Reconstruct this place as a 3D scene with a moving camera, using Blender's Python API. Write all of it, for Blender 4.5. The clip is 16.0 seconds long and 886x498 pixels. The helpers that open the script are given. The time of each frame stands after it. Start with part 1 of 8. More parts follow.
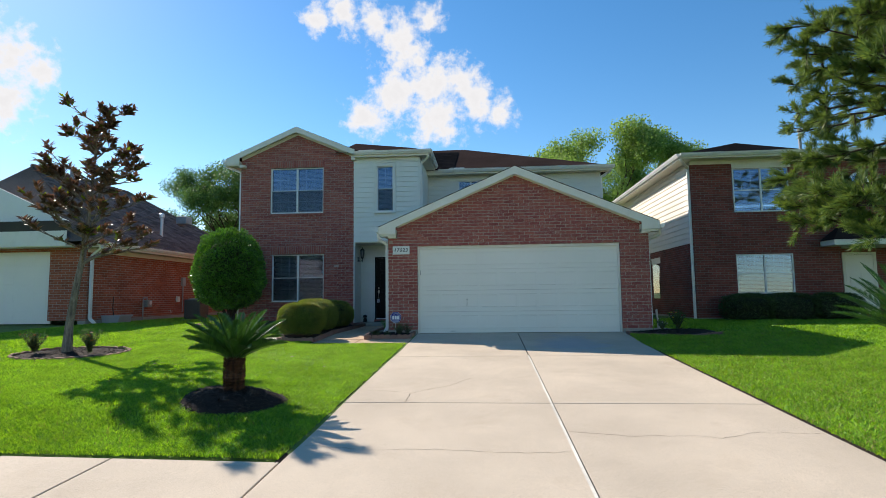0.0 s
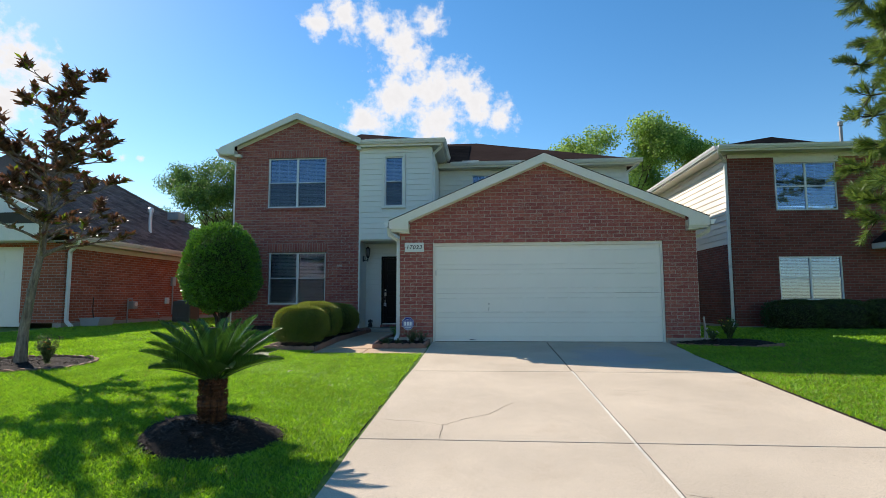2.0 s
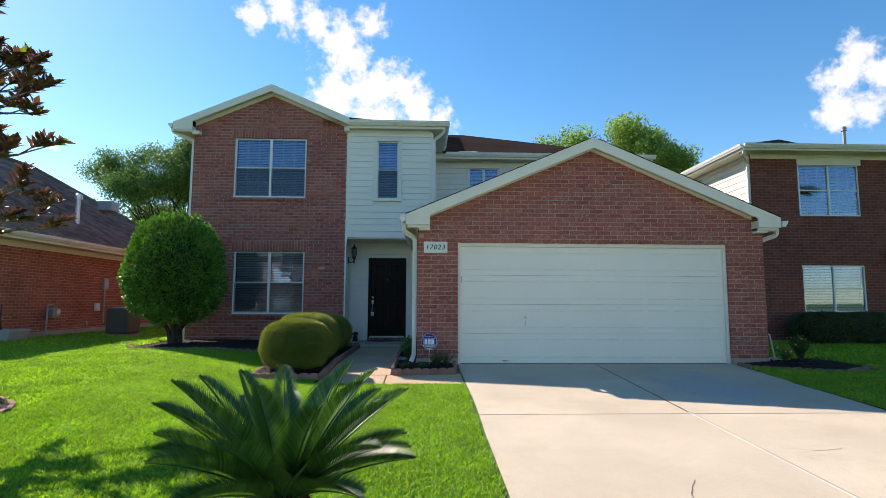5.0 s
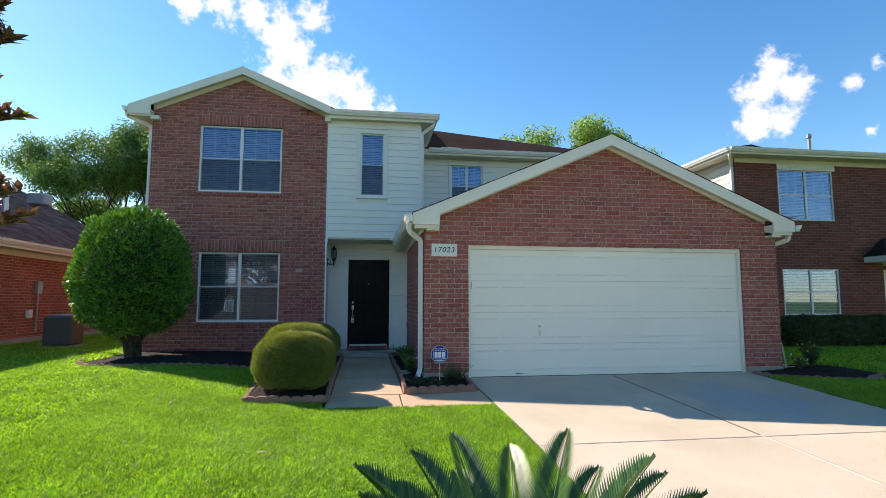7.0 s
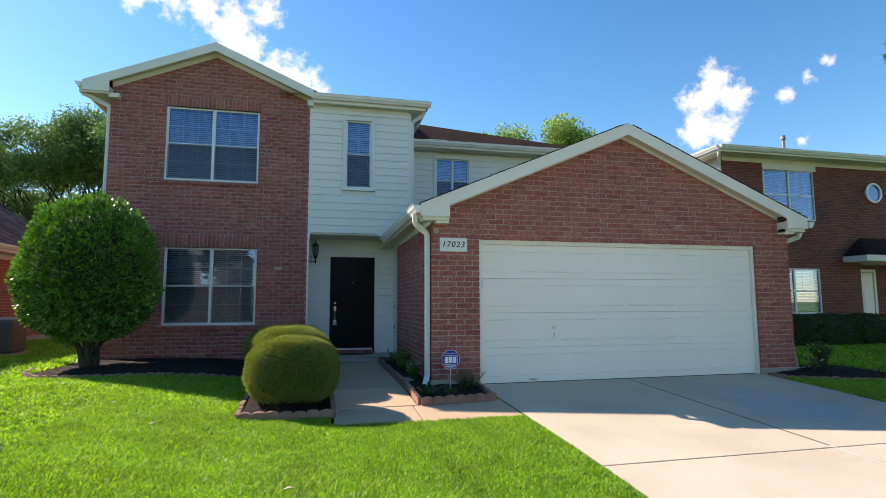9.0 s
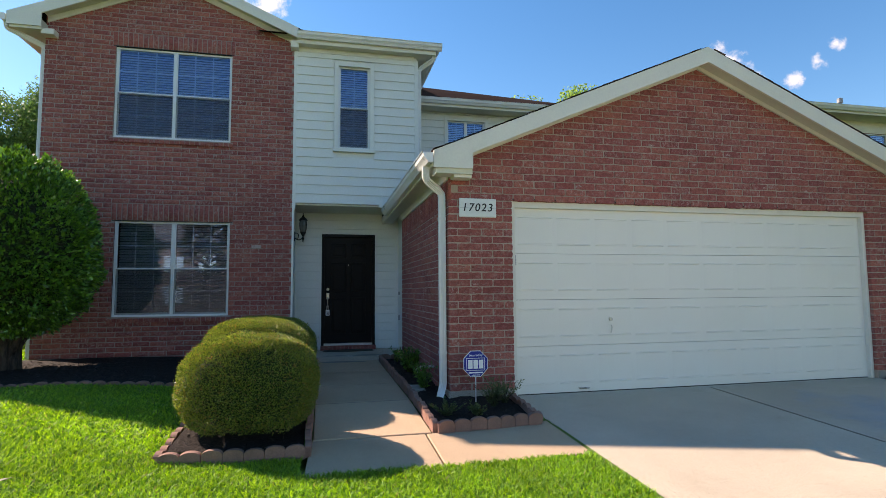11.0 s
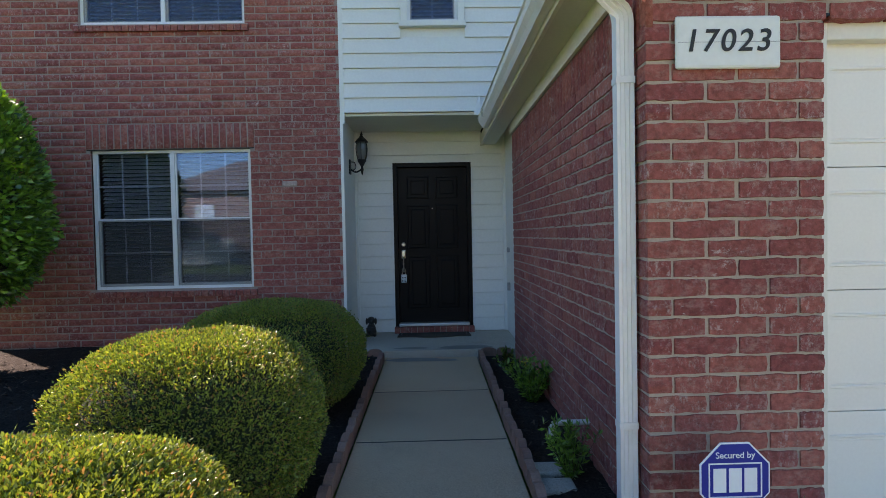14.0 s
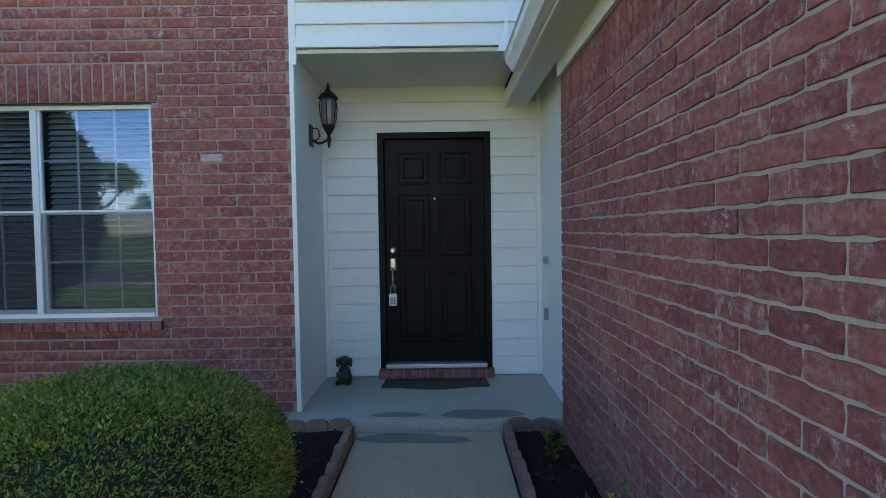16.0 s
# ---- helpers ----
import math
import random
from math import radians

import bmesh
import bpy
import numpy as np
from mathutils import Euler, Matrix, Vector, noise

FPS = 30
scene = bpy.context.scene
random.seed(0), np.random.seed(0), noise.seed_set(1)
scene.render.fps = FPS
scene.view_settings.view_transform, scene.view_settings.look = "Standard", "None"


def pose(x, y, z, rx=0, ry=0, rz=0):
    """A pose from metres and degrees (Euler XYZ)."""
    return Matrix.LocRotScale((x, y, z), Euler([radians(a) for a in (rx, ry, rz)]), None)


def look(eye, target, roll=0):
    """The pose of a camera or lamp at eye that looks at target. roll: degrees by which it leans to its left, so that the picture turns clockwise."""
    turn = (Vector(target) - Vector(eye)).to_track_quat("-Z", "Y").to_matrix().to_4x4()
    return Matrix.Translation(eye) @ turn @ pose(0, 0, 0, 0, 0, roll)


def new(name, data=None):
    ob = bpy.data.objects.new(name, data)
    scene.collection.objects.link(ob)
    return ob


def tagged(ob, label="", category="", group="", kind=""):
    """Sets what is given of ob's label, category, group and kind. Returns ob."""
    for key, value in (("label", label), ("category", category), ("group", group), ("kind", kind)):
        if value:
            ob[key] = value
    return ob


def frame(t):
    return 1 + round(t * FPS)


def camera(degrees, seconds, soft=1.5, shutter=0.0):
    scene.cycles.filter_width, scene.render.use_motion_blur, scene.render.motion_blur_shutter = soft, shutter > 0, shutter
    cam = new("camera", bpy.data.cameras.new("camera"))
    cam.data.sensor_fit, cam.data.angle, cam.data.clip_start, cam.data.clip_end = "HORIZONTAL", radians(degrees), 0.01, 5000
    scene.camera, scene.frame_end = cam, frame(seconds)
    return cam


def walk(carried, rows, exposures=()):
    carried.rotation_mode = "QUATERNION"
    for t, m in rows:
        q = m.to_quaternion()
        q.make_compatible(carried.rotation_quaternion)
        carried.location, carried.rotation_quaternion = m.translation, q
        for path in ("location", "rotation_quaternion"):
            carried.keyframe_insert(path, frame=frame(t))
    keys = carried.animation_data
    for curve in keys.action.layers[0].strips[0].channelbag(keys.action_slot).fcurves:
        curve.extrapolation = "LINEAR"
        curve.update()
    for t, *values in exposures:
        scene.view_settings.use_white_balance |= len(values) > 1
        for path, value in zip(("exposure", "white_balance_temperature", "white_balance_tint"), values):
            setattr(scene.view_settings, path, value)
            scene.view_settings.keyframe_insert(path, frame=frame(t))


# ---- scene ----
cam = camera(79.2, 16.0, soft=0.5)
PATH = [
    (0, (-0.006, 0.029, 1.53), (-0.168, 2.015, 1.703), -0.7),
    (0.5, (-0.028, 0.453, 1.51), (-0.196, 2.438, 1.685), -0.6),
    (1, (-0.117, 0.846, 1.513), (-0.286, 2.831, 1.692), -0.6),
    (1.5, (-0.303, 1.249, 1.519), (-0.47, 3.233, 1.704), -0.4),
    (2, (-0.577, 1.559, 1.523), (-0.735, 3.544, 1.71), -0.2),
    (2.5, (-0.855, 1.911, 1.533), (-0.952, 3.9, 1.722), -0.1),
    (3, (-1.098, 2.26, 1.613), (-1.126, 4.251, 1.804), -0.1),
    (3.5, (-1.448, 2.654, 1.655), (-1.448, 4.645, 1.847), 0.0),
    (4, (-1.78, 3.083, 1.663), (-1.768, 5.073, 1.858), 0.1),
    (6.5, (-3.215, 4.434, 1.794), (-2.981, 6.41, 1.993), 0.1),
    (7, (-3.466, 4.696, 1.832), (-3.177, 6.665, 2.028), 0.0),
    (7.5, (-3.737, 4.912, 1.83), (-3.391, 6.872, 2.027), 0.0),
    (8, (-3.985, 5.12, 1.845), (-3.579, 7.068, 2.042), 0.0),
    (8.5, (-4.109, 5.352, 1.831), (-3.681, 7.295, 2.031), -0.1),
    (9, (-4.151, 5.643, 1.813), (-3.696, 7.581, 2.013), -0.2),
    (11.5, (-3.706, 8.385, 1.756), (-3.289, 10.336, 1.896), -0.7),
    (12, (-3.582, 9.03, 1.785), (-3.282, 11.004, 1.907), -0.8),
    (12.5, (-3.48, 9.638, 1.75), (-3.245, 11.622, 1.841), -1.0),
    (13, (-3.421, 10.186, 1.788), (-3.275, 12.18, 1.803), -1.2),
    (13.5, (-3.407, 10.697, 1.856), (-3.322, 12.695, 1.81), -1.2),
    (14, (-3.378, 11.256, 1.924), (-3.334, 13.255, 1.874), -1.1),
    (14.5, (-3.378, 11.775, 1.967), (-3.358, 13.774, 1.907), -1.0),
    (15, (-3.32, 12.306, 1.961), (-3.311, 14.305, 1.893), -0.8),
    (15.5, (-3.303, 12.871, 1.963), (-3.299, 14.87, 1.899), -0.9),
    (16, (-3.291, 13.418, 1.997), (-3.287, 15.417, 1.926), -0.8),
]
EXPOSURES = [(0.0, 0.56, 7150, 13), (3.0, 0.62, 7200, 13), (6.5, 0.95, 7450, 17), (9.0, 0.96, 7550, 18), (11.5, 0.98, 8150, 24), (12.5, 1.04, 8250, 27), (13.0, 1.3, 8300, 28), (13.5, 1.36, 8350, 29), (14.0, 1.48, 8350, 30), (14.5, 1.80, 8350, 30), (15.0, 1.76, 8300, 28), (15.5, 2.14, 8300, 29), (16.0, 2.1, 8200, 29)]
walk(cam, [(t, look(eye, target, roll)) for t, eye, target, roll in PATH], EXPOSURES)

# world: clear sky with a few clouds, sun ahead and to one side
SUN_FROM = Vector((-1.1, 0.9, 1.0)).normalized()
world = bpy.data.worlds.new("sky")
scene.world = world
world.use_nodes = True
wn, wl = world.node_tree.nodes, world.node_tree.links
wn.clear()
w_out = wn.new("ShaderNodeOutputWorld")
w_bg = wn.new("ShaderNodeBackground")
w_sky = wn.new("ShaderNodeTexSky")
w_sky.sky_type = "NISHITA"
w_sky.sun_disc = False
w_sky.sun_elevation = math.asin(SUN_FROM.z)
w_sky.sun_rotation = math.atan2(SUN_FROM.x, SUN_FROM.y)
w_sky.air_density, w_sky.dust_density, w_sky.ozone_density = 1.0, 0.12, 3.0
w_bg.inputs["Strength"].default_value = 0.126
w_co = wn.new("ShaderNodeTexCoord")


def wmath(op, a, b=None):
    n = wn.new("ShaderNodeMath")
    n.operation = op
    for i, v in enumerate((a, b)):
        if v is None:
            continue
        if isinstance(v, (int, float)):
            n.inputs[i].default_value = v
        else:
            wl.new(v, n.inputs[i])
    return n.outputs[0]


# each cloud lump: compass heading and height in degrees, size as a chord on the unit sphere
CLOUD_LUMPS = [
    (-18.4, 27.6, 0.026), (-15.2, 28.3, 0.034), (-11.9, 27.7, 0.036), (-9.4, 26.5, 0.045), (-5.9, 28.2, 0.030), (-7.6, 24.6, 0.044), (-9.7, 21.0, 0.060),
    (-12.9, 18.5, 0.040), (-5.7, 22.2, 0.060), (-2.5, 22.0, 0.046), (-0.7, 20.2, 0.050), (1.8, 19.2, 0.034), (-5.4, 18.6, 0.062), (-44.5, 20.2, 0.046),
    (-42.3, 19.5, 0.030), (-45.0, 16.4, 0.045), (-48.5, 18.3, 0.080), (41.2, 21.0, 0.028), (39.8, 19.1, 0.032), (42.3, 19.1, 0.028), (39.5, 16.5, 0.034),
    (41.5, 16.4, 0.030),
]
# thin shreds that let the blue through
CLOUD_SHREDS = [(-14.8, 17.9, 0.022), (-36.0, 13.0, 0.013), (-34.4, 13.1, 0.011), (37.8, 16.6, 0.020), (46.7, 18.3, 0.020), (48.4, 19.6, 0.020), (50.0, 20.6, 0.016), (47.7, 14.2, 0.014)]
w_noise = wn.new("ShaderNodeTexNoise")
w_noise.inputs["Scale"].default_value = 34.0
w_noise.inputs["Detail"].default_value = 9.0
w_noise.inputs["Roughness"].default_value = 0.62
wl.new(w_co.outputs["Generated"], w_noise.inputs["Vector"])
w_wisp = wn.new("ShaderNodeTexNoise")
w_wisp.inputs["Scale"].default_value = 95.0
w_wisp.inputs["Detail"].default_value = 6.0
wl.new(w_co.outputs["Generated"], w_wisp.inputs["Vector"])
w_mask = None
for heading, height, size, thin in [(*c, 0.0) for c in CLOUD_LUMPS] + [(*c, 0.42) for c in CLOUD_SHREDS]:
    d = wn.new("ShaderNodeVectorMath")
    d.operation = "DISTANCE"
    wl.new(w_co.outputs["Generated"], d.inputs[0])
    h, e = radians(heading), radians(height)
    d.inputs[1].default_value = (math.sin(h) * math.cos(e), math.cos(h) * math.cos(e), math.sin(e))
    lump = wmath("SUBTRACT", 1.0 - thin, wmath("DIVIDE", d.outputs["Value"], size * 1.1))
    w_mask = lump if w_mask is None else wmath("SMOOTH_MAX", w_mask, lump)
    if w_mask.node.operation == "SMOOTH_MAX":
        w_mask.node.inputs[2].default_value = 0.3
w_ragged = wmath("ADD", w_mask, wmath("MULTIPLY", wmath("SUBTRACT", w_noise.outputs["Fac"], 0.5), 2.3))
w_ragged = wmath("ADD", w_ragged, wmath("MULTIPLY", wmath("SUBTRACT", w_wisp.outputs["Fac"], 0.5), 0.6))
w_ramp = wn.new("ShaderNodeMapRange")
w_ramp.inputs["From Min"].default_value = 0.0
w_ramp.inputs["From Max"].default_value = 0.8
w_ramp.interpolation_type = "SMOOTHSTEP"
wl.new(w_ragged, w_ramp.inputs["Value"])
w_shade = wn.new("ShaderNodeMapRange")
w_shade.inputs["From Min"].default_value = 0.3
w_shade.inputs["From Max"].default_value = 1.1
w_shade.inputs["To Min"].default_value = 5.2
w_shade.inputs["To Max"].default_value = 4.7
wl.new(w_ragged, w_shade.inputs["Value"])
w_white = wn.new("ShaderNodeCombineColor")
for i, tone in enumerate((0.93, 0.985, 1.07)):
    wl.new(wmath("MULTIPLY", w_shade.outputs[0], tone), w_white.inputs[i])
w_mix = wn.new("ShaderNodeMix")
w_mix.data_type = "RGBA"
wl.new(w_ramp.outputs[0], w_mix.inputs["Factor"])
w_deep = wn.new("ShaderNodeHueSaturation")
w_deep.inputs["Hue"].default_value = 0.498
w_deep.inputs["Saturation"].default_value = 1.30
wl.new(w_sky.outputs[0], w_deep.inputs["Color"])
wl.new(w_deep.outputs[0], w_mix.inputs["A"])
wl.new(w_white.outputs[0], w_mix.inputs["B"])
wl.new(w_mix.outputs["Result"], w_bg.inputs["Color"])
wl.new(w_bg.outputs[0], w_out.inputs[0])

sun = new("sun", bpy.data.lights.new("sun", "SUN"))
sun.data.energy, sun.data.angle, sun.data.color = 5.0, radians(0.53), (1.0, 0.96, 0.90)
sun.matrix_world = look((0, 0, 40), Vector((0, 0, 40)) - SUN_FROM)

# ---- materials ----
def rgb(r, g, b):
    return (r, g, b, 1.0)


class Nodes:
    """A small node builder for one material."""

    def __init__(self, name):
        self.mat = bpy.data.materials.new(name)
        self.mat.use_nodes = True
        self.t = self.mat.node_tree
        self.t.nodes.clear()
        self.out = self.t.nodes.new("ShaderNodeOutputMaterial")
        self.pos = self.t.nodes.new("ShaderNodeNewGeometry")
        self.p = self.t.nodes.new("ShaderNodeBsdfPrincipled")
        self.t.links.new(self.p.outputs[0], self.out.inputs[0])

    def node(self, kind, **sets):
        n = self.t.nodes.new(kind)
        for k, v in sets.items():
            n.inputs[k].default_value = v
        return n

    def link(self, a, b):
        self.t.links.new(a, b)

    def noise(self, scale, detail=4.0, rough=0.55, stretch=None):
        n = self.node("ShaderNodeTexNoise", Scale=scale, Detail=detail, Roughness=rough)
        src = self.pos.outputs["Position"]
        if stretch:
            m = self.node("ShaderNodeMapping", Scale=stretch)
            self.link(src, m.inputs["Vector"])
            src = m.outputs[0]
        self.link(src, n.inputs["Vector"])
        return n.outputs["Fac"]

    def ramp(self, fac, lo, hi, a=0.0, b=1.0):
        n = self.node("ShaderNodeMapRange")
        n.inputs["From Min"].default_value, n.inputs["From Max"].default_value = lo, hi
        n.inputs["To Min"].default_value, n.inputs["To Max"].default_value = a, b
        self.link(fac, n.inputs["Value"])
        return n.outputs[0]

    def mix(self, fac, a, b, blend="MIX"):
        n = self.t.nodes.new("ShaderNodeMix")
        n.data_type, n.blend_type = "RGBA", blend
        for key, v in (("Factor", fac), ("A", a), ("B", b)):
            if isinstance(v, (int, float, tuple)):
                n.inputs[key].default_value = v
            else:
                self.link(v, n.inputs[key])
        return n.outputs["Result"]

    def hsv(self, col, hue=0.5, sat=1.0, val=1.0):
        n = self.node("ShaderNodeHueSaturation")
        for key, v in (("Hue", hue), ("Saturation", sat), ("Value", val), ("Color", col)):
            if isinstance(v, (int, float, tuple)):
                n.inputs[key].default_value = v
            else:
                self.link(v, n.inputs[key])
        return n.outputs[0]

    def bump(self, height, strength=0.3, dist=0.01):
        n = self.node("ShaderNodeBump", Strength=strength, Distance=dist)
        self.link(height, n.inputs["Height"])
        self.link(n.outputs[0], self.p.inputs["Normal"])

    def finish(self, col, rough=0.7, metal=0.0, spec=0.5):
        for key, v in (("Base Color", col), ("Roughness", rough), ("Metallic", metal), ("Specular IOR Level", spec)):
            if isinstance(v, (int, float, tuple)):
                self.p.inputs[key].default_value = v
            else:
                self.link(v, self.p.inputs[key])
        return self.mat


def surface(name, col, rough=0.6, metal=0.0, fine=60.0, coarse=1.5, vary=0.25, bump=0.15, depth=0.004, dirt=None, spec=0.5):
    """A plain painted, plastic, concrete or metal surface with grain and broad wear."""
    m = Nodes(name)
    big, small = m.noise(coarse, 5.0), m.noise(fine, 4.0)
    c = m.hsv(rgb(*col), val=m.ramp(big, 0.3, 0.7, 1 - vary, 1 + vary * 0.6))
    c = m.hsv(c, val=m.ramp(small, 0.3, 0.7, 1 - vary * 0.5, 1 + vary * 0.4))
    if dirt:
        c = m.mix(m.ramp(m.noise(coarse * 3.1, 8.0, 0.65), 0.55, 0.75, 0.0, 0.6), c, rgb(*dirt))
    m.bump(small, bump, depth)
    return m.finish(c, m.ramp(big, 0.3, 0.7, max(rough - 0.08, 0.02), min(rough + 0.1, 1.0)), metal, spec)


def brick_material(name, joined, base=(0.355, 0.098, 0.080), pale=(0.53, 0.33, 0.28)):
    """Fired red clay: tone by brick, pale lime smears and a coarse wire-cut face."""
    m = Nodes(name)
    if joined:
        rnd = m.pos.outputs["Random Per Island"]
    else:
        rnd = m.node("ShaderNodeObjectInfo").outputs["Random"]
    c = m.hsv(rgb(*base), hue=m.ramp(rnd, 0, 1, 0.494, 0.505), val=m.ramp(rnd, 0, 1, 0.80, 1.14))
    c = m.hsv(c, val=m.ramp(m.noise(0.9, 3.0), 0.3, 0.7, 0.88, 1.12))
    c = m.hsv(c, val=m.ramp(m.noise(38.0, 6.0, 0.7), 0.3, 0.7, 0.62, 1.32))
    smear = m.noise(13.0, 9.0, 0.78, (1.0, 1.0, 1.7))
    c = m.mix(m.ramp(smear, 0.51, 0.66, 0.0, 0.42), c, rgb(*pale))
    # some bricks carry far more lime than others
    wn_ = m.t.nodes.new("ShaderNodeTexWhiteNoise")
    wn_.noise_dimensions = "1D"
    m.link(rnd, wn_.inputs["W"])
    amount = m.ramp(wn_.outputs["Value"], 0.25, 0.95, 0.05, 0.8)
    scum = m.noise(30.0, 10.0, 0.85, (1.0, 1.0, 0.55))
    veil = m.node("ShaderNodeMath")
    veil.operation = "MULTIPLY"
    m.link(m.ramp(scum, 0.52, 0.63, 0.0, 1.0), veil.inputs[0])
    m.link(amount, veil.inputs[1])
    c = m.mix(veil.outputs[0], c, rgb(0.56, 0.45, 0.41))
    lime = m.noise(5.5, 10.0, 0.85, (0.7, 0.7, 1.3))
    c = m.mix(m.ramp(lime, 0.60, 0.66, 0.0, 0.75), c, rgb(0.60, 0.51, 0.47))
    c = m.mix(m.ramp(m.noise(17.0, 5.0, 0.6), 0.62, 0.75, 0.0, 0.5), c, rgb(0.14, 0.05, 0.045))
    m.bump(m.noise(55.0, 8.0, 0.75), 0.9, 0.009)
    return m.finish(c, 0.88, 0.0, 0.3)


def far_brick(name, base, mortar):
    """Brickwork seen only from afar: coursed by a brick texture on both wall directions."""
    m = Nodes(name)
    sep = m.node("ShaderNodeSeparateXYZ")
    m.link(m.pos.outputs["Position"], sep.inputs[0])
    add = m.node("ShaderNodeMath")
    m.link(sep.outputs[0], add.inputs[0])
    m.link(sep.outputs[1], add.inputs[1])
    com = m.node("ShaderNodeCombineXYZ")
    m.link(add.outputs[0], com.inputs[0])
    m.link(sep.outputs[2], com.inputs[1])
    b = m.node("ShaderNodeTexBrick", Scale=1.0)
    b.inputs["Brick Width"].default_value, b.inputs["Row Height"].default_value = 0.246, 0.0775
    b.inputs["Mortar Size"].default_value, b.inputs["Mortar Smooth"].default_value = 0.007, 0.2
    b.inputs["Color1"].default_value, b.inputs["Color2"].default_value = rgb(*base), rgb(*(v * 0.68 for v in base))
    b.inputs["Mortar"].default_value = rgb(*mortar)
    m.link(com.outputs[0], b.inputs["Vector"])
    c = m.hsv(b.outputs["Color"], val=m.ramp(m.noise(1.3, 4.0), 0.3, 0.7, 0.82, 1.15))
    c = m.hsv(c, val=m.ramp(m.noise(45.0, 4.0), 0.3, 0.7, 0.85, 1.12))
    n = m.node("ShaderNodeBump", Strength=0.7, Distance=0.008)
    n.invert = True
    m.link(b.outputs["Fac"], n.inputs["Height"])
    m.link(n.outputs[0], m.p.inputs["Normal"])
    return m.finish(c, 0.9, 0.0, 0.3)


def leafy(name, young, old, gloss=0.35, through_light=0.35, rough=0.45, tip=None):
    """Leaves: tone by leaf, a waxy gloss and light let through."""
    m = Nodes(name)
    c = m.mix(m.pos.outputs["Random Per Island"], rgb(*old), rgb(*young))
    if tip:
        c = m.mix(m.ramp(m.pos.outputs["Random Per Island"], 0.90, 0.93), c, rgb(*tip))
    c = m.hsv(c, val=m.ramp(m.noise(2.2, 3.0), 0.3, 0.7, 0.8, 1.15))
    m.finish(c, rough, 0.0, gloss)
    tr = m.node("ShaderNodeBsdfTranslucent")
    m.link(m.hsv(c, hue=0.485, sat=1.1, val=1.5), tr.inputs["Color"])
    mx = m.node("ShaderNodeMixShader", Fac=through_light)
    m.link(m.p.outputs[0], mx.inputs[1])
    m.link(tr.outputs[0], mx.inputs[2])
    m.link(mx.outputs[0], m.out.inputs[0])
    return m.mat


def bark_material(name, col, dark):
    m = Nodes(name)
    n = m.noise(26.0, 6.0, 0.65, (1.0, 1.0, 0.22))
    c = m.mix(m.ramp(n, 0.35, 0.65), rgb(*dark), rgb(*col))
    c = m.hsv(c, val=m.ramp(m.noise(5.0, 3.0), 0.3, 0.7, 0.75, 1.2))
    m.bump(n, 0.7, 0.012)
    return m.finish(c, 0.9, 0.0, 0.2)


def glass_material(name):
    m = Nodes(name)
    m.p.inputs["Transmission Weight"].default_value = 1.0
    m.p.inputs["IOR"].default_value = 2.0
    m.p.inputs["Specular Tint"].default_value = rgb(0.5, 0.72, 1.0)
    wave = m.noise(1.6, 2.0)
    m.bump(wave, 0.02, 0.02)
    return m.finish(rgb(0.60, 0.70, 0.85), 0.005, 0.0, 0.5)


def screen_material(name):
    """Insect screen: a fine dark mesh that lets part of the light through."""
    m = Nodes(name)
    m.finish(rgb(0.035, 0.037, 0.04), 0.7)
    tr = m.node("ShaderNodeBsdfTransparent")
    mx = m.node("ShaderNodeMixShader", Fac=0.28)
    m.link(tr.outputs[0], mx.inputs[1])
    m.link(m.p.outputs[0], mx.inputs[2])
    m.link(mx.outputs[0], m.out.inputs[0])
    return m.mat


def concrete_material(name, col, stain=(0.30, 0.25, 0.19), vary=0.16, patch=None):
    m = Nodes(name)
    rnd = m.node("ShaderNodeObjectInfo").outputs["Random"]
    c = m.hsv(rgb(*col), val=m.ramp(rnd, 0, 1, 0.95, 1.05))
    c = m.hsv(c, val=m.ramp(m.noise(0.7, 5.0, 0.6), 0.3, 0.7, 1 - vary, 1 + vary * 0.6))
    c = m.mix(m.ramp(m.noise(1.7, 8.0, 0.68), 0.56, 0.76, 0.0, 0.45), c, rgb(*stain))
    if patch:
        # an old grey-blue washed patch on the slab
        (px, py), (rx, ry) = patch
        sc = m.node("ShaderNodeMapping", Scale=(1 / rx, 1 / ry, 0.0), Location=(-px / rx, -py / ry, 0.0))
        m.link(m.pos.outputs["Position"], sc.inputs["Vector"])
        ln = m.t.nodes.new("ShaderNodeVectorMath")
        ln.operation = "LENGTH"
        m.link(sc.outputs[0], ln.inputs[0])
        add = m.node("ShaderNodeMath")
        m.link(ln.outputs["Value"], add.inputs[0])
        m.link(m.ramp(m.noise(2.3, 5.0, 0.6), 0.3, 0.7, -0.35, 0.35), add.inputs[1])
        c = m.mix(m.ramp(add.outputs[0], 0.55, 1.1, 0.7, 0.0), c, rgb(0.36, 0.38, 0.40))
    c = m.hsv(c, val=m.ramp(m.noise(120.0, 4.0, 0.7), 0.3, 0.7, 0.66, 1.26))
    c = m.mix(m.ramp(m.noise(34.0, 6.0, 0.75), 0.60, 0.70, 0.0, 0.5), c, rgb(*(v * 0.68 for v in col)))
    pit = m.ramp(m.noise(70.0, 2.0), 0.66, 0.71)
    c = m.mix(pit, c, rgb(*(v * 0.55 for v in col)))
    m.bump(m.noise(110.0, 5.0, 0.75), 0.6, 0.006)
    return m.finish(c, 0.86, 0.0, 0.3)


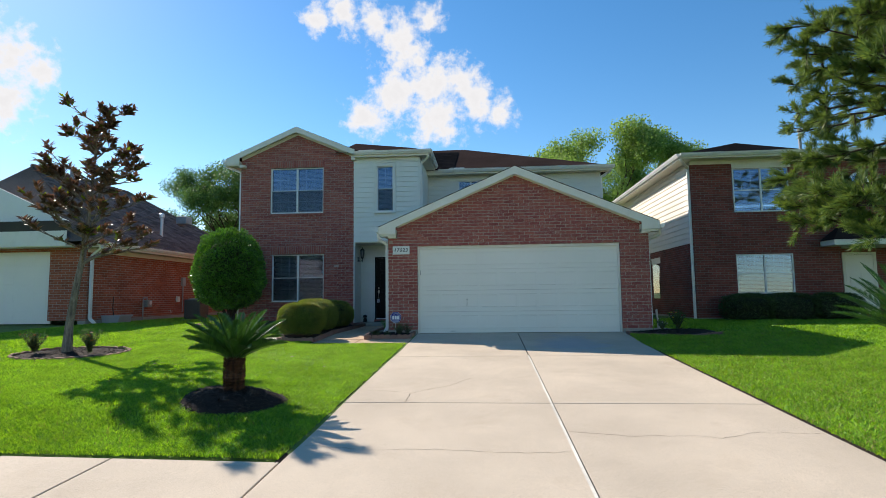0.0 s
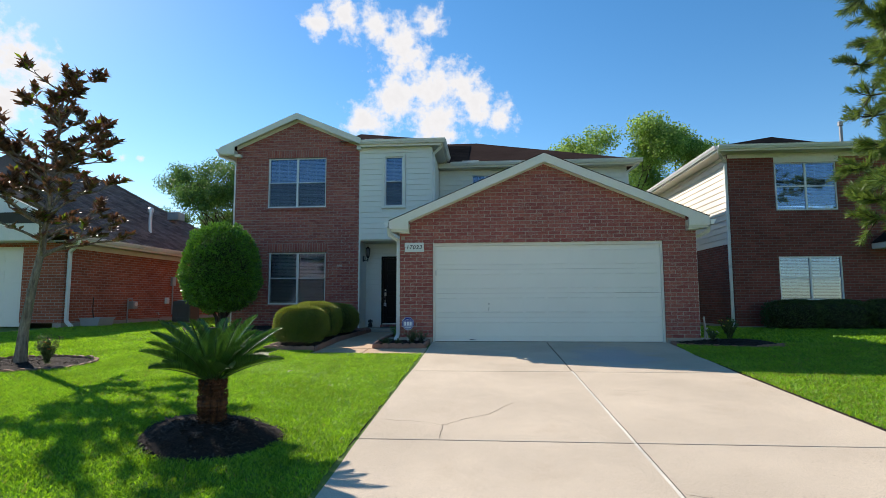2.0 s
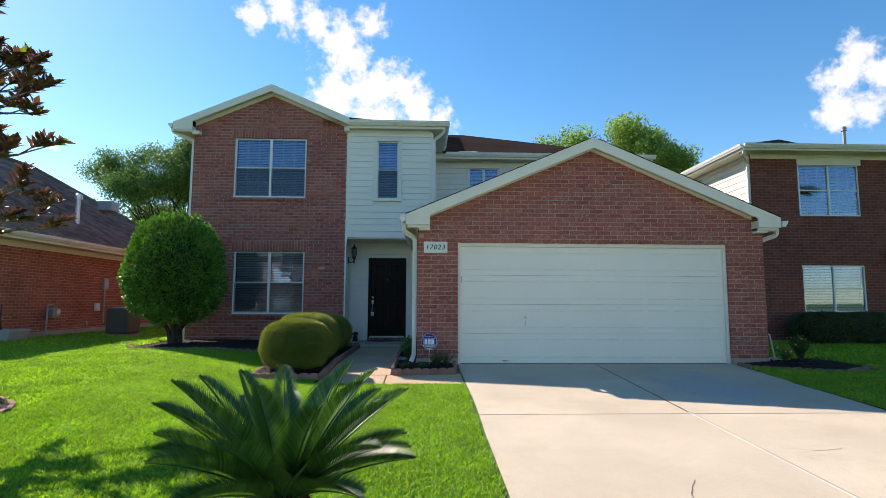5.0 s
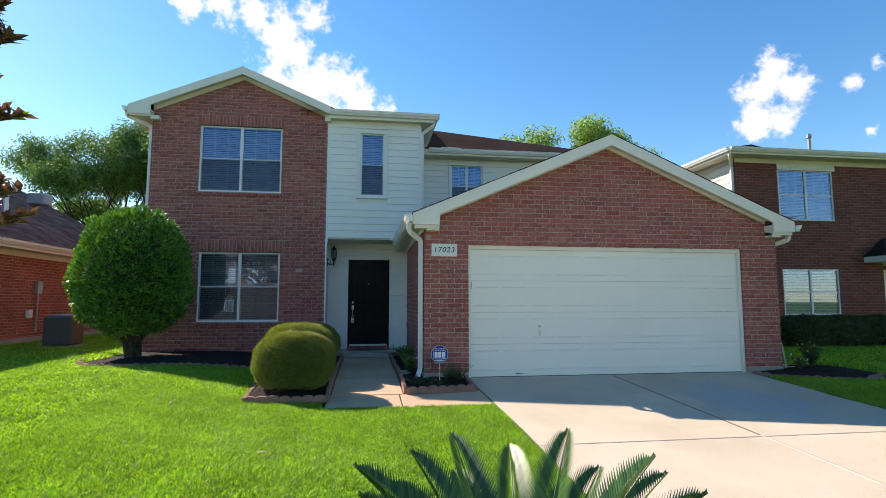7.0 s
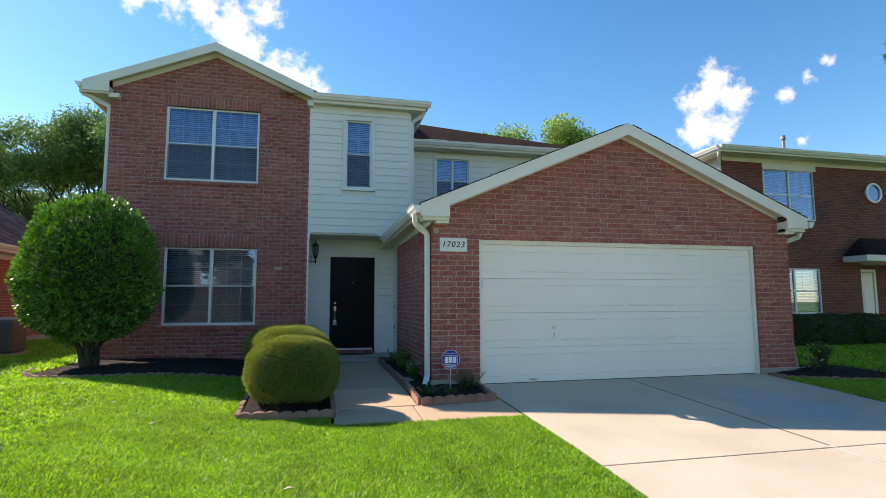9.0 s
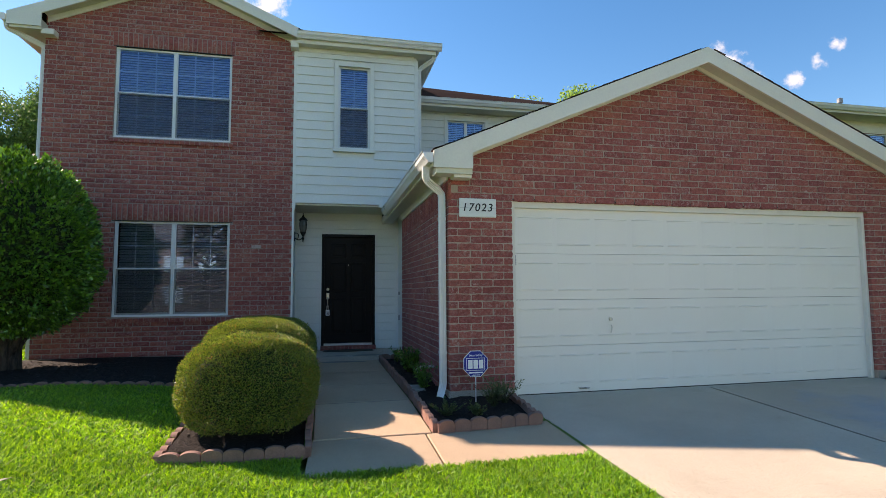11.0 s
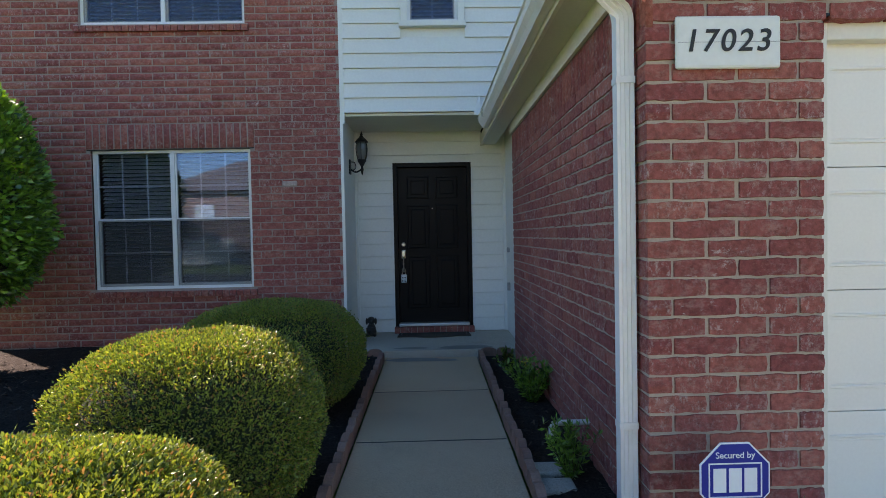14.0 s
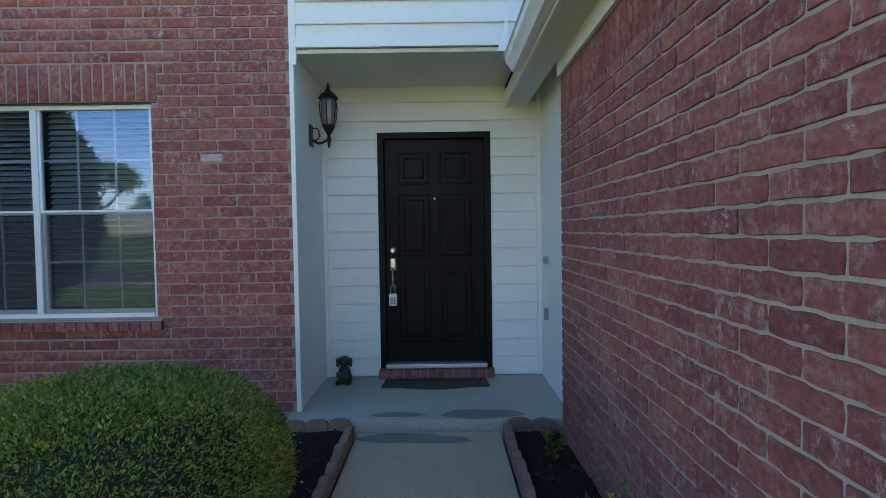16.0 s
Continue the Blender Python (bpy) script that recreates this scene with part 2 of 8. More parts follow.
def shingle_material(name, col):
    m = Nodes(name)
    rnd = m.pos.outputs["Random Per Island"]
    c = m.hsv(rgb(*col), val=m.ramp(rnd, 0, 1, 0.7, 1.3))
    c = m.hsv(c, val=m.ramp(m.noise(0.8, 4.0), 0.3, 0.7, 0.8, 1.2))
    c = m.hsv(c, val=m.ramp(m.noise(160.0, 3.0), 0.3, 0.7, 0.7, 1.3))
    m.bump(m.noise(220.0, 3.0), 0.5, 0.004)
    return m.finish(c, 1.0, 0.0, 0.0)


def mulch_material(name):
    m = Nodes(name)
    c = m.mix(m.ramp(m.noise(48.0, 6.0, 0.7), 0.35, 0.7), rgb(0.012, 0.009, 0.008), rgb(0.055, 0.038, 0.030))
    c = m.mix(m.ramp(m.noise(90.0, 3.0, 0.7), 0.66, 0.72, 0.0, 0.6), c, rgb(0.085, 0.068, 0.058))
    m.bump(m.noise(60.0, 6.0, 0.75), 1.0, 0.03)
    return m.finish(c, 0.95, 0.0, 0.2)


BRICK = brick_material("red_brick", False)
BRICK_REST = brick_material("red_brick_rest", True)
MORTAR_ROSY = surface("rosy_mortar", (0.37, 0.27, 0.235), 0.95, fine=120, coarse=3, vary=0.2, bump=0.6, depth=0.004)
MORTAR = surface("lime_mortar", (0.43, 0.34, 0.27), 0.95, fine=120, coarse=3, vary=0.2, bump=0.6, depth=0.004)
BRICK_LEFT = far_brick("orange_red_brickwork", (0.42, 0.115, 0.06), (0.40, 0.30, 0.25))
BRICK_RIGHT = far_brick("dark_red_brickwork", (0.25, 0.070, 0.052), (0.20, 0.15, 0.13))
SIDING = surface("pale_siding_paint", (0.76, 0.77, 0.72), 0.55, fine=35, coarse=0.8, vary=0.07, bump=0.12)
SIDING_WARM = surface("cream_siding_paint", (0.74, 0.68, 0.58), 0.55, fine=35, coarse=0.8, vary=0.08, bump=0.12)
TRIM = surface("cream_trim_paint", (0.76, 0.73, 0.63), 0.5, fine=40, coarse=1.1, vary=0.07, bump=0.1, dirt=(0.62, 0.58, 0.48))
SOFFIT = surface("soffit_paint", (0.66, 0.64, 0.53), 0.6, fine=40, coarse=1.1, vary=0.08)
GUTTER = surface("white_gutter_enamel", (0.78, 0.78, 0.75), 0.32, fine=20, coarse=1.5, vary=0.05, bump=0.05, dirt=(0.6, 0.58, 0.52))
DOOR_WHITE = surface("cream_white_door_enamel", (0.82, 0.785, 0.70), 0.42, fine=70, coarse=0.7, vary=0.045, bump=0.08, depth=0.002)
DARK_DOOR = surface("black_brown_door_paint", (0.0075, 0.0052, 0.0050), 0.48, fine=60, coarse=1.5, vary=0.25, bump=0.08, spec=0.16)
BLACK_IRON = surface("black_iron", (0.012, 0.012, 0.013), 0.4, 0.4, vary=0.3)
NICKEL = surface("brushed_nickel", (0.55, 0.52, 0.46), 0.3, 1.0, vary=0.15, bump=0.05)
ALU = surface("aluminium", (0.62, 0.64, 0.66), 0.38, 0.8, vary=0.1, bump=0.05)
VINYL = surface("white_window_frame", (0.74, 0.76, 0.76), 0.4, vary=0.06, bump=0.04)
SLAT = surface("white_blind_slat", (0.70, 0.71, 0.69), 0.5, vary=0.05, bump=0.03)
# the gloom of unlit rooms, put into a dark even colour
DARK_ROOM = surface("unlit_room_dark", (0.05, 0.05, 0.05), 0.8)
GLASS = glass_material("window_glass")
SCREEN = screen_material("insect_screen")
CONCRETE = concrete_material("driveway_concrete", (0.56, 0.47, 0.36), (0.41, 0.32, 0.225), patch=((1.75, 11.6), (0.75, 1.25)))
WALK = concrete_material("walkway_concrete", (0.555, 0.395, 0.26), (0.33, 0.245, 0.165))
PORCH = concrete_material("porch_concrete", (0.47, 0.415, 0.34), vary=0.1)
FOUNDATION = concrete_material("foundation_concrete", (0.38, 0.34, 0.29))
CRACK = surface("crack_shadow", (0.05, 0.042, 0.035), 0.95)
CAULK = surface("joint_filler", (0.70, 0.66, 0.57), 0.9, fine=40, vary=0.3)
FELT = surface("dark_felt_and_shade", (0.06, 0.05, 0.04), 0.95)
DAMP = surface("damp_concrete", (0.20, 0.19, 0.165), 0.6, fine=120, vary=0.12)
ROOF = shingle_material("brown_black_shingle", (0.048, 0.034, 0.030))
ROOF_LEFT = shingle_material("grey_brown_shingle", (0.20, 0.155, 0.135))
MULCH = mulch_material("black_mulch")
EDGER = surface("terracotta_edger", (0.30, 0.155, 0.115), 0.9, fine=90, coarse=4, vary=0.3, bump=0.5)
SOIL = surface("grass_soil", (0.12, 0.20, 0.03), 0.95, fine=50, coarse=0.9, vary=0.2, bump=0.8, depth=0.03)
ASPHALT = surface("street_asphalt", (0.06, 0.06, 0.06), 0.9, fine=120, coarse=0.5, vary=0.2, bump=0.5)
GRASS = leafy("grass_blade", (0.32, 0.55, 0.065), (0.07, 0.21, 0.025), 0.25, 0.45, 0.5)
GRASS_DRY = leafy("grass_straw", (0.34, 0.33, 0.10), (0.20, 0.22, 0.05), 0.2, 0.3, 0.6)
BOX_LEAF = leafy("boxwood_leaf", (0.31, 0.39, 0.065), (0.032, 0.08, 0.016), 0.55, 0.30, 0.36, (0.36, 0.22, 0.07))
LIGUSTRUM = leafy("ligustrum_leaf", (0.16, 0.39, 0.045), (0.024, 0.09, 0.017), 0.75, 0.22, 0.28)
MAGNOLIA = leafy("magnolia_leaf", (0.19, 0.105, 0.06), (0.075, 0.04, 0.025), 0.6, 0.22, 0.3)
MAGNOLIA_GREEN = leafy("magnolia_green_leaf", (0.20, 0.26, 0.03), (0.06, 0.11, 0.02), 0.5, 0.35, 0.35)
PALM_LEAF = leafy("sago_leaflet", (0.06, 0.16, 0.03), (0.022, 0.07, 0.014), 0.5, 0.16, 0.35)
PINE_LEAF = leafy("pine_needle", (0.19, 0.27, 0.06), (0.05, 0.11, 0.03), 0.4, 0.3, 0.45)
OAK_LEAF = leafy("oak_leaf", (0.13, 0.25, 0.07), (0.045, 0.11, 0.035), 0.35, 0.34, 0.5)
ELM_LEAF = leafy("elm_leaf", (0.25, 0.38, 0.10), (0.09, 0.19, 0.045), 0.3, 0.5, 0.5)
HEDGE_LEAF = leafy("dark_hedge_leaf", (0.085, 0.14, 0.04), (0.03, 0.06, 0.018), 0.4, 0.2, 0.45)
ROSEMARY = leafy("grey_green_leaf", (0.13, 0.17, 0.07), (0.045, 0.075, 0.03), 0.3, 0.3, 0.55)
PETAL_W = surface("white_petal", (0.8, 0.78, 0.72), 0.6)
PETAL_O = surface("orange_petal", (0.75, 0.22, 0.05), 0.6)
PETAL_Y = surface("yellow_petal", (0.8, 0.6, 0.06), 0.6)
BARK = bark_material("grey_brown_bark", (0.30, 0.24, 0.19), (0.11, 0.085, 0.07))
BARK_DARK = bark_material("dark_bark", (0.10, 0.075, 0.055), (0.03, 0.022, 0.018))
PALM_BARK = bark_material("sago_trunk", (0.13, 0.055, 0.025), (0.025, 0.012, 0.008))
SIGN_WHITE = surface("white_sign_board", (0.72, 0.74, 0.70), 0.6, fine=30, vary=0.08, dirt=(0.5, 0.5, 0.45))
INK = surface("black_sign_ink", (0.02, 0.02, 0.02), 0.6)
SIGN_BLUE = surface("blue_sign_enamel", (0.022, 0.036, 0.27), 0.5, vary=0.08, spec=0.2)
SIGN_PAINT = surface("white_sign_paint", (0.8, 0.82, 0.84), 0.5, vary=0.04)
MAT_BROWN = surface("brown_doormat", (0.075, 0.055, 0.042), 0.95, fine=200, vary=0.3, bump=0.8)
PVC = surface("grey_pvc_pipe", (0.62, 0.60, 0.55), 0.45, vary=0.1)
PLANTER = surface("grey_planter", (0.36, 0.37, 0.37), 0.7, vary=0.12)
AC_METAL = surface("dark_grey_unit", (0.085, 0.08, 0.075), 0.6, 0.2, vary=0.2)
METER = surface("grey_meter_paint", (0.33, 0.33, 0.33), 0.5, 0.3, vary=0.2)
STATUE = surface("dark_statue_resin", (0.035, 0.028, 0.024), 0.5, vary=0.4)
LAMP_GLASS = surface("seeded_lamp_glass", (0.13, 0.14, 0.135), 0.12, vary=0.1)
HOSE = surface("beige_hose_reel", (0.55, 0.52, 0.45), 0.5, vary=0.1)
LEAF_LITTER = surface("dry_leaf", (0.45, 0.38, 0.26), 0.8)

# ---- mesh helpers ----
def origin_of(ob):
    o = Vector((0, 0, 0))
    while ob:
        o += ob.location
        ob = ob.parent
    return o


def thing(name, loc, label, category, group="", kind=""):
    ob = new(name)
    ob.location = loc
    return tagged(ob, label, category, group, kind)


def mesh_of(name, verts, faces, material):
    me = bpy.data.meshes.new(name)
    me.from_pydata([tuple(v) for v in verts], [], faces)
    me.materials.append(material)
    me.update()
    return me


def part(name, bm, material, parent=None, label="", smooth=False):
    """Links a bmesh, given in world metres, as one mesh object under a thing or a part."""
    if parent:
        bmesh.ops.translate(bm, vec=-origin_of(parent), verts=bm.verts)
    bmesh.ops.recalc_face_normals(bm, faces=bm.faces)
    me = bpy.data.meshes.new(name)
    bm.to_mesh(me)
    bm.free()
    me.materials.append(material)
    if smooth:
        me.shade_smooth()
    ob = new(name, me)
    ob.parent = parent
    if label:
        ob["label"] = label
    return ob


def raw(name, verts, faces, material, parent=None, label="", kind="", smooth=False):
    """The same from arrays of vertices and equal-sided faces."""
    v = np.asarray(verts, dtype=np.float64).reshape(-1, 3)
    if parent:
        v = v - np.array(origin_of(parent))
    f = np.asarray(faces, dtype=np.int32)
    n, k = f.shape
    me = bpy.data.meshes.new(name)
    me.vertices.add(len(v))
    me.vertices.foreach_set("co", v.astype(np.float32).ravel())
    me.loops.add(n * k)
    me.loops.foreach_set("vertex_index", f.ravel())
    me.polygons.add(n)
    me.polygons.foreach_set("loop_start", np.arange(0, n * k, k, dtype=np.int32))
    me.polygons.foreach_set("loop_total", np.full(n, k, dtype=np.int32))
    me.update(calc_edges=True)
    me.materials.append(material)
    if smooth:
        me.shade_smooth()
    ob = new(name, me)
    ob.parent = parent
    if label:
        ob["label"] = label
    if kind:
        ob["kind"] = kind
    return ob


def box(bm, x0, x1, y0, y1, z0, z1, bevel=0.0, segs=2):
    r = bmesh.ops.create_cube(bm, size=1.0)
    vs = r["verts"]
    bmesh.ops.scale(bm, vec=(x1 - x0, y1 - y0, z1 - z0), verts=vs)
    bmesh.ops.translate(bm, vec=((x0 + x1) / 2, (y0 + y1) / 2, (z0 + z1) / 2), verts=vs)
    if bevel > 0:
        es = list({e for v in vs for e in v.link_edges})
        bmesh.ops.bevel(bm, geom=es, offset=bevel, segments=segs, profile=0.5, affect="EDGES")
    return bm


def boxes(*rows, bevel=0.0):
    bm = bmesh.new()
    for r in rows:
        box(bm, *r, bevel=bevel)
    return bm


def prism(bm, outline, axis, a, b):
    """An outline extruded along an axis from a to b. The outline gives the other two coordinates, in xyz order."""
    def place(p, w):
        q = list(p)
        q.insert("xyz".index(axis), w)
        return q
    lo = [bm.verts.new(place(p, a)) for p in outline]
    hi = [bm.verts.new(place(p, b)) for p in outline]
    n = len(outline)
    bm.faces.new(lo)
    bm.faces.new(hi[::-1])
    for i in range(n):
        bm.faces.new((lo[i], lo[(i + 1) % n], hi[(i + 1) % n], hi[i]))
    return bm


def tube(bm, pts, radii, sides=10, caps=True):
    """A round tube along points."""
    pts = [Vector(p) for p in pts]
    if isinstance(radii, (int, float)):
        radii = [radii] * len(pts)
    rings = []
    up = Vector((0.13, 0.21, 0.97))
    for i, p in enumerate(pts):
        d = (pts[min(i + 1, len(pts) - 1)] - pts[max(i - 1, 0)]).normalized()
        s = d.cross(up if abs(d.dot(up)) < 0.95 else Vector((1, 0, 0))).normalized()
        u = s.cross(d)
        rings.append([bm.verts.new(p + (s * math.cos(a) + u * math.sin(a)) * radii[i]) for a in (2 * math.pi * k / sides for k in range(sides))])
    for r, q in zip(rings, rings[1:]):
        for k in range(sides):
            bm.faces.new((r[k], r[(k + 1) % sides], q[(k + 1) % sides], q[k]))
    if caps:
        bm.faces.new(rings[0][::-1])
        bm.faces.new(rings[-1])
    return bm


def lathe(bm, profile, cx, cy, sides=20):
    """A turned body: (radius, z) pairs round an upright axis."""
    rings = [[bm.verts.new((cx + max(r, 1e-4) * math.cos(2 * math.pi * k / sides), cy + max(r, 1e-4) * math.sin(2 * math.pi * k / sides), z)) for k in range(sides)] for r, z in profile]
    for r, q in zip(rings, rings[1:]):
        for k in range(sides):
            bm.faces.new((r[k], r[(k + 1) % sides], q[(k + 1) % sides], q[k]))
    bm.faces.new(rings[0][::-1])
    bm.faces.new(rings[-1])
    return bm


def smooth01(v):
    v = min(max(v, 0.0), 1.0)
    return v * v * (3 - 2 * v)


# ---- plan ----
GARAGE_Y, FRONT_Y, DOOR_Y, BACK_Y = 13.43, 17.33, 18.29, 19.80
GX0, GX1 = -2.495, 3.95                       # garage, outer brick faces
HX0, HX1 = -8.27, -4.37                      # brick gable front
SX1 = -2.16                                  # end of the siding bay
DRIVE_L, DRIVE_R = -1.76, 3.14
WALK_L, WALK_R = -3.90, -2.90


def slope_z(y):
    return 0.59 + 0.0485 * (min(max(y, -8.0), GARAGE_Y) - GARAGE_Y)


def lawn_z(x, y):
    left = 0.16 * smooth01((DRIVE_L - x - 2.4 * smooth01((y - 8.5) / 2.5)) / 2.6)
    right = 0.05 * smooth01((x - DRIVE_R) / 3.0)
    z = slope_z(y) + (left + right) * smooth01((y - 4.5) / 1.6)
    return z + 0.012 * noise.noise((x * 0.6, y * 0.6, 0.3)) if y < 60 else z


def in_walk(x, y):
    return (WALK_L - 0.08 < x < WALK_R + 0.06 and 11.62 < y < 17.2) or (-3.98 < x < DRIVE_L and 11.62 < y < 12.36)


def in_drive(x, y, pad=0.0):
    return DRIVE_L - pad < x < DRIVE_R + pad + 0.16 * smooth01((y - 11.5) / 2) and y < GARAGE_Y + 0.3


def in_beds(x, y):
    left = -5.0 < x < WALK_L and 11.98 < y < FRONT_Y
    front = -8.35 < x < -4.9 and y > 14.55 + 0.06 * (x + 5) + 0.35 * smooth01((-7.6 - x) / 0.8)
    right = WALK_R < x < -1.75 and 12.3 < y < FRONT_Y
    rose = 3.2 < x < 5.3 and 13.05 - 0.5 * (x - 3.3) < y < 14.1 and y > 12.4
    palm = math.hypot(x + 3.01, y - 6.24) < 0.57
    tree = math.hypot((x + 7.6) / 0.98, (y - 9.35) / 0.72) < 1.0
    return left or front or right or rose or palm or tree


def ground_sheet():
    xs = np.concatenate([np.linspace(-2500, -60, 8), np.linspace(-50, -14, 13), np.arange(-13, 14, 0.25), np.linspace(15, 50, 13), np.linspace(60, 2500, 8)])
    ys = np.concatenate([np.linspace(-2500, -60, 8), np.linspace(-50, -9, 12), np.arange(-8, 22, 0.25), np.linspace(23, 60, 14), np.linspace(80, 2500, 8)])
    verts, faces = [], []
    for y in ys:
        for x in xs:
            z = lawn_z(x, y)
            if in_drive(x, y, -0.1) or in_walk(x, y):
                z = slope_z(y) - 0.12
            if y < 4.7:
                z = slope_z(y) - 0.09
            if y < -2.4:
                z = slope_z(-2.4) - 0.16
            if HX0 + 0.1 < x < 4.1 and y > FRONT_Y or GX0 < x < GX1 and y > GARAGE_Y:
                z = 0.3
            elif in_beds(x, y):
                z = z - 0.03 if y < 11 or x < -5.05 else min(z, slope_z(y)) - 0.09
            verts.append((x, y, z))
    n = len(xs)
    for j in range(len(ys) - 1):
        for i in range(n - 1):
            faces.append((j * n + i, j * n + i + 1, (j + 1) * n + i + 1, (j + 1) * n + i))
    ob = raw("ground", verts, faces, SOIL, smooth=True)
    return tagged(ob, "gently rising lawn soil under short green grass", "ground", kind="structure")


ground_sheet()


# ---- paving ----
def slab(name, parent, quad, thick, material, lift=0.0, bevel=0.008):
    """One cast slab between four plan corners, following the rise of the ground."""
    bm = bmesh.new()
    top = [bm.verts.new((x, y, slope_z(y) + lift)) for x, y in quad]
    low = [bm.verts.new((x, y, slope_z(y) + lift - thick)) for x, y in quad]
    bm.faces.new(top)
    bm.faces.new(low[::-1])
    for i in range(4):
        bm.faces.new((top[i], low[i], low[(i + 1) % 4], top[(i + 1) % 4]))
    es = [e for e in bm.edges if all(v in top for v in e.verts)]
    bmesh.ops.bevel(bm, geom=es, offset=bevel, segments=2, profile=0.5, affect="EDGES")
    return part(name, bm, material, parent)


driveway = thing("driveway", (0.7, 6.0, slope_z(6.0)), "pale tan concrete driveway with joints and fine cracks", "driveway", kind="structure")
rows_y = [-2.4, 3.1, 6.53, 9.95, 13.46]
for j, (ya, yb) in enumerate(zip(rows_y, rows_y[1:])):
    g = 0.007
    wide = 0.14 if j == 3 else 0.0
    slab("slab", driveway, [(DRIVE_L, ya + g), (0.722 - g, ya + g), (0.722 - g, yb - g), (DRIVE_L, yb - g)], 0.12, CONCRETE)
    slab("slab", driveway, [(0.722 + g, ya + g), (DRIVE_R, ya + g), (DRIVE_R + wide, yb - g), (0.722 + g, yb - g)], 0.12, CONCRETE)
for ya, yb, x, w, mt, nm in ((-2.4, 10.0, 0.718, 0.013, CAULK, "joint_filler"), (-2.4, 10.0, 0.736, 0.004, FELT, "joint_gap"), (10.0, 13.4, 0.722, 0.007, FELT, "joint_filler")):
    bm = bmesh.new()
    for k in range(40):
        y0, y1 = ya + (yb - ya) * k / 40, ya + (yb - ya) * (k + 1) / 40
        wob = [0.004 * noise.noise((y * 3.0, 1.0, 2.0)) for y in (y0, y1)]
        bm.faces.new([bm.verts.new(p) for p in ((x - w + wob[0], y0, slope_z(y0) + 0.0015), (x + w + wob[0], y0, slope_z(y0) + 0.0015), (x + w + wob[1], y1, slope_z(y1) + 0.0015), (x - w + wob[1], y1, slope_z(y1) + 0.0015))])
    part(nm, bm, mt, driveway)
for y in rows_y[1:-1]:
    bm = boxes((DRIVE_L + 0.02, DRIVE_R - 0.02, y - 0.006, y + 0.006, slope_z(y) - 0.1, slope_z(y) - 0.004))
    part("joint_felt", bm, FELT, driveway)


def crack(pts, width, seed, parent):
    """A hairline crack: a ragged dark ribbon just over the slab."""
    rnd = random.Random(seed)
    dense = []
    for (x0, y0), (x1, y1) in zip(pts, pts[1:]):
        k = max(2, int(math.hypot(x1 - x0, y1 - y0) / 0.05))
        dense += [(x0 + (x1 - x0) * i / k + rnd.uniform(-0.012, 0.012), y0 + (y1 - y0) * i / k + rnd.uniform(-0.014, 0.014)) for i in range(k)]
    dense.append(pts[-1])
    bm = bmesh.new()
    last = None
    for i, (x, y) in enumerate(dense):
        d = Vector(dense[min(i + 1, len(dense) - 1)]) - Vector(dense[max(i - 1, 0)])
        s = Vector((-d.y, d.x)).normalized() * width * rnd.uniform(0.35, 1.0)
        now = [bm.verts.new((x + s.x, y + s.y, slope_z(y + s.y) + 0.002)), bm.verts.new((x - s.x, y - s.y, slope_z(y - s.y) + 0.002))]
        if last:
            bm.faces.new((last[0], last[1], now[1], now[0]))
        last = now
    return part("crack", bm, CRACK, parent)


crack([(-1.02, 6.56), (-1.02, 7.0), (-0.80, 7.25), (-0.55, 7.45), (-0.40, 7.75), (-0.28, 7.95)], 0.0035, 1, driveway)
crack([(-1.02, 7.0), (-1.2, 7.1), (-1.45, 7.14), (-1.74, 7.2)], 0.0025, 2, driveway)
crack([(0.76, 5.43), (1.3, 5.30), (1.9, 5.33), (2.1, 5.25), (2.5, 5.45), (3.1, 5.42)], 0.003, 3, driveway)
crack([(-1.70, 4.95), (-1.1, 4.84), (-0.5, 4.88), (0.2, 4.80), (0.68, 4.84)], 0.0028, 4, driveway)
crack([(0.9, 8.7), (1.3, 8.62), (1.5, 8.7)], 0.003, 5, driveway)

part("threshold", boxes((-1.75, 3.25, 13.457, 13.75, 0.45, 0.588), bevel=0.004), CONCRETE, driveway)
# the cut turf edge: bare dark soil between grass and concrete
bm = bmesh.new()
for side in (-1, 1):
    xe = DRIVE_L - 0.002 if side < 0 else DRIVE_R + 0.002
    for k in range(60):
        y0, y1 = 4.5 + k * 0.12, 4.62 + k * 0.12
        w0, w1 = (0.035 + 0.012 * noise.noise((y * 5, side, 0.0)) for y in (y0, y1))
        q = [(xe, y0, slope_z(y0) - 0.012), (xe + side * w0, y0, slope_z(y0) + 0.004), (xe + side * w1, y1, slope_z(y1) + 0.004), (xe, y1, slope_z(y1) - 0.012)]
        bm.faces.new([bm.verts.new(p) for p in (q if side < 0 else q[::-1])])
part("turf_edge", bm, MULCH, driveway)
walkway = thing("walkway", (-3.4, 14.5, slope_z(14.5)), "narrow concrete walkway of cast slabs to the porch", "walkway", kind="structure")
wy = [12.40, 13.62, 14.72, 15.84, 17.12]
for ya, yb in zip(wy, wy[1:]):
    slab("slab", walkway, [(WALK_L, ya + 0.009), (WALK_R, ya + 0.009), (WALK_R, yb - 0.009), (WALK_L, yb - 0.009)], 0.1, WALK, 0.0)
for y in wy[1:-1]:
    part("joint_felt", boxes((WALK_L + 0.01, WALK_R - 0.01, y - 0.0085, y + 0.0085, slope_z(y) - 0.09, slope_z(y) - 0.003)), FELT, walkway)
slab("slab", walkway, [(-3.95, 11.62), (-2.96, 11.62), (-2.96, 12.39), (-3.92, 12.39)], 0.1, WALK, -0.004)
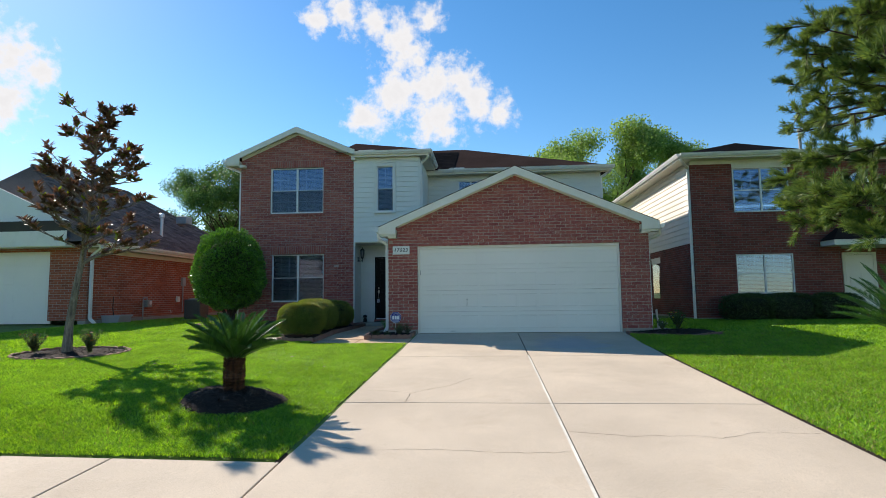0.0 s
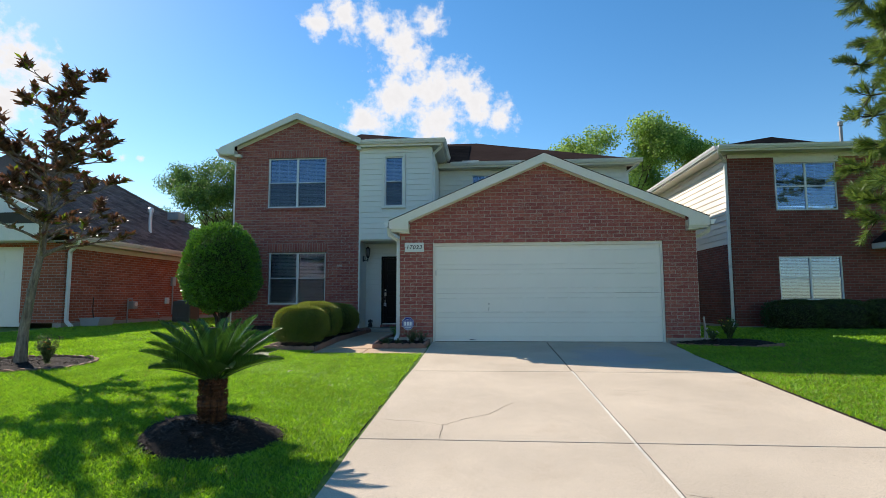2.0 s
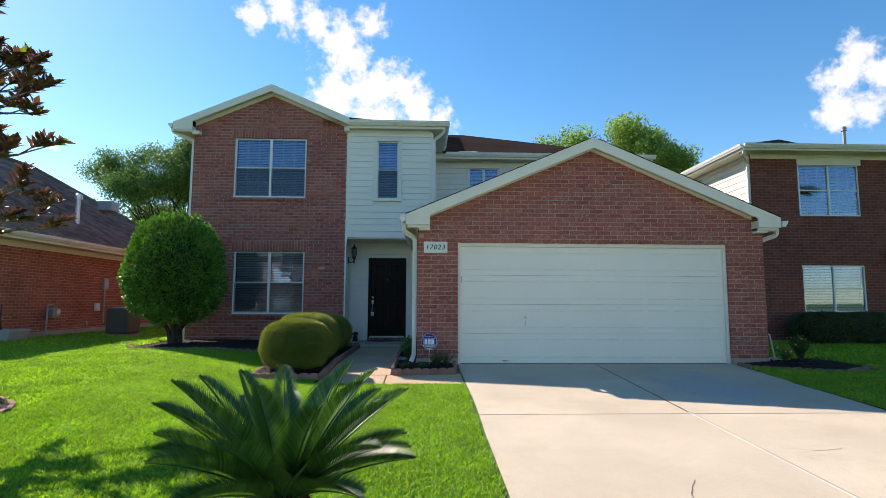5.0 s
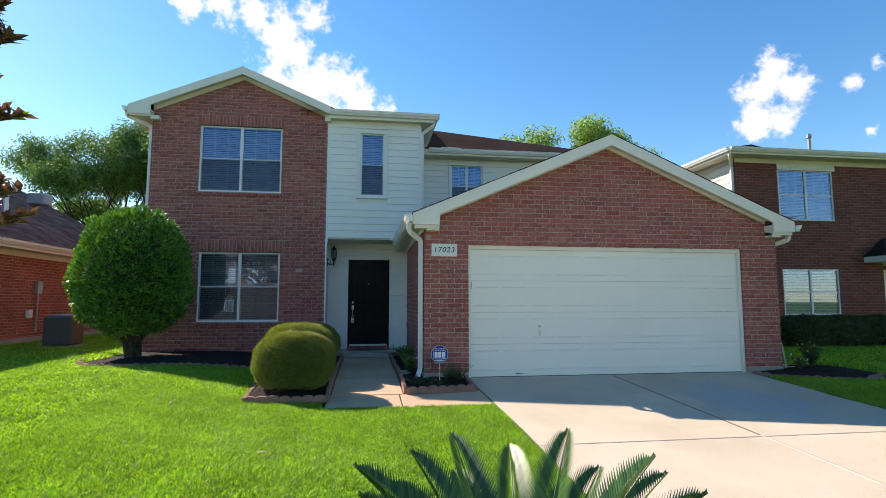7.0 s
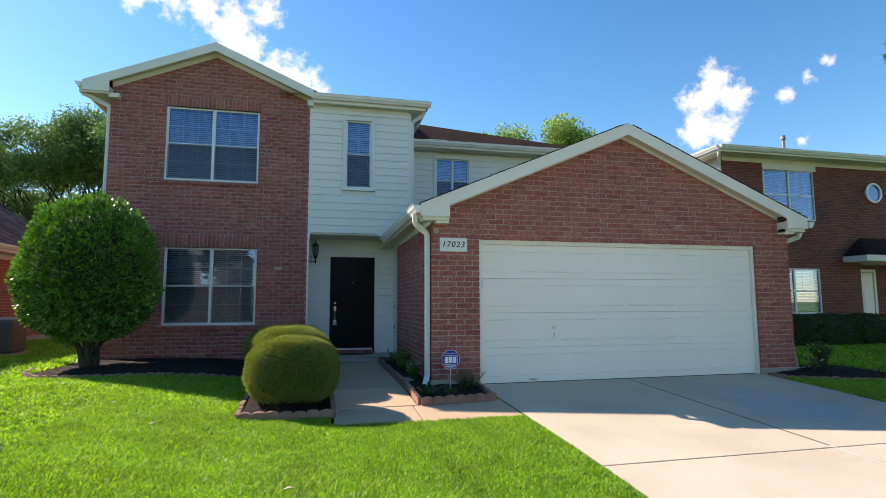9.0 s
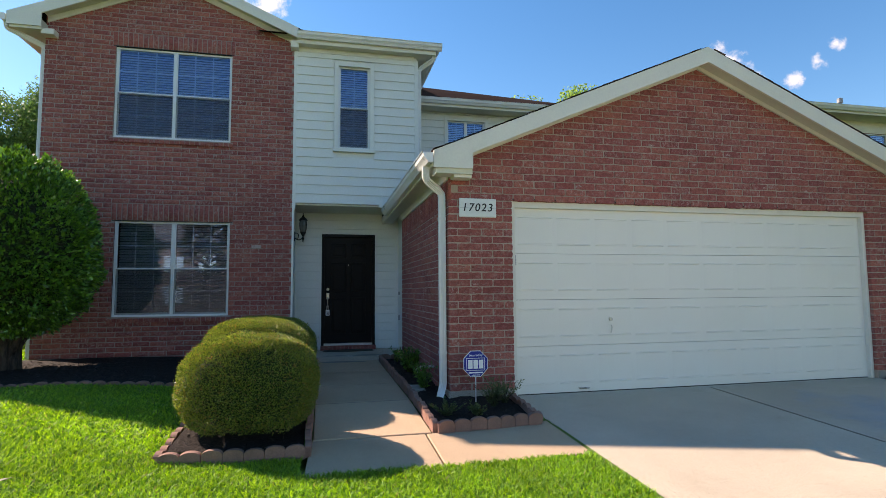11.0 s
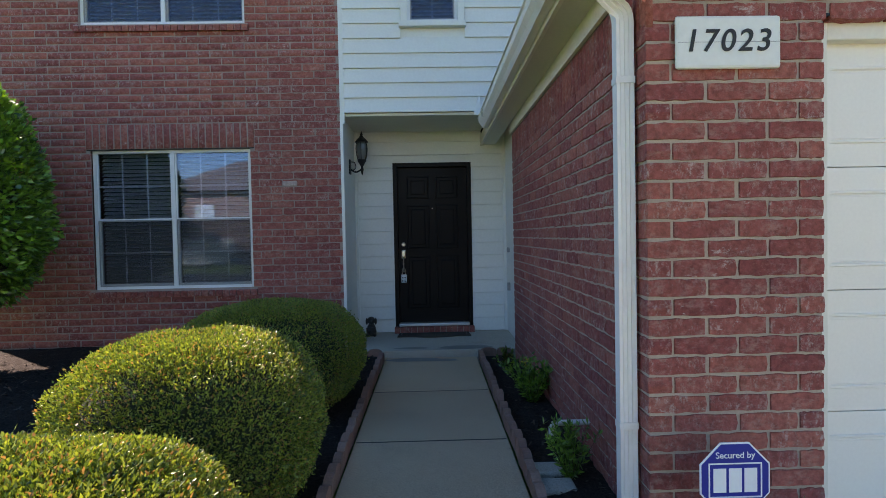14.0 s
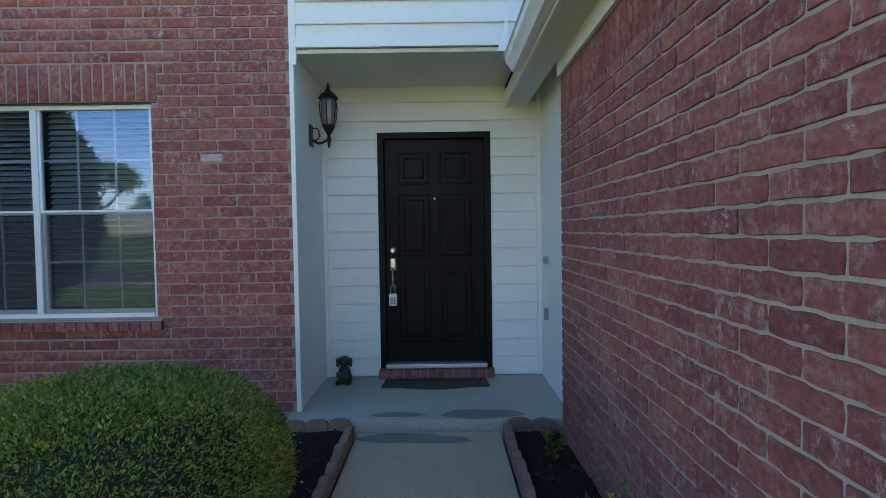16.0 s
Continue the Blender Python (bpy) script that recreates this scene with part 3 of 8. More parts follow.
slab("slab", walkway, [(-2.945, 11.62), (DRIVE_L - 0.012, 11.66), (DRIVE_L - 0.012, 12.55), (-2.945, 12.39)], 0.1, WALK, -0.004)

porch = tagged(part("porch_floor", boxes((-4.42, -2.30, 17.13, 18.40, 0.45, 0.665), bevel=0.008), PORCH), "smooth grey concrete porch slab with damp patches", "porch floor", kind="structure")
sidewalk = thing("sidewalk", (-6, 3.9, slope_z(3.9)), "pale concrete sidewalk slabs along the lawn", "sidewalk", kind="structure")
for k in range(8):
    x1 = DRIVE_L - 0.012 - 1.52 * k
    tilt = 0.035 * (DRIVE_L - x1)
    slab("slab", sidewalk, [(x1 - 1.505, 3.12), (x1, 3.12), (x1, 4.52 + tilt * 0.75), (x1 - 1.505, 4.52 + tilt * 0.75 + 0.04)], 0.1, CONCRETE)
for k in range(5):
    x0 = DRIVE_R + 0.012 + 1.52 * k
    slab("slab", sidewalk, [(x0, 3.12), (x0 + 1.505, 3.12), (x0 + 1.505, 4.5), (x0, 4.5)], 0.1, CONCRETE)
tagged(part("road", boxes((-60, 60, -11.5, -2.6, slope_z(-2.4) - 0.5, slope_z(-2.4) - 0.11)), ASPHALT), "grey asphalt residential street", "road", kind="structure")
tagged(part("kerb", boxes((-60, 60, -2.6, -2.42, slope_z(-2.4) - 0.4, slope_z(-2.4) + 0.0), bevel=0.02), CONCRETE), "low concrete kerb", "kerb", kind="structure")


# ---- brick laying ----
COURSE, MODULE, JOINT = 0.0803, 0.255, 0.0105


def lay(u0, u1, z0, z1, holes=(), line=None, shift=0.0, quoin=None):
    """Running bond on a wall: rows of (u0, u1, z0, z1, whole). holes: (ua, ub, za, zb). line(u): the top edge. quoin: bricks step back at (left, right) on every other course."""
    out, k = [], 0
    z = z0
    while z < z1 - 0.03:
        zb = z + COURSE - JOINT
        a, b = u0, u1
        if quoin:
            a += quoin[0][k % 2]
            b -= quoin[1][k % 2]
        spans = [(a, b)]
        for ha, hb, za, zb2 in holes:
            if z + 0.02 < zb2 and zb - 0.02 > za:
                spans = [s for p, q in spans for s in ((p, min(q, ha)), (max(p, hb), q)) if s[1] - s[0] > 0.02]
        for p, q in spans:
            u = u0 + shift + (0.5 * MODULE if k % 2 else 0.0) - MODULE * 2
            while u < q:
                ua, ub = max(u, p), min(u + MODULE - JOINT, q)
                ua = p if 0 < ua - p < 0.035 else ua
                ub = q if 0 < q - ub < 0.035 else ub
                if ub - ua > 0.028 and (line is None or min(line(ua), line(ub)) > zb - 0.01):
                    out.append((ua, ub, z, zb))
                u += MODULE
        z += COURSE
        k += 1
    return out


def brick_mesh(seed, depth=0.1):
    """A unit-long brick with a worn, slightly uneven face; it looks along -y."""
    rnd = random.Random(seed)
    h = COURSE - JOINT
    outline = []
    for a, b, n in (((0, 0), (1, 0), 6), ((1, 0), (1, h), 2), ((1, h), (0, h), 6), ((0, h), (0, 0), 2)):
        for i in range(n):
            f = i / n
            x, z = a[0] + (b[0] - a[0]) * f, a[1] + (b[1] - a[1]) * f
            inside = 0 < f < 1
            outline.append((x + (rnd.uniform(-0.016, 0.016) if inside else (0.012 if x < 0.5 else -0.012)), z + (rnd.uniform(-0.0036, 0.0036) if inside else (0.002 if z < h / 2 else -0.002))))
    n = len(outline)
    back = [(x, depth, z) for x, z in outline]
    mid = [(x, 0.004 + rnd.uniform(0, 0.002), z) for x, z in outline]
    face = [(0.5 + (x - 0.5) * 0.982, rnd.uniform(-0.0012, 0.0012), h / 2 + (z - h / 2) * 0.95) for x, z in outline]
    verts = back + mid + face
    faces = [(i, (i + 1) % n, n + (i + 1) % n, n + i) for i in range(n)] + [(n + i, n + (i + 1) % n, 2 * n + (i + 1) % n, 2 * n + i) for i in range(n)]
    faces.append(tuple(range(2 * n, 3 * n)))
    return mesh_of("brick", verts, faces, BRICK)


BRICK_SHAPES = [brick_mesh(s) for s in range(8)]


def brick_parts(parent, rows, to_world, turn, rnd, shapes=None):
    """Bricks of their own: objects that share a few meshes."""
    o = origin_of(parent)
    for ua, ub, za, zb in rows:
        ob = new("brick", rnd.choice(shapes or BRICK_SHAPES))
        ob.parent = parent
        ob.matrix_basis = Matrix.LocRotScale(Vector(to_world(ua, za)) - o + Vector((rnd.uniform(-0.001, 0.001), rnd.uniform(-0.001, 0.001), rnd.uniform(-0.001, 0.001))), Euler((0, rnd.uniform(-0.004, 0.004), turn)), (ub - ua, 1, (zb - za) / (COURSE - JOINT)))


def brick_rest(parent, rows, frame3, material=None, name="brickwork", seed=5, jut=0.0015):
    """All other bricks of a wall, joined. frame3: corner, along and outward unit vectors."""
    rng = np.random.default_rng(seed)
    c, along, out = (np.array(v, float) for v in frame3)
    up = np.array((0, 0, 1.0))
    r = np.array(rows)
    n = len(r)
    V = np.zeros((n, 12, 3))
    j = lambda s: rng.uniform(-s, s, n)  # noqa: E731
    for k, (inset_u, inset_z, dep) in enumerate(((0, 0, -0.03), (0.0015, 0.0015, -0.005), (0.006, 0.005, 0.0))):
        for q, (su, sz) in enumerate(((0, 0), (1, 0), (1, 1), (0, 1))):
            u = np.where(su == 0, r[:, 0] + inset_u, r[:, 1] - inset_u) + j(0.0022) * (k > 0)
            z = np.where(sz == 0, r[:, 2] + inset_z, r[:, 3] - inset_z) + j(0.0016) * (k > 0)
            d = dep + j(jut) * (k == 2)
            V[:, k * 4 + q] = c + u[:, None] * along + z[:, None] * up + d[:, None] * out
    F = []
    for k in (0, 1):
        for q in range(4):
            F.append((k * 4 + q, k * 4 + (q + 1) % 4, k * 4 + 4 + (q + 1) % 4, k * 4 + 4 + q))
    F.append((8, 9, 10, 11))
    F = np.array(F)[None] + (np.arange(n) * 12)[:, None, None]
    ob = raw(name, V.reshape(-1, 3), F.reshape(-1, 4), material or BRICK_REST, parent, kind="stuff")
    return ob


# ---- garage ----
GZ0 = 0.69                                   # top of the foundation
OPEN_L, OPEN_R, OPEN_T = -1.755, 3.255, 2.80
RIDGE_X, RIDGE_Z, PITCH = 0.73, 4.69, 0.425   # top of the fascia at the peak


def garage_line(x):
    return RIDGE_Z - 0.11 - PITCH * abs(x - RIDGE_X)


wall_garage = thing("wall_garage", (0.7, GARAGE_Y, 0.6), "red brick garage front with pale smears and light mortar", "wall", kind="structure")
bm = boxes((GX0 + 0.008, OPEN_L - 0.006, GARAGE_Y + 0.007, GARAGE_Y + 0.24, 0.5, OPEN_T), (OPEN_R + 0.006, GX1 - 0.008, GARAGE_Y + 0.007, GARAGE_Y + 0.24, 0.5, OPEN_T))
prism(bm, [(GX0 + 0.008, OPEN_T), (GX1 - 0.008, OPEN_T), (GX1 - 0.008, garage_line(GX1) + 0.06), (RIDGE_X, garage_line(RIDGE_X) + 0.06), (GX0 + 0.008, garage_line(GX0) + 0.06)], "y", GARAGE_Y + 0.0075, GARAGE_Y + 0.24)
part("mortar", bm, MORTAR, wall_garage)
for xa, xb in ((GX0 - 0.012, OPEN_L - 0.02), (OPEN_R + 0.02, GX1 + 0.012)):
    part("foundation", boxes((xa, xb, GARAGE_Y - 0.012, GARAGE_Y + 0.2, 0.4, GZ0 - 0.008), bevel=0.01), FOUNDATION, wall_garage)

wall_garage_side = thing("wall_garage_side", (GX0, 15.4, 0.6), "red brick garage side wall along the walkway", "wall", kind="structure")
part("mortar", boxes((GX0 + 0.007, GX0 + 0.24, GARAGE_Y + 0.24, 16.98, 0.5, 3.12), (GX0 + 0.0072, GX0 + 0.1, GARAGE_Y + 0.012, GARAGE_Y + 0.24, 0.5, 3.12)), MORTAR, wall_garage_side)
part("foundation", boxes((GX0 - 0.012, GX0 + 0.2, GARAGE_Y + 0.19, 16.98, 0.3, GZ0 - 2 * COURSE - 0.008), bevel=0.01), FOUNDATION, wall_garage_side)
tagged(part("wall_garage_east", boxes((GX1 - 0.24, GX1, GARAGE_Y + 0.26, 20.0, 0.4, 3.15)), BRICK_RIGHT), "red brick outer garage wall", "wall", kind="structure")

garage_roof = thing("garage_roof", (RIDGE_X, 16.5, 3.2), "low brown-black shingle gable roof with cream fascia", "roof", kind="structure")
FZ = 13.20                                   # plane of the fascia
EAVE_L, EAVE_R = -2.70, 4.16


def sloped(x, top):
    return top - PITCH * abs(x - RIDGE_X)


for side, xe, tail in ((-1, EAVE_L, "west"), (1, EAVE_R, "east")):
    bm = bmesh.new()
    prism(bm, [(xe, sloped(xe, RIDGE_Z + 0.035)), (RIDGE_X, RIDGE_Z + 0.035), (RIDGE_X, RIDGE_Z + 0.012), (xe, sloped(xe, RIDGE_Z + 0.012))], "y", FZ + 0.02, 19.85)
    part("roof_deck", bm, ROOF, garage_roof)
    xr = -2.27 if side < 0 else 3.74
    bm = bmesh.new()
    prism(bm, [(xe, sloped(xe, RIDGE_Z + 0.026)), (RIDGE_X, RIDGE_Z + 0.026), (RIDGE_X, RIDGE_Z - 0.165), (xr, sloped(xr, RIDGE_Z - 0.165)), (xr, 3.075), (xe, 3.075)], "y", FZ, FZ + 0.028)
    part("fascia", bm, TRIM, garage_roof)
    bm = bmesh.new()
    prism(bm, [(xr, sloped(xr, RIDGE_Z - 0.115)), (RIDGE_X, RIDGE_Z - 0.115), (RIDGE_X, RIDGE_Z - 0.17), (xr, sloped(xr, RIDGE_Z - 0.17))], "y", GARAGE_Y - 0.022, GARAGE_Y + 0.006)
    part("frieze", bm, TRIM, garage_roof)
    bm = bmesh.new()
    prism(bm, [(xr, sloped(xr, RIDGE_Z - 0.105)), (RIDGE_X, RIDGE_Z - 0.105), (RIDGE_X, RIDGE_Z - 0.12), (xr, sloped(xr, RIDGE_Z - 0.12))], "y", FZ + 0.03, GARAGE_Y - 0.002)
    part("soffit", bm, SOFFIT, garage_roof)
    xa, xb = (xe + 0.03, xr) if side < 0 else (xr, xe - 0.03)
    part("eave_return", boxes((xa, xb, FZ + 0.03, GARAGE_Y - 0.002, 3.02, 3.20)), SOFFIT, garage_roof)
    part("return_block", boxes((min(xr, xr - side * -0.20), max(xr, xr + side * 0.20), FZ + 0.06, GARAGE_Y - 0.004, 2.985, 3.076), bevel=0.004), TRIM, garage_roof)
    wall_x = GX0 if side < 0 else GX1
    part("side_soffit", boxes((min(xe, wall_x + 0.02 * side), max(xe, wall_x + 0.02 * side), GARAGE_Y + 0.0, 18.29, 3.10, 3.115)), SOFFIT, garage_roof)
    part("side_fascia", boxes((xe - 0.012, xe + 0.012, FZ + 0.03, 18.29, 3.09, 3.22)), TRIM, garage_roof)
    part("side_frieze", boxes((min(wall_x, wall_x + side * 0.022), max(wall_x, wall_x + side * 0.022), GARAGE_Y + 0.02, 16.98, 2.99, 3.099)), TRIM, garage_roof)


def shingle_tabs(parent, corner, along, upslope, length, rise, material, seed, tab=0.30, lift=0.006):
    """Courses of shingle tabs on one roof plane, joined."""
    rng = np.random.default_rng(seed)
    corner, along, upslope = (np.array(v, float) for v in (corner, along, upslope))
    normal = np.cross(along, upslope)
    normal = normal / np.linalg.norm(normal) * (1 if normal[2] > 0 else -1)
    V, F = [], []
    course = 0.145
    for k in range(int(rise / course)):
        u = -rng.uniform(0, tab)
        while u < length:
            a, b = max(u, 0), min(u + tab - 0.006, length)
            if b - a > 0.02:
                lo = k * course - 0.006
                h = lift + rng.uniform(0, 0.004)
                i = len(V)
                for uu, vv, hh in ((a, lo, 0), (b, lo, 0), (a, lo, h), (b, lo, h), (b, lo + course + 0.02, 0.002), (a, lo + course + 0.02, 0.002)):
                    V.append(corner + along * uu + upslope * vv + normal * hh)
                F += [(i, i + 1, i + 3, i + 2), (i + 2, i + 3, i + 4, i + 5)]
            u += tab
    return raw("shingles", V, F, material, parent, kind="stuff")


up_w = Vector((1, 0, PITCH)).normalized()
up_e = Vector((-1, 0, PITCH)).normalized()
slope_len = (RIDGE_X - EAVE_L) * math.sqrt(1 + PITCH ** 2)
shingle_tabs(garage_roof, (EAVE_L, FZ - 0.012, sloped(EAVE_L, RIDGE_Z + 0.035)), (0, 1, 0), up_w, 6.6, slope_len, ROOF, 1)
shingle_tabs(garage_roof, (EAVE_R, FZ - 0.012, sloped(EAVE_R, RIDGE_Z + 0.035)), (0, 1, 0), up_e, 6.6, slope_len, ROOF, 2)


def gutter(name, p0, p1, out, label, group="gutters"):
    """An open ogee gutter between two points, its back to a fascia; out: the way it juts."""
    p0, p1, out = Vector(p0), Vector(p1), Vector(out)
    prof = [(0.0, 0.10), (0.0, 0.0), (0.055, -0.004), (0.075, 0.03), (0.10, 0.06), (0.108, 0.10), (0.118, 0.104), (0.118, 0.112), (0.100, 0.110), (0.094, 0.065), (0.068, 0.036), (0.05, 0.006), (0.006, 0.006), (0.006, 0.10)]
    bm = bmesh.new()
    rings = [[bm.verts.new(p + out * u + Vector((0, 0, z))) for u, z in prof] for p in (p0, p1)]
    n = len(prof)
    for i in range(n):
        bm.faces.new((rings[0][i], rings[0][(i + 1) % n], rings[1][(i + 1) % n], rings[1][i]))
    root = thing(name, (p0 + p1) / 2, label, "gutter", group)
    part("trough", bm, GUTTER, root)
    for p, s in ((p0, -1), (p1, 1)):
        bm = bmesh.new()
        d = (p1 - p0).normalized() * 0.004 * s
        a = [bm.verts.new(p + out * u + Vector((0, 0, z))) for u, z in prof[:7]]
        b = [bm.verts.new(v.co + d) for v in a]
        bm.faces.new(a)
        bm.faces.new(b[::-1])
        for i in range(7):
            bm.faces.new((a[i], a[(i + 1) % 7], b[(i + 1) % 7], b[i]))
        part("end_cap", bm, GUTTER, root)
    return root


def downspout(pts, w, d, label, facing=0.0, foot=None):
    """A ribbed rectangular downpipe along points."""
    root = thing("downspout", pts[-1], label, "downspout", "downspouts")
    bm = bmesh.new()
    prof = []
    for i in range(5):
        x = -w / 2 + w * i / 4
        prof += [(x - (w / 16 if i else 0), -d / 2), (x, -d / 2 + (0.007 if 0 < i < 4 else 0))] if i else [(x, -d / 2)]
    prof += [(w / 2, d / 2), (-w / 2, d / 2)]
    c, s = math.cos(facing), math.sin(facing)
    pts = [Vector(p) for p in pts]
    rings = []
    for i, p in enumerate(pts):
        t = (pts[min(i + 1, len(pts) - 1)] - pts[max(i - 1, 0)]).normalized()
        side = Vector((c, s, 0))
        side = (side - t * side.dot(t)).normalized()
        fwd = t.cross(side)
        rings.append([bm.verts.new(p + side * u + fwd * -v) for u, v in prof])
    n = len(prof)
    for r, q in zip(rings, rings[1:]):
        for i in range(n):
            bm.faces.new((r[i], r[(i + 1) % n], q[(i + 1) % n], q[i]))
    part("pipe", bm, GUTTER, root)
    low, high = min(pts, key=lambda p: p.z), max(pts, key=lambda p: p.z)
    runs = [(a, b) for a, b in zip(pts, pts[1:]) if abs(a.z - b.z) > 1.0]
    for a, b in runs:
        for f in (0.12, 0.85):
            q = a.lerp(b, f)
            strap = boxes((-w / 2 - 0.003, w / 2 + 0.003, -d / 2 - 0.003, -d / 2 + 0.002, -0.014, 0.014), (-w / 2 - 0.004, -w / 2 - 0.0005, -d / 2, d / 2, -0.014, 0.014), (w / 2 + 0.0005, w / 2 + 0.004, -d / 2, d / 2, -0.014, 0.014))
            strap.transform(Matrix.Translation(q) @ Matrix.Rotation(facing, 4, "Z"))
            part("strap", strap, GUTTER, root)
    return root


gutter("gutter", (EAVE_L - 0.013, FZ - 0.02, 3.125), (EAVE_L - 0.013, 17.30, 3.125), (-1, 0, 0), "white aluminium gutter under the garage eave")
gutter("gutter", (EAVE_R + 0.013, FZ - 0.02, 3.09), (EAVE_R + 0.013, 19.0, 3.09), (1, 0, 0), "white aluminium gutter under the garage eave")


# white kick-out flashing where the garage gutter meets the siding
bm = bmesh.new()
prism(bm, [(-2.875, 3.27), (-2.79, 3.27), (-2.80, 3.50), (-2.815, 3.50)], "y", FRONT_Y - 0.045, FRONT_Y - 0.030)
part("flashing", bm, GUTTER, garage_roof, "small white kick-out flashing")


def arc_pts(pts):
    """Rounds the corners of a path."""
    out = [Vector(pts[0])]
    for a, b, c in zip(pts, pts[1:], pts[2:]):
        a, b, c = Vector(a), Vector(b), Vector(c)
        r = min(0.05, (a - b).length * 0.4, (c - b).length * 0.4)
        p, q = b + (a - b).normalized() * r, b + (c - b).normalized() * r
        out += [p * (1 - t) ** 2 + b * 2 * t * (1 - t) + q * t * t for t in (0, 0.25, 0.5, 0.75, 1)]
    out.append(Vector(pts[-1]))
    return out


spout = downspout(arc_pts([(EAVE_L - 0.05, 13.42, 3.13), (EAVE_L - 0.05, 13.42, 2.98), (GX0 - 0.05, 13.54, 2.86), (GX0 - 0.05, 13.54, 0.74), (GX0 - 0.10, 13.47, 0.62)]), 0.075, 0.055, "white ribbed downspout at the garage corner", 0.0)
downspout(arc_pts([(EAVE_R + 0.06, 13.42, 3.08), (EAVE_R + 0.06, 13.44, 2.96), (GX1 + 0.035, 13.62, 2.86), (GX1 + 0.035, 13.62, 0.72)]), 0.06, 0.06, "white ribbed downspout at the garage corner", 0.0)

# garage door
garage_door = thing("garage_door", ((OPEN_L + OPEN_R) / 2, GARAGE_Y + 0.15, 0.59), "white four-section garage door with embossed panels, closed", "garage door", kind="structure")
DL, DR, DB, DT = OPEN_L + 0.045, OPEN_R - 0.045, 0.596, OPEN_T - 0.085
for x0, x1 in ((OPEN_L, DL + 0.004), (DR - 0.004, OPEN_R)):
    part("jamb_trim", boxes((x0, x1, GARAGE_Y + 0.045, GARAGE_Y + 0.14, 0.585, OPEN_T), bevel=0.006), TRIM, garage_door)
part("head_trim", boxes((DL, DR, GARAGE_Y + 0.045, GARAGE_Y + 0.14, DT - 0.005, OPEN_T), bevel=0.006), TRIM, garage_door)
sec_h = (DT - DB) / 4
emboss = bmesh.new()
# each panel: a pressed ridge above and below a flat field that fades out at its sides
ridge = [(0.0, 0.002), (0.005, -0.0065), (0.012, -0.0065), (0.018, 0.001), (0.024, -0.002), (0.030, -0.0006)]
ridge += [(0.33 - z, y) for z, y in reversed(ridge)]
rails = [[emboss.verts.new((x, 0.002 + (y - 0.002) * f, z)) for z, y in ridge] for x, f in ((0, 0), (0.025, 0.75), (0.05, 1), (0.40, 1), (0.425, 0.75), (0.45, 0))]
for r, q in zip(rails, rails[1:]):
    for i in range(len(ridge) - 1):
        emboss.faces.new((r[i], q[i], q[i + 1], r[i + 1]))
me_panel = None
for k in range(4):
    z = DB + k * sec_h
    s = part("section", boxes((DL, DR, GARAGE_Y + 0.10, GARAGE_Y + 0.145, z + 0.0015, z + sec_h - 0.0015), bevel=0.003), DOOR_WHITE, garage_door)
    for c in range(10):
        x = DL + 0.045 + c * (DR - DL - 0.05) / 10
        if me_panel is None:
            first = part("panel", emboss, DOOR_WHITE, None)
            me_panel = first.data
            bpy.data.objects.remove(first)
        ob = new("panel", me_panel)
        ob.parent = s
        ob.location = Vector((x, GARAGE_Y + 0.099, z + 0.10)) - origin_of(s)
part("bottom_seal", boxes((DL, DR, GARAGE_Y + 0.10, GARAGE_Y + 0.14, 0.583, 0.5965)), FELT, garage_door)
bm = bmesh.new()
tube(bm, [(-0.515, GARAGE_Y + 0.10, 1.42), (-0.515, GARAGE_Y + 0.075, 1.42)], 0.022, 14)
tube(bm, [(-0.515, GARAGE_Y + 0.078, 1.35), (-0.515, GARAGE_Y + 0.066, 1.33), (-0.53, GARAGE_Y + 0.066, 1.26)], 0.008, 8)
part("lock_handle", bm, NICKEL, garage_door, "small chrome lock and handle")
part("lift_handle", tube(bmesh.new(), arc_pts([(-0.94, GARAGE_Y + 0.10, 0.64), (-0.94, GARAGE_Y + 0.07, 0.64), (-0.82, GARAGE_Y + 0.07, 0.64), (-0.82, GARAGE_Y + 0.10, 0.64)]), 0.008, 8), NICKEL, garage_door)
part("cable_guard", boxes((DL + 0.012, DL + 0.028, GARAGE_Y + 0.085, GARAGE_Y + 0.1, 2.05, 2.17), bevel=0.003), METER, garage_door)


# ---- main house ----
PEAK_X, PEAK_Z = -6.30, 7.21
H_FZ = 17.10


def house_line(x):
    return PEAK_Z - 0.13 - PITCH * abs(x - PEAK_X)


W1 = (-7.155, -5.385, 1.385, 2.945)
W2 = (-7.235, -5.41, 4.335, 5.875)
W3 = (-3.60, -3.03, 4.32, 5.84)
wall_front = thing("wall_front", (-6.3, FRONT_Y, 0.7), "two-storey red brick gable front with pale mortar", "wall", kind="structure")
y0, y1 = FRONT_Y + 0.007, FRONT_Y + 0.24
hx0, hx1 = HX0 + 0.008, HX1 - 0.004
bm = boxes(*[b for W, za, zb in ((W1, 0.6, 3.6), (W2, 3.6, 6.0)) for b in ((hx0, W[0], y0, y1, za, zb), (W[1], hx1, y0, y1, za, zb), (W[0], W[1], y0, y1, za, W[2]), (W[0], W[1], y0, y1, W[3], zb))])
prism(bm, [(hx0, 6.0), (hx1, 6.0), (hx1, house_line(HX1) + 0.06), (PEAK_X, house_line(PEAK_X) + 0.06), (hx0, house_line(HX0) + 0.06)], "y", y0, y1)
part("mortar", bm, MORTAR_ROSY, wall_front)
part("foundation", boxes((HX0 - 0.01, HX1, FRONT_Y - 0.008, FRONT_Y + 0.2, 0.4, 0.66)), FOUNDATION, wall_front)
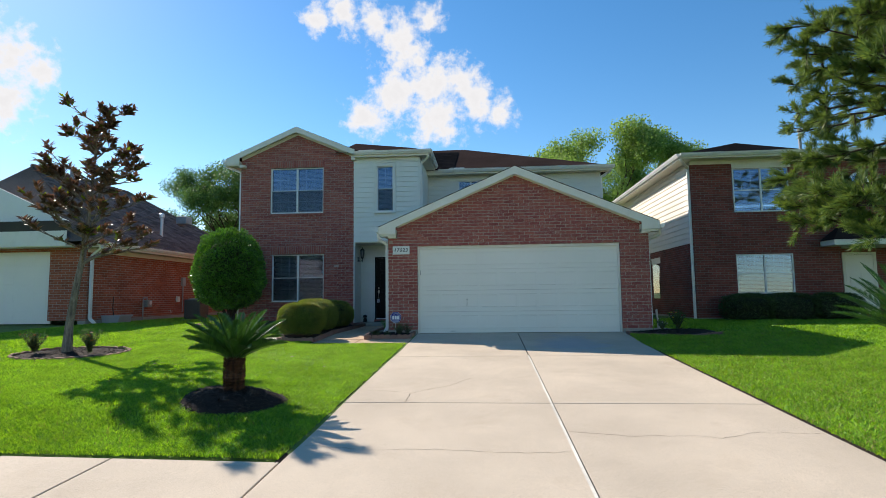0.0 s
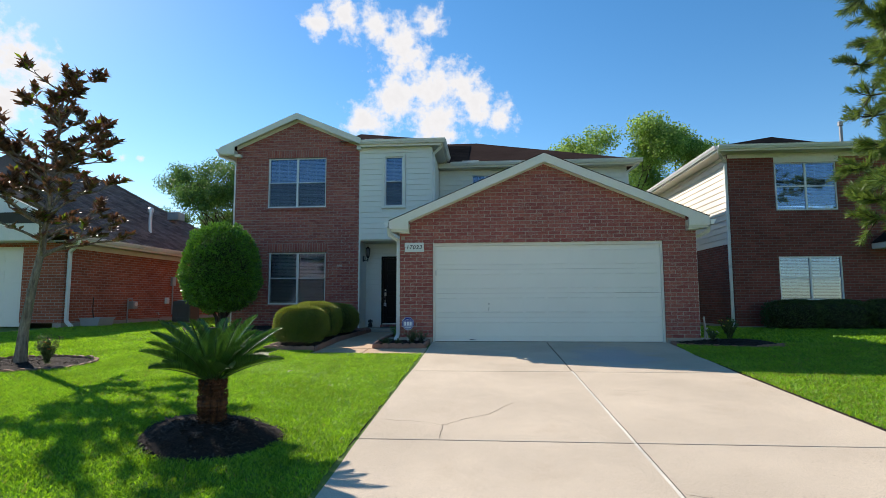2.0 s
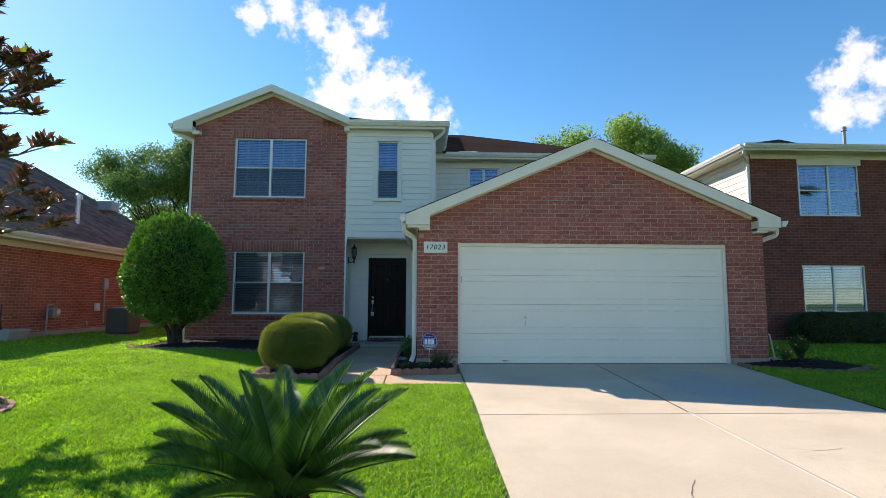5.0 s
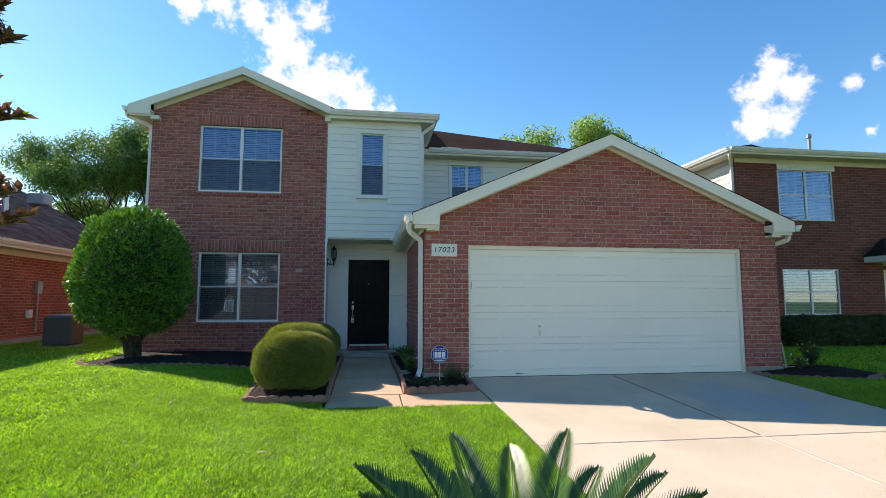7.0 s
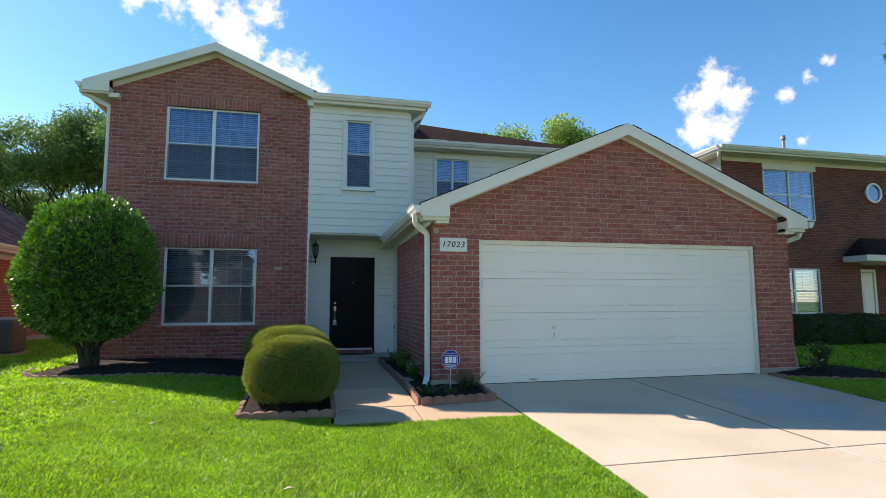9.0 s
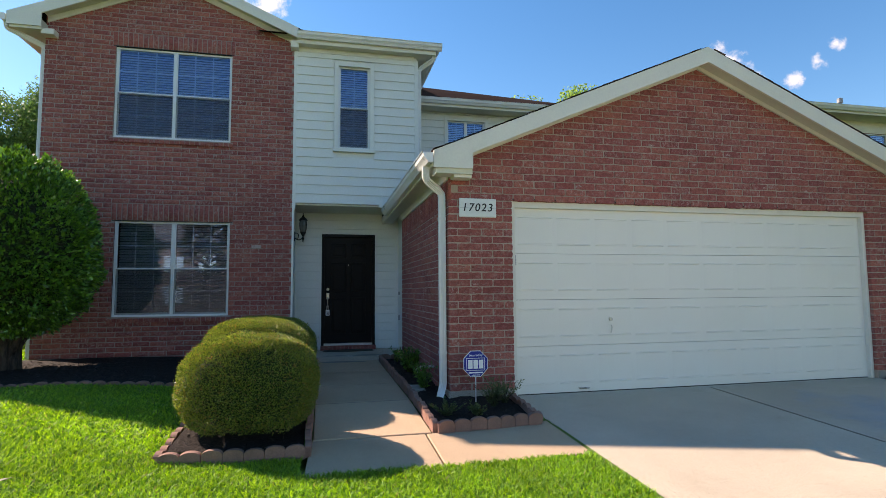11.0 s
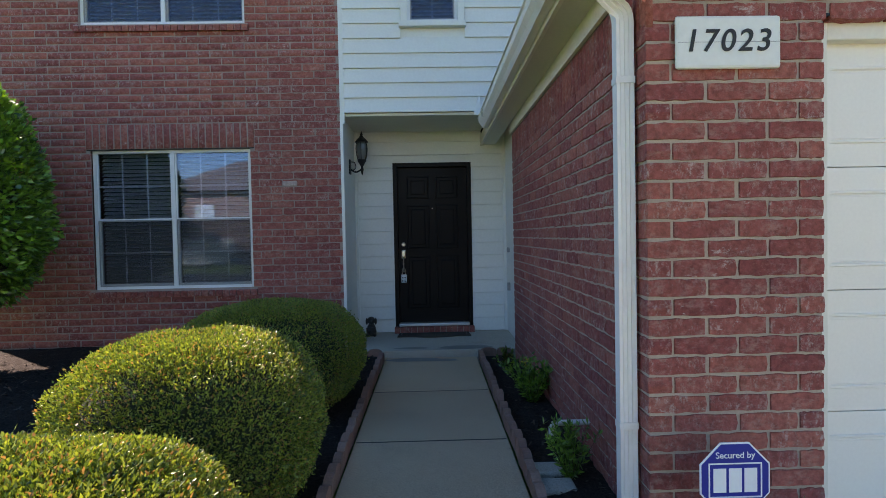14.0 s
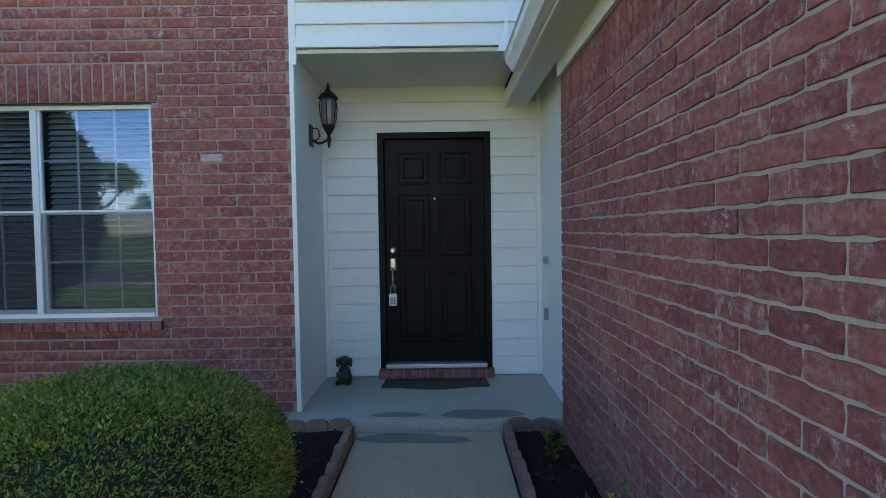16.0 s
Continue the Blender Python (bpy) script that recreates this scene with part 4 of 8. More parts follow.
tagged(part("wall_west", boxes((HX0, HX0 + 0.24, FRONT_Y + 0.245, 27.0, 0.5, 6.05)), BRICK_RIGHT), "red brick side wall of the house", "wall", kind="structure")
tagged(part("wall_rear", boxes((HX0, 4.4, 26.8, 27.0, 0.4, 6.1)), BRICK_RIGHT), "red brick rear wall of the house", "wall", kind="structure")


def plank_mesh(length, exposure=0.165):
    bm = bmesh.new()
    prism(bm, [(-0.024, 0.006), (-0.022, -0.001), (0.004, -0.001), (0.006, exposure + 0.012), (-0.001, exposure + 0.012)], "x", 0.0, length)
    bmesh.ops.recalc_face_normals(bm, faces=bm.faces)
    me = bpy.data.meshes.new("plank")
    bm.to_mesh(me)
    bm.free()
    return me


def side_wall(parent, u0, u1, z0, z1, place, turn, material, holes=(), exposure=0.165):
    """Lapped siding planks, each its own piece. place(u, z): where the plank's left lower end lies."""
    cache = {}
    o = origin_of(parent)
    z = z0
    while z < z1 - 0.02:
        spans = [(u0, u1)]
        for a, b, c, d in holes:
            if z < d - 0.03 and z + exposure > c + 0.03:
                spans = [s for p, q in spans for s in ((p, min(q, a)), (max(p, b), q)) if s[1] - s[0] > 0.03]
        for p, q in spans:
            key = round(q - p, 3)
            if key not in cache:
                cache[key] = plank_mesh(q - p, exposure)
                cache[key].materials.append(material)
            ob = new("plank", cache[key])
            ob.parent = parent
            ob.matrix_basis = Matrix.LocRotScale(Vector(place(p, z)) - o, Euler((0, 0, turn)), (1, 1, min(1.0, (z1 - z) / exposure)))
        z += exposure


wall_siding = thing("wall_siding", (-3.25, FRONT_Y, 3.25), "pale painted lap siding on the upper storey", "wall", kind="structure")
part("sheathing", boxes((HX1, W3[0], FRONT_Y + 0.012, FRONT_Y + 0.2, 3.33, 6.12), (W3[1], SX1, FRONT_Y + 0.012, FRONT_Y + 0.2, 3.33, 6.12), (W3[0], W3[1], FRONT_Y + 0.012, FRONT_Y + 0.2, 3.33, W3[2]), (W3[0], W3[1], FRONT_Y + 0.012, FRONT_Y + 0.2, W3[3], 6.12), (SX1 - 0.2, SX1 - 0.006, FRONT_Y + 0.2, BACK_Y + 0.1, 3.27, 6.12)), SIDING, wall_siding)
side_wall(wall_siding, HX1 + 0.045, SX1 - 0.05, 3.32, 6.06, lambda u, z: (u, FRONT_Y, z), 0.0, SIDING, [(W3[0] - 0.075, W3[1] + 0.075, W3[2] - 0.06, W3[3] + 0.075)])
side_wall(wall_siding, -BACK_Y, -FRONT_Y - 0.05, 3.32, 6.06, lambda u, z: (SX1 + 0.003, -u, z), math.pi / 2 + math.pi, SIDING)
part("corner_board", boxes((SX1 - 0.055, SX1 + 0.016, FRONT_Y - 0.018, FRONT_Y + 0.055, 3.25, 6.06), bevel=0.003), SIDING, wall_siding)
part("corner_board", boxes((HX1 - 0.002, HX1 + 0.05, FRONT_Y - 0.016, FRONT_Y + 0.02, 3.20, 6.2), bevel=0.003), SIDING, wall_siding)
part("frieze", boxes((HX1 + 0.05, SX1 - 0.056, FRONT_Y - 0.016, FRONT_Y + 0.012, 6.05, 6.16)), SIDING, wall_siding)

W4 = (-1.02, -0.08, 4.55, 5.79)
wall_back = thing("wall_setback", (1.0, BACK_Y, 3.4), "pale painted lap siding on the set-back upper wall", "wall", kind="structure")
part("sheathing", boxes((SX1, W4[0], BACK_Y + 0.012, BACK_Y + 0.2, 3.2, 6.12), (W4[1], 4.2, BACK_Y + 0.012, BACK_Y + 0.2, 3.2, 6.12), (W4[0], W4[1], BACK_Y + 0.012, BACK_Y + 0.2, 3.2, W4[2]), (W4[0], W4[1], BACK_Y + 0.012, BACK_Y + 0.2, W4[3], 6.12), (4.0, 4.19, BACK_Y + 0.2, 26.8, 3.2, 6.12), (4.0, 4.19, BACK_Y + 0.2, 26.8, 0.4, 3.2)), SIDING, wall_back)
side_wall(wall_back, SX1 + 0.02, 4.14, 3.30, 5.98, lambda u, z: (u, BACK_Y, z), 0.0, SIDING, [(W4[0] - 0.07, W4[1] + 0.07, W4[2] - 0.06, W4[3] + 0.07)])
part("corner_board", boxes((4.14, 4.21, BACK_Y - 0.018, BACK_Y + 0.05, 3.2, 5.98)), SIDING, wall_back)

# porch recess
wall_porch = thing("wall_porch", (-3.35, DOOR_Y, 0.67), "pale lap siding lining the recessed porch", "wall", kind="structure")
PD = (-3.862, -2.842, 0.74, 2.88)            # front door with frame
part("sheathing", boxes((HX1, PD[0], DOOR_Y + 0.012, DOOR_Y + 0.2, 0.5, 3.3), (PD[1], -2.2, DOOR_Y + 0.012, DOOR_Y + 0.2, 0.5, 3.3), (PD[0], PD[1], DOOR_Y + 0.012, DOOR_Y + 0.2, PD[3], 3.3), (HX1 - 0.2, HX1 - 0.0, FRONT_Y + 0.25, DOOR_Y + 0.2, 0.5, 3.3), (-2.375, -2.15, 17.37, DOOR_Y + 0.2, 0.5, 3.3)), SIDING, wall_porch)
side_wall(wall_porch, HX1 + 0.035, -2.40, 0.672, 3.285, lambda u, z: (u, DOOR_Y, z), 0.0, SIDING, [(PD[0], PD[1], 0.0, PD[3])])
side_wall(wall_porch, -DOOR_Y + 0.01, -FRONT_Y - 0.02, 0.672, 3.285, lambda u, z: (HX1 + 0.012, -u, z), -math.pi / 2, SIDING)
side_wall(wall_porch, 16.985, DOOR_Y - 0.01, 0.672, 3.285, lambda u, z: (-2.387, u, z), math.pi / 2, SIDING)
part("corner_board", boxes((HX1 - 0.004, HX1 + 0.03, FRONT_Y - 0.014, FRONT_Y + 0.05, 0.67, 3.285), bevel=0.003), SIDING, wall_porch)
for xa, xb in ((HX1 + 0.016, HX1 + 0.05), (-2.43, -2.39)):
    part("corner_board", boxes((xa, xb, DOOR_Y - 0.04, DOOR_Y - 0.004, 0.67, 3.285)), SIDING, wall_porch)
ceiling = tagged(part("porch_ceiling", boxes((HX1 - 0.0, -2.33, FRONT_Y + 0.012, DOOR_Y + 0.01, 3.285, 3.315)), SOFFIT), "flat cream porch ceiling", "ceiling", kind="structure")

# main roof
main_roof = thing("main_roof", (-3, 21, 6.1), "dark brown shingle hip roof with cream gable fascia", "roof", kind="structure")


def hs(x, top):
    return top - PITCH * abs(x - PEAK_X)


XL = -8.72
for side, xe in ((-1, XL), (1, -4.02)):
    bm = bmesh.new()
    prism(bm, [(xe, hs(xe, PEAK_Z + 0.03)), (PEAK_X, PEAK_Z + 0.03), (PEAK_X, PEAK_Z + 0.008), (xe, hs(xe, PEAK_Z + 0.008))], "y", H_FZ + 0.02, 22.5)
    part("roof_deck", bm, ROOF, main_roof)
    xr = HX0 + 0.03 if side < 0 else HX1 + 0.07
    bm = bmesh.new()
    pts = [(xe, hs(xe, PEAK_Z + 0.022)), (PEAK_X, PEAK_Z + 0.022), (PEAK_X, PEAK_Z - 0.165), (xr, hs(xr, PEAK_Z - 0.165)), (xr, 6.0), (xe, 6.0)] if side < 0 else [(xr, hs(xr, PEAK_Z + 0.022)), (PEAK_X, PEAK_Z + 0.022), (PEAK_X, PEAK_Z - 0.165), (xr, hs(xr, PEAK_Z - 0.165))]
    prism(bm, pts, "y", H_FZ, H_FZ + 0.028)
    part("fascia", bm, TRIM, main_roof)
    bm = bmesh.new()
    prism(bm, [(xr, hs(xr, PEAK_Z - 0.115)), (PEAK_X, PEAK_Z - 0.115), (PEAK_X, PEAK_Z - 0.215), (xr, hs(xr, PEAK_Z - 0.215))], "y", FRONT_Y - 0.022, FRONT_Y + 0.006)
    part("frieze", bm, TRIM, main_roof)
    bm = bmesh.new()
    prism(bm, [(xr, hs(xr, PEAK_Z - 0.105)), (PEAK_X, PEAK_Z - 0.105), (PEAK_X, PEAK_Z - 0.12), (xr, hs(xr, PEAK_Z - 0.12))], "y", H_FZ + 0.03, FRONT_Y - 0.002)
    part("soffit", bm, SOFFIT, main_roof)
part("eave_return", boxes((XL + 0.03, HX0 + 0.03, H_FZ + 0.03, FRONT_Y + 0.02, 5.96, 6.12)), SOFFIT, main_roof)
part("return_block", boxes((HX0 + 0.005, HX0 + 0.19, H_FZ + 0.06, FRONT_Y - 0.004, 5.91, 6.0), bevel=0.004), TRIM, main_roof)
part("side_soffit", boxes((XL, HX0 + 0.02, FRONT_Y + 0.02, 27.0, 5.985, 6.0)), SOFFIT, main_roof)
part("side_fascia", boxes((XL - 0.012, XL + 0.012, H_FZ + 0.03, 27.0, 5.97, 6.16)), TRIM, main_roof)
part("return_block", boxes((HX1 - 0.06, HX1 + 0.075, H_FZ + 0.06, FRONT_Y - 0.004, 6.05, 6.17), bevel=0.004), TRIM, main_roof)
# siding bay eave, set-back eave and the hip above them
BAY_R = -1.84
part("bay_soffit", boxes((HX1 + 0.04, BAY_R, H_FZ + 0.05, BACK_Y - 0.42, 6.13, 6.145)), SOFFIT, main_roof)
part("bay_fascia", boxes((HX1 + 0.05, BAY_R, H_FZ + 0.03, H_FZ + 0.055, 6.12, 6.30)), TRIM, main_roof)
part("bay_side_fascia", boxes((BAY_R - 0.024, BAY_R, H_FZ + 0.056, BACK_Y - 0.42, 6.12, 6.30)), TRIM, main_roof)
part("setback_soffit", boxes((SX1 - 0.3, 4.55, BACK_Y - 0.40, BACK_Y + 0.0, 5.985, 6.0)), SOFFIT, main_roof)
part("setback_fascia", boxes((SX1, 4.56, BACK_Y - 0.425, BACK_Y - 0.40, 5.97, 6.14)), TRIM, main_roof)
bm = bmesh.new()
e = 6.28
v = [bm.verts.new(p) for p in ((HX1 - 0.6, H_FZ + 0.02, e), (BAY_R, H_FZ + 0.02, e), (BAY_R, 23.6, e), (HX1 - 0.6, 23.6, e), (HX1 - 0.6, 20.0, e + 1.15), (-2.75, 19.3, e + 0.72), (-2.75, 23.0, e + 0.72))]
bm.faces.new((v[0], v[1], v[5], v[4]))
bm.faces.new((v[1], v[2], v[6], v[5]))
bm.faces.new((v[4], v[5], v[6], v[3]))
part("roof_plane", bm, ROOF, main_roof)
bm = bmesh.new()
e = 6.12
v = [bm.verts.new(p) for p in ((-4.4, BACK_Y - 0.43, e), (4.58, BACK_Y - 0.43, e), (4.58, 27.4, e), (-4.4, 27.4, e), (-4.4, 23.4, e + 1.86), (-0.9, 23.4, e + 1.86))]
bm.faces.new((v[0], v[1], v[5], v[4]))
bm.faces.new((v[1], v[2], v[5]))
bm.faces.new((v[2], v[3], v[4], v[5]))
part("roof_plane", bm, ROOF, main_roof)
bm = bmesh.new()
v = [bm.verts.new(p) for p in ((XL, 22.0, 6.2), (XL, 27.4, 6.2), (-4.4, 27.4, 6.2), (-4.4, 22.0, 7.75), (PEAK_X, 22.0, 7.24))]
bm.faces.new((v[0], v[4], v[1]))
bm.faces.new((v[4], v[3], v[2], v[1]))
part("roof_plane", bm, ROOF, main_roof)
shingle_tabs(main_roof, (BAY_R - 0.4, BACK_Y - 0.45, 6.125), (1, 0, 0), Vector((0, 1, 0.4639)).normalized(), 1.1, 3.9, ROOF, 4)
gutter("gutter", (HX1 + 0.06, H_FZ + 0.028, 6.19), (BAY_R + 0.10, H_FZ + 0.028, 6.19), (0, -1, 0), "white gutter along the siding bay eave")
gutter("gutter", (BAY_R + 0.002, H_FZ + 0.03, 6.19), (BAY_R + 0.002, BACK_Y - 0.44, 6.19), (1, 0, 0), "white gutter on the return of the bay")
gutter("gutter", (BAY_R + 0.12, BACK_Y - 0.427, 6.03), (4.62, BACK_Y - 0.427, 6.03), (0, -1, 0), "white gutter along the set-back eave")
gutter("gutter", (XL - 0.013, H_FZ, 6.06), (XL - 0.013, 26.0, 6.06), (-1, 0, 0), "white gutter along the west eave")
downspout(arc_pts([(BAY_R - 0.02, H_FZ + 0.10, 6.2), (BAY_R - 0.02, H_FZ + 0.12, 6.08), (SX1 + 0.05, FRONT_Y + 0.05, 5.92), (SX1 + 0.05, FRONT_Y + 0.05, 3.55)]), 0.07, 0.05, "white downspout on the siding corner")
downspout(arc_pts([(XL - 0.04, H_FZ + 0.1, 6.08), (XL - 0.04, H_FZ + 0.12, 5.98), (HX0 - 0.04, FRONT_Y + 0.08, 5.8), (HX0 - 0.04, FRONT_Y + 0.08, 0.75)]), 0.07, 0.05, "white downspout on the west corner")
downspout(arc_pts([(4.5, BACK_Y - 0.4, 6.05), (4.5, BACK_Y - 0.38, 5.95), (4.24, BACK_Y + 0.03, 5.8), (4.24, BACK_Y + 0.03, 3.2)]), 0.07, 0.05, "white downspout on the set-back corner")
for vx, vy, vz in ((HX1 + 0.45, H_FZ + 0.35, 6.36), (-1.05, BACK_Y - 0.05, 6.22)):
    part("diverter", boxes((vx - 0.28, vx + 0.28, vy - 0.2, vy - 0.16, vz - 0.1, vz + 0.03)), GUTTER, main_roof)


# ---- windows ----
def window(name, rect, y, label, double=True, screen=True, slats=True, material=None, casing=0.0, depth=0.12, grid=(3, 2)):
    """A sash window with inner grid bars, an insect screen and horizontal blinds."""
    x0, x1, z0, z1 = rect
    root = thing(name, ((x0 + x1) / 2, y, z0), label, "window", kind="structure")
    fm = material or VINYL
    yf = y + 0.045
    w = 0.032
    bm = boxes((x0, x0 + w, yf, yf + 0.07, z0, z1), (x1 - w, x1, yf, yf + 0.07, z0, z1), (x0 + w, x1 - w, yf, yf + 0.07, z1 - w, z1), (x0 + w, x1 - w, yf - 0.015, yf + 0.07, z0, z0 + w))
    part("frame", bm, fm, root)
    if casing:
        c = casing
        part("casing", boxes((x0 - c, x0 + 0.004, y - 0.02, y + 0.05, z0 - 0.02, z1 + c), (x1 - 0.004, x1 + c, y - 0.02, y + 0.05, z0 - 0.02, z1 + c), (x0 + 0.004, x1 - 0.004, y - 0.02, y + 0.05, z1 - 0.004, z1 + c)), SIDING, root)
        part("sill", boxes((x0 - c - 0.02, x1 + c + 0.02, y - 0.035, y + 0.05, z0 - 0.06, z0 - 0.0), bevel=0.004), SIDING, root)
    else:
        part("reveal", boxes((x0 - 0.012, x0, y + 0.02, yf + 0.19, z0, z1), (x1, x1 + 0.012, y + 0.02, yf + 0.19, z0, z1)), BRICK, root)
    mid = (x0 + x1) / 2
    cols = [(x0 + w, mid - 0.022), (mid + 0.022, x1 - w)] if double else [(x0 + w, x1 - w)]
    if double:
        part("mullion", boxes((mid - 0.022, mid + 0.022, yf - 0.005, yf + 0.07, z0 + w, z1 - w), bevel=0.003), fm, root)
    zm = (z0 + z1) / 2 + 0.0
    for a, b in cols:
        up = part("upper_sash", boxes((a, b, yf + 0.012, yf + 0.04, zm - 0.016, zm + 0.016), (a, a + 0.014, yf + 0.012, yf + 0.04, zm + 0.016, z1 - w), (b - 0.014, b, yf + 0.012, yf + 0.04, zm + 0.016, z1 - w)), fm, root)
        lo = part("lower_sash", boxes((a, a + 0.02, yf + 0.03, yf + 0.06, z0 + w, zm - 0.017), (b - 0.02, b, yf + 0.03, yf + 0.06, z0 + w, zm - 0.017), (a + 0.02, b - 0.02, yf + 0.03, yf + 0.06, z0 + w, z0 + w + 0.028)), fm, root)
        for za, zb, yy, own in ((zm + 0.016, z1 - w, yf + 0.026, up), (z0 + w + 0.028, zm - 0.017, yf + 0.046, lo)):
            p = part("pane", boxes((a + 0.006, b - 0.006, yy - 0.002, yy + 0.002, za, zb)), GLASS, own)
            p.visible_shadow = False
            bm = bmesh.new()
            for k in range(1, grid[0]):
                x = a + (b - a) * k / grid[0]
                box(bm, x - 0.008, x + 0.008, yy + 0.005, yy + 0.010, za, zb)
            for k in range(1, grid[1]):
                z = za + (zb - za) * k / grid[1]
                box(bm, a + 0.006, b - 0.006, yy + 0.0052, yy + 0.0098, z - 0.008, z + 0.008)
            part("grid_bars", bm, fm, own)
        if screen:
            s = part("insect_screen", boxes((a + 0.004, b - 0.004, yf + 0.004, yf + 0.0045, z0 + w, zm)), SCREEN, root)
            s.visible_shadow = False
    yb = yf + 0.115
    if slats:
        bm = bmesh.new()
        a = radians(44)
        dy, dz = 0.024 * math.cos(a), 0.024 * math.sin(a)
        prism(bm, [(-dy, -dz), (dy, dz), (dy, dz + 0.003), (-dy, -dz + 0.003)], "x", 0.0, 1.0)
        bmesh.ops.recalc_face_normals(bm, faces=bm.faces)
        me = bpy.data.meshes.new("slat")
        bm.to_mesh(me)
        bm.free()
        me.materials.append(SLAT)
        rnd = random.Random(int(x0 * 100))
        for p, q in cols:
            z = z0 + 0.05
            while z < z1 - 0.03:
                ob = new("blind_slat", me)
                ob.parent = root
                ob.matrix_basis = Matrix.LocRotScale(Vector((p + 0.012, yb, z)) - origin_of(root), Euler((rnd.uniform(-0.05, 0.05), rnd.uniform(-0.002, 0.002), 0)), (q - p - 0.024, 1, 1))
                z += 0.043
    # added dark panels stand in for the unlit room behind the blinds
    part("unlit_room_panel", boxes((x0 - 0.02, x1 + 0.02, yf + 0.30, yf + 0.32, z0 - 0.05, z1 + 0.05), (x0 - 0.02, x1 + 0.02, yf + 0.20, yf + 0.30, z1 + 0.01, z1 + 0.05), (x0 - 0.02, x1 + 0.02, yf + 0.20, yf + 0.30, z0 - 0.05, z0 - 0.01)), DARK_ROOM, root)
    return root


window("window_1", W1, FRONT_Y, "double sash window with white blinds, lower storey")
window("window_2", W2, FRONT_Y, "double sash window with white blinds, upper storey")
window("window_3", W3, FRONT_Y - 0.03, "narrow sash window with white blinds in siding", double=False, casing=0.07, grid=(2, 2))
window("window_4", W4, BACK_Y - 0.03, "sash window with blinds above the garage roof", double=True, casing=0.065, grid=(2, 2))

# ---- front door and porch things ----
front_door = thing("door_1", (-3.35, DOOR_Y + 0.05, 0.74), "black-brown six-panel front door, closed, in a dark frame", "door", kind="structure")
fx0, fx1, fz0, fz1 = PD
part("frame", boxes((fx0, fx0 + 0.055, DOOR_Y - 0.022, DOOR_Y + 0.12, fz0, fz1), (fx1 - 0.055, fx1, DOOR_Y - 0.022, DOOR_Y + 0.12, fz0, fz1), (fx0 + 0.055, fx1 - 0.055, DOOR_Y - 0.022, DOOR_Y + 0.12, fz1 - 0.055, fz1), bevel=0.004), DARK_DOOR, front_door)
lx0, lx1, lz0, lz1 = fx0 + 0.058, fx1 - 0.058, fz0 + 0.045, fz1 - 0.058
ly = DOOR_Y + 0.045
leaf = part("leaf", boxes((lx0, lx1, ly, ly + 0.045, lz0, lz1)), DARK_DOOR, front_door)
lw, lh = lx1 - lx0, lz1 - lz0
for px0, px1 in ((0.125, 0.455), (0.545, 0.875)):
    for pz0, pz1 in ((0.085, 0.43), (0.475, 0.76), (0.80, 0.945)):
        a, b = lx0 + lw * px0, lx0 + lw * px1
        c, d = lz0 + lh * pz0, lz0 + lh * pz1
        bm = bmesh.new()
        outer = [(a, c), (b, c), (b, d), (a, d)]
        steps = [(0.0, 0.0), (0.004, -0.008), (0.016, -0.009), (0.024, 0.004), (0.045, 0.004), (0.068, -0.006), (0.5, -0.006)]
        rings = []
        for ins, off in steps[:-1]:
            rings.append([bm.verts.new(v) for v in ((a + ins, ly + off, c + ins), (b - ins, ly + off, c + ins), (b - ins, ly + off, d - ins), (a + ins, ly + off, d - ins))])
        for r, q in zip(rings, rings[1:]):
            for i in range(4):
                bm.faces.new((r[i], r[(i + 1) % 4], q[(i + 1) % 4], q[i]))
        bm.faces.new(rings[-1])
        part("panel", bm, DARK_DOOR, leaf)
hx = lx0 + 0.062
part("deadbolt", tube(bmesh.new(), [(hx, ly + 0.005, 1.815), (hx, ly - 0.018, 1.815), (hx, ly - 0.024, 1.815)], [0.029, 0.027, 0.016], 18), NICKEL, front_door, "round brass-nickel deadbolt")
bm = boxes((hx - 0.03, hx + 0.03, ly - 0.012, ly + 0.004, 1.63, 1.745), bevel=0.012)
tube(bm, arc_pts([(hx, ly - 0.01, 1.655), (hx, ly - 0.055, 1.63), (hx, ly - 0.055, 1.50), (hx, ly - 0.005, 1.455)]), 0.009, 10)
box(bm, hx - 0.016, hx + 0.016, ly - 0.03, ly - 0.01, 1.655, 1.668, bevel=0.004)
part("handle", bm, NICKEL, front_door, "tarnished nickel handle set")
part("peephole", tube(bmesh.new(), [((lx0 + lx1) / 2, ly + 0.01, 2.285), ((lx0 + lx1) / 2, ly - 0.006, 2.285)], 0.009, 12), NICKEL, front_door)
part("threshold", boxes((fx0 + 0.05, fx1 - 0.05, DOOR_Y - 0.06, DOOR_Y + 0.1, fz0 + 0.006, fz0 + 0.044), bevel=0.006), ALU, front_door)
# added dark sheet in place of the unlit room behind the leaf
part("unlit_room_panel", boxes((fx0, fx1, DOOR_Y + 0.13, DOOR_Y + 0.15, fz0 - 0.1, fz1 + 0.05)), DARK_ROOM, front_door)
for xx in (fx1 - 0.058,):
    for zz in (0.95, 1.8, 2.62):
        part("hinge", tube(bmesh.new(), [(xx, ly - 0.004, zz), (xx, ly - 0.004, zz + 0.1)], 0.006, 8), BLACK_IRON, front_door)

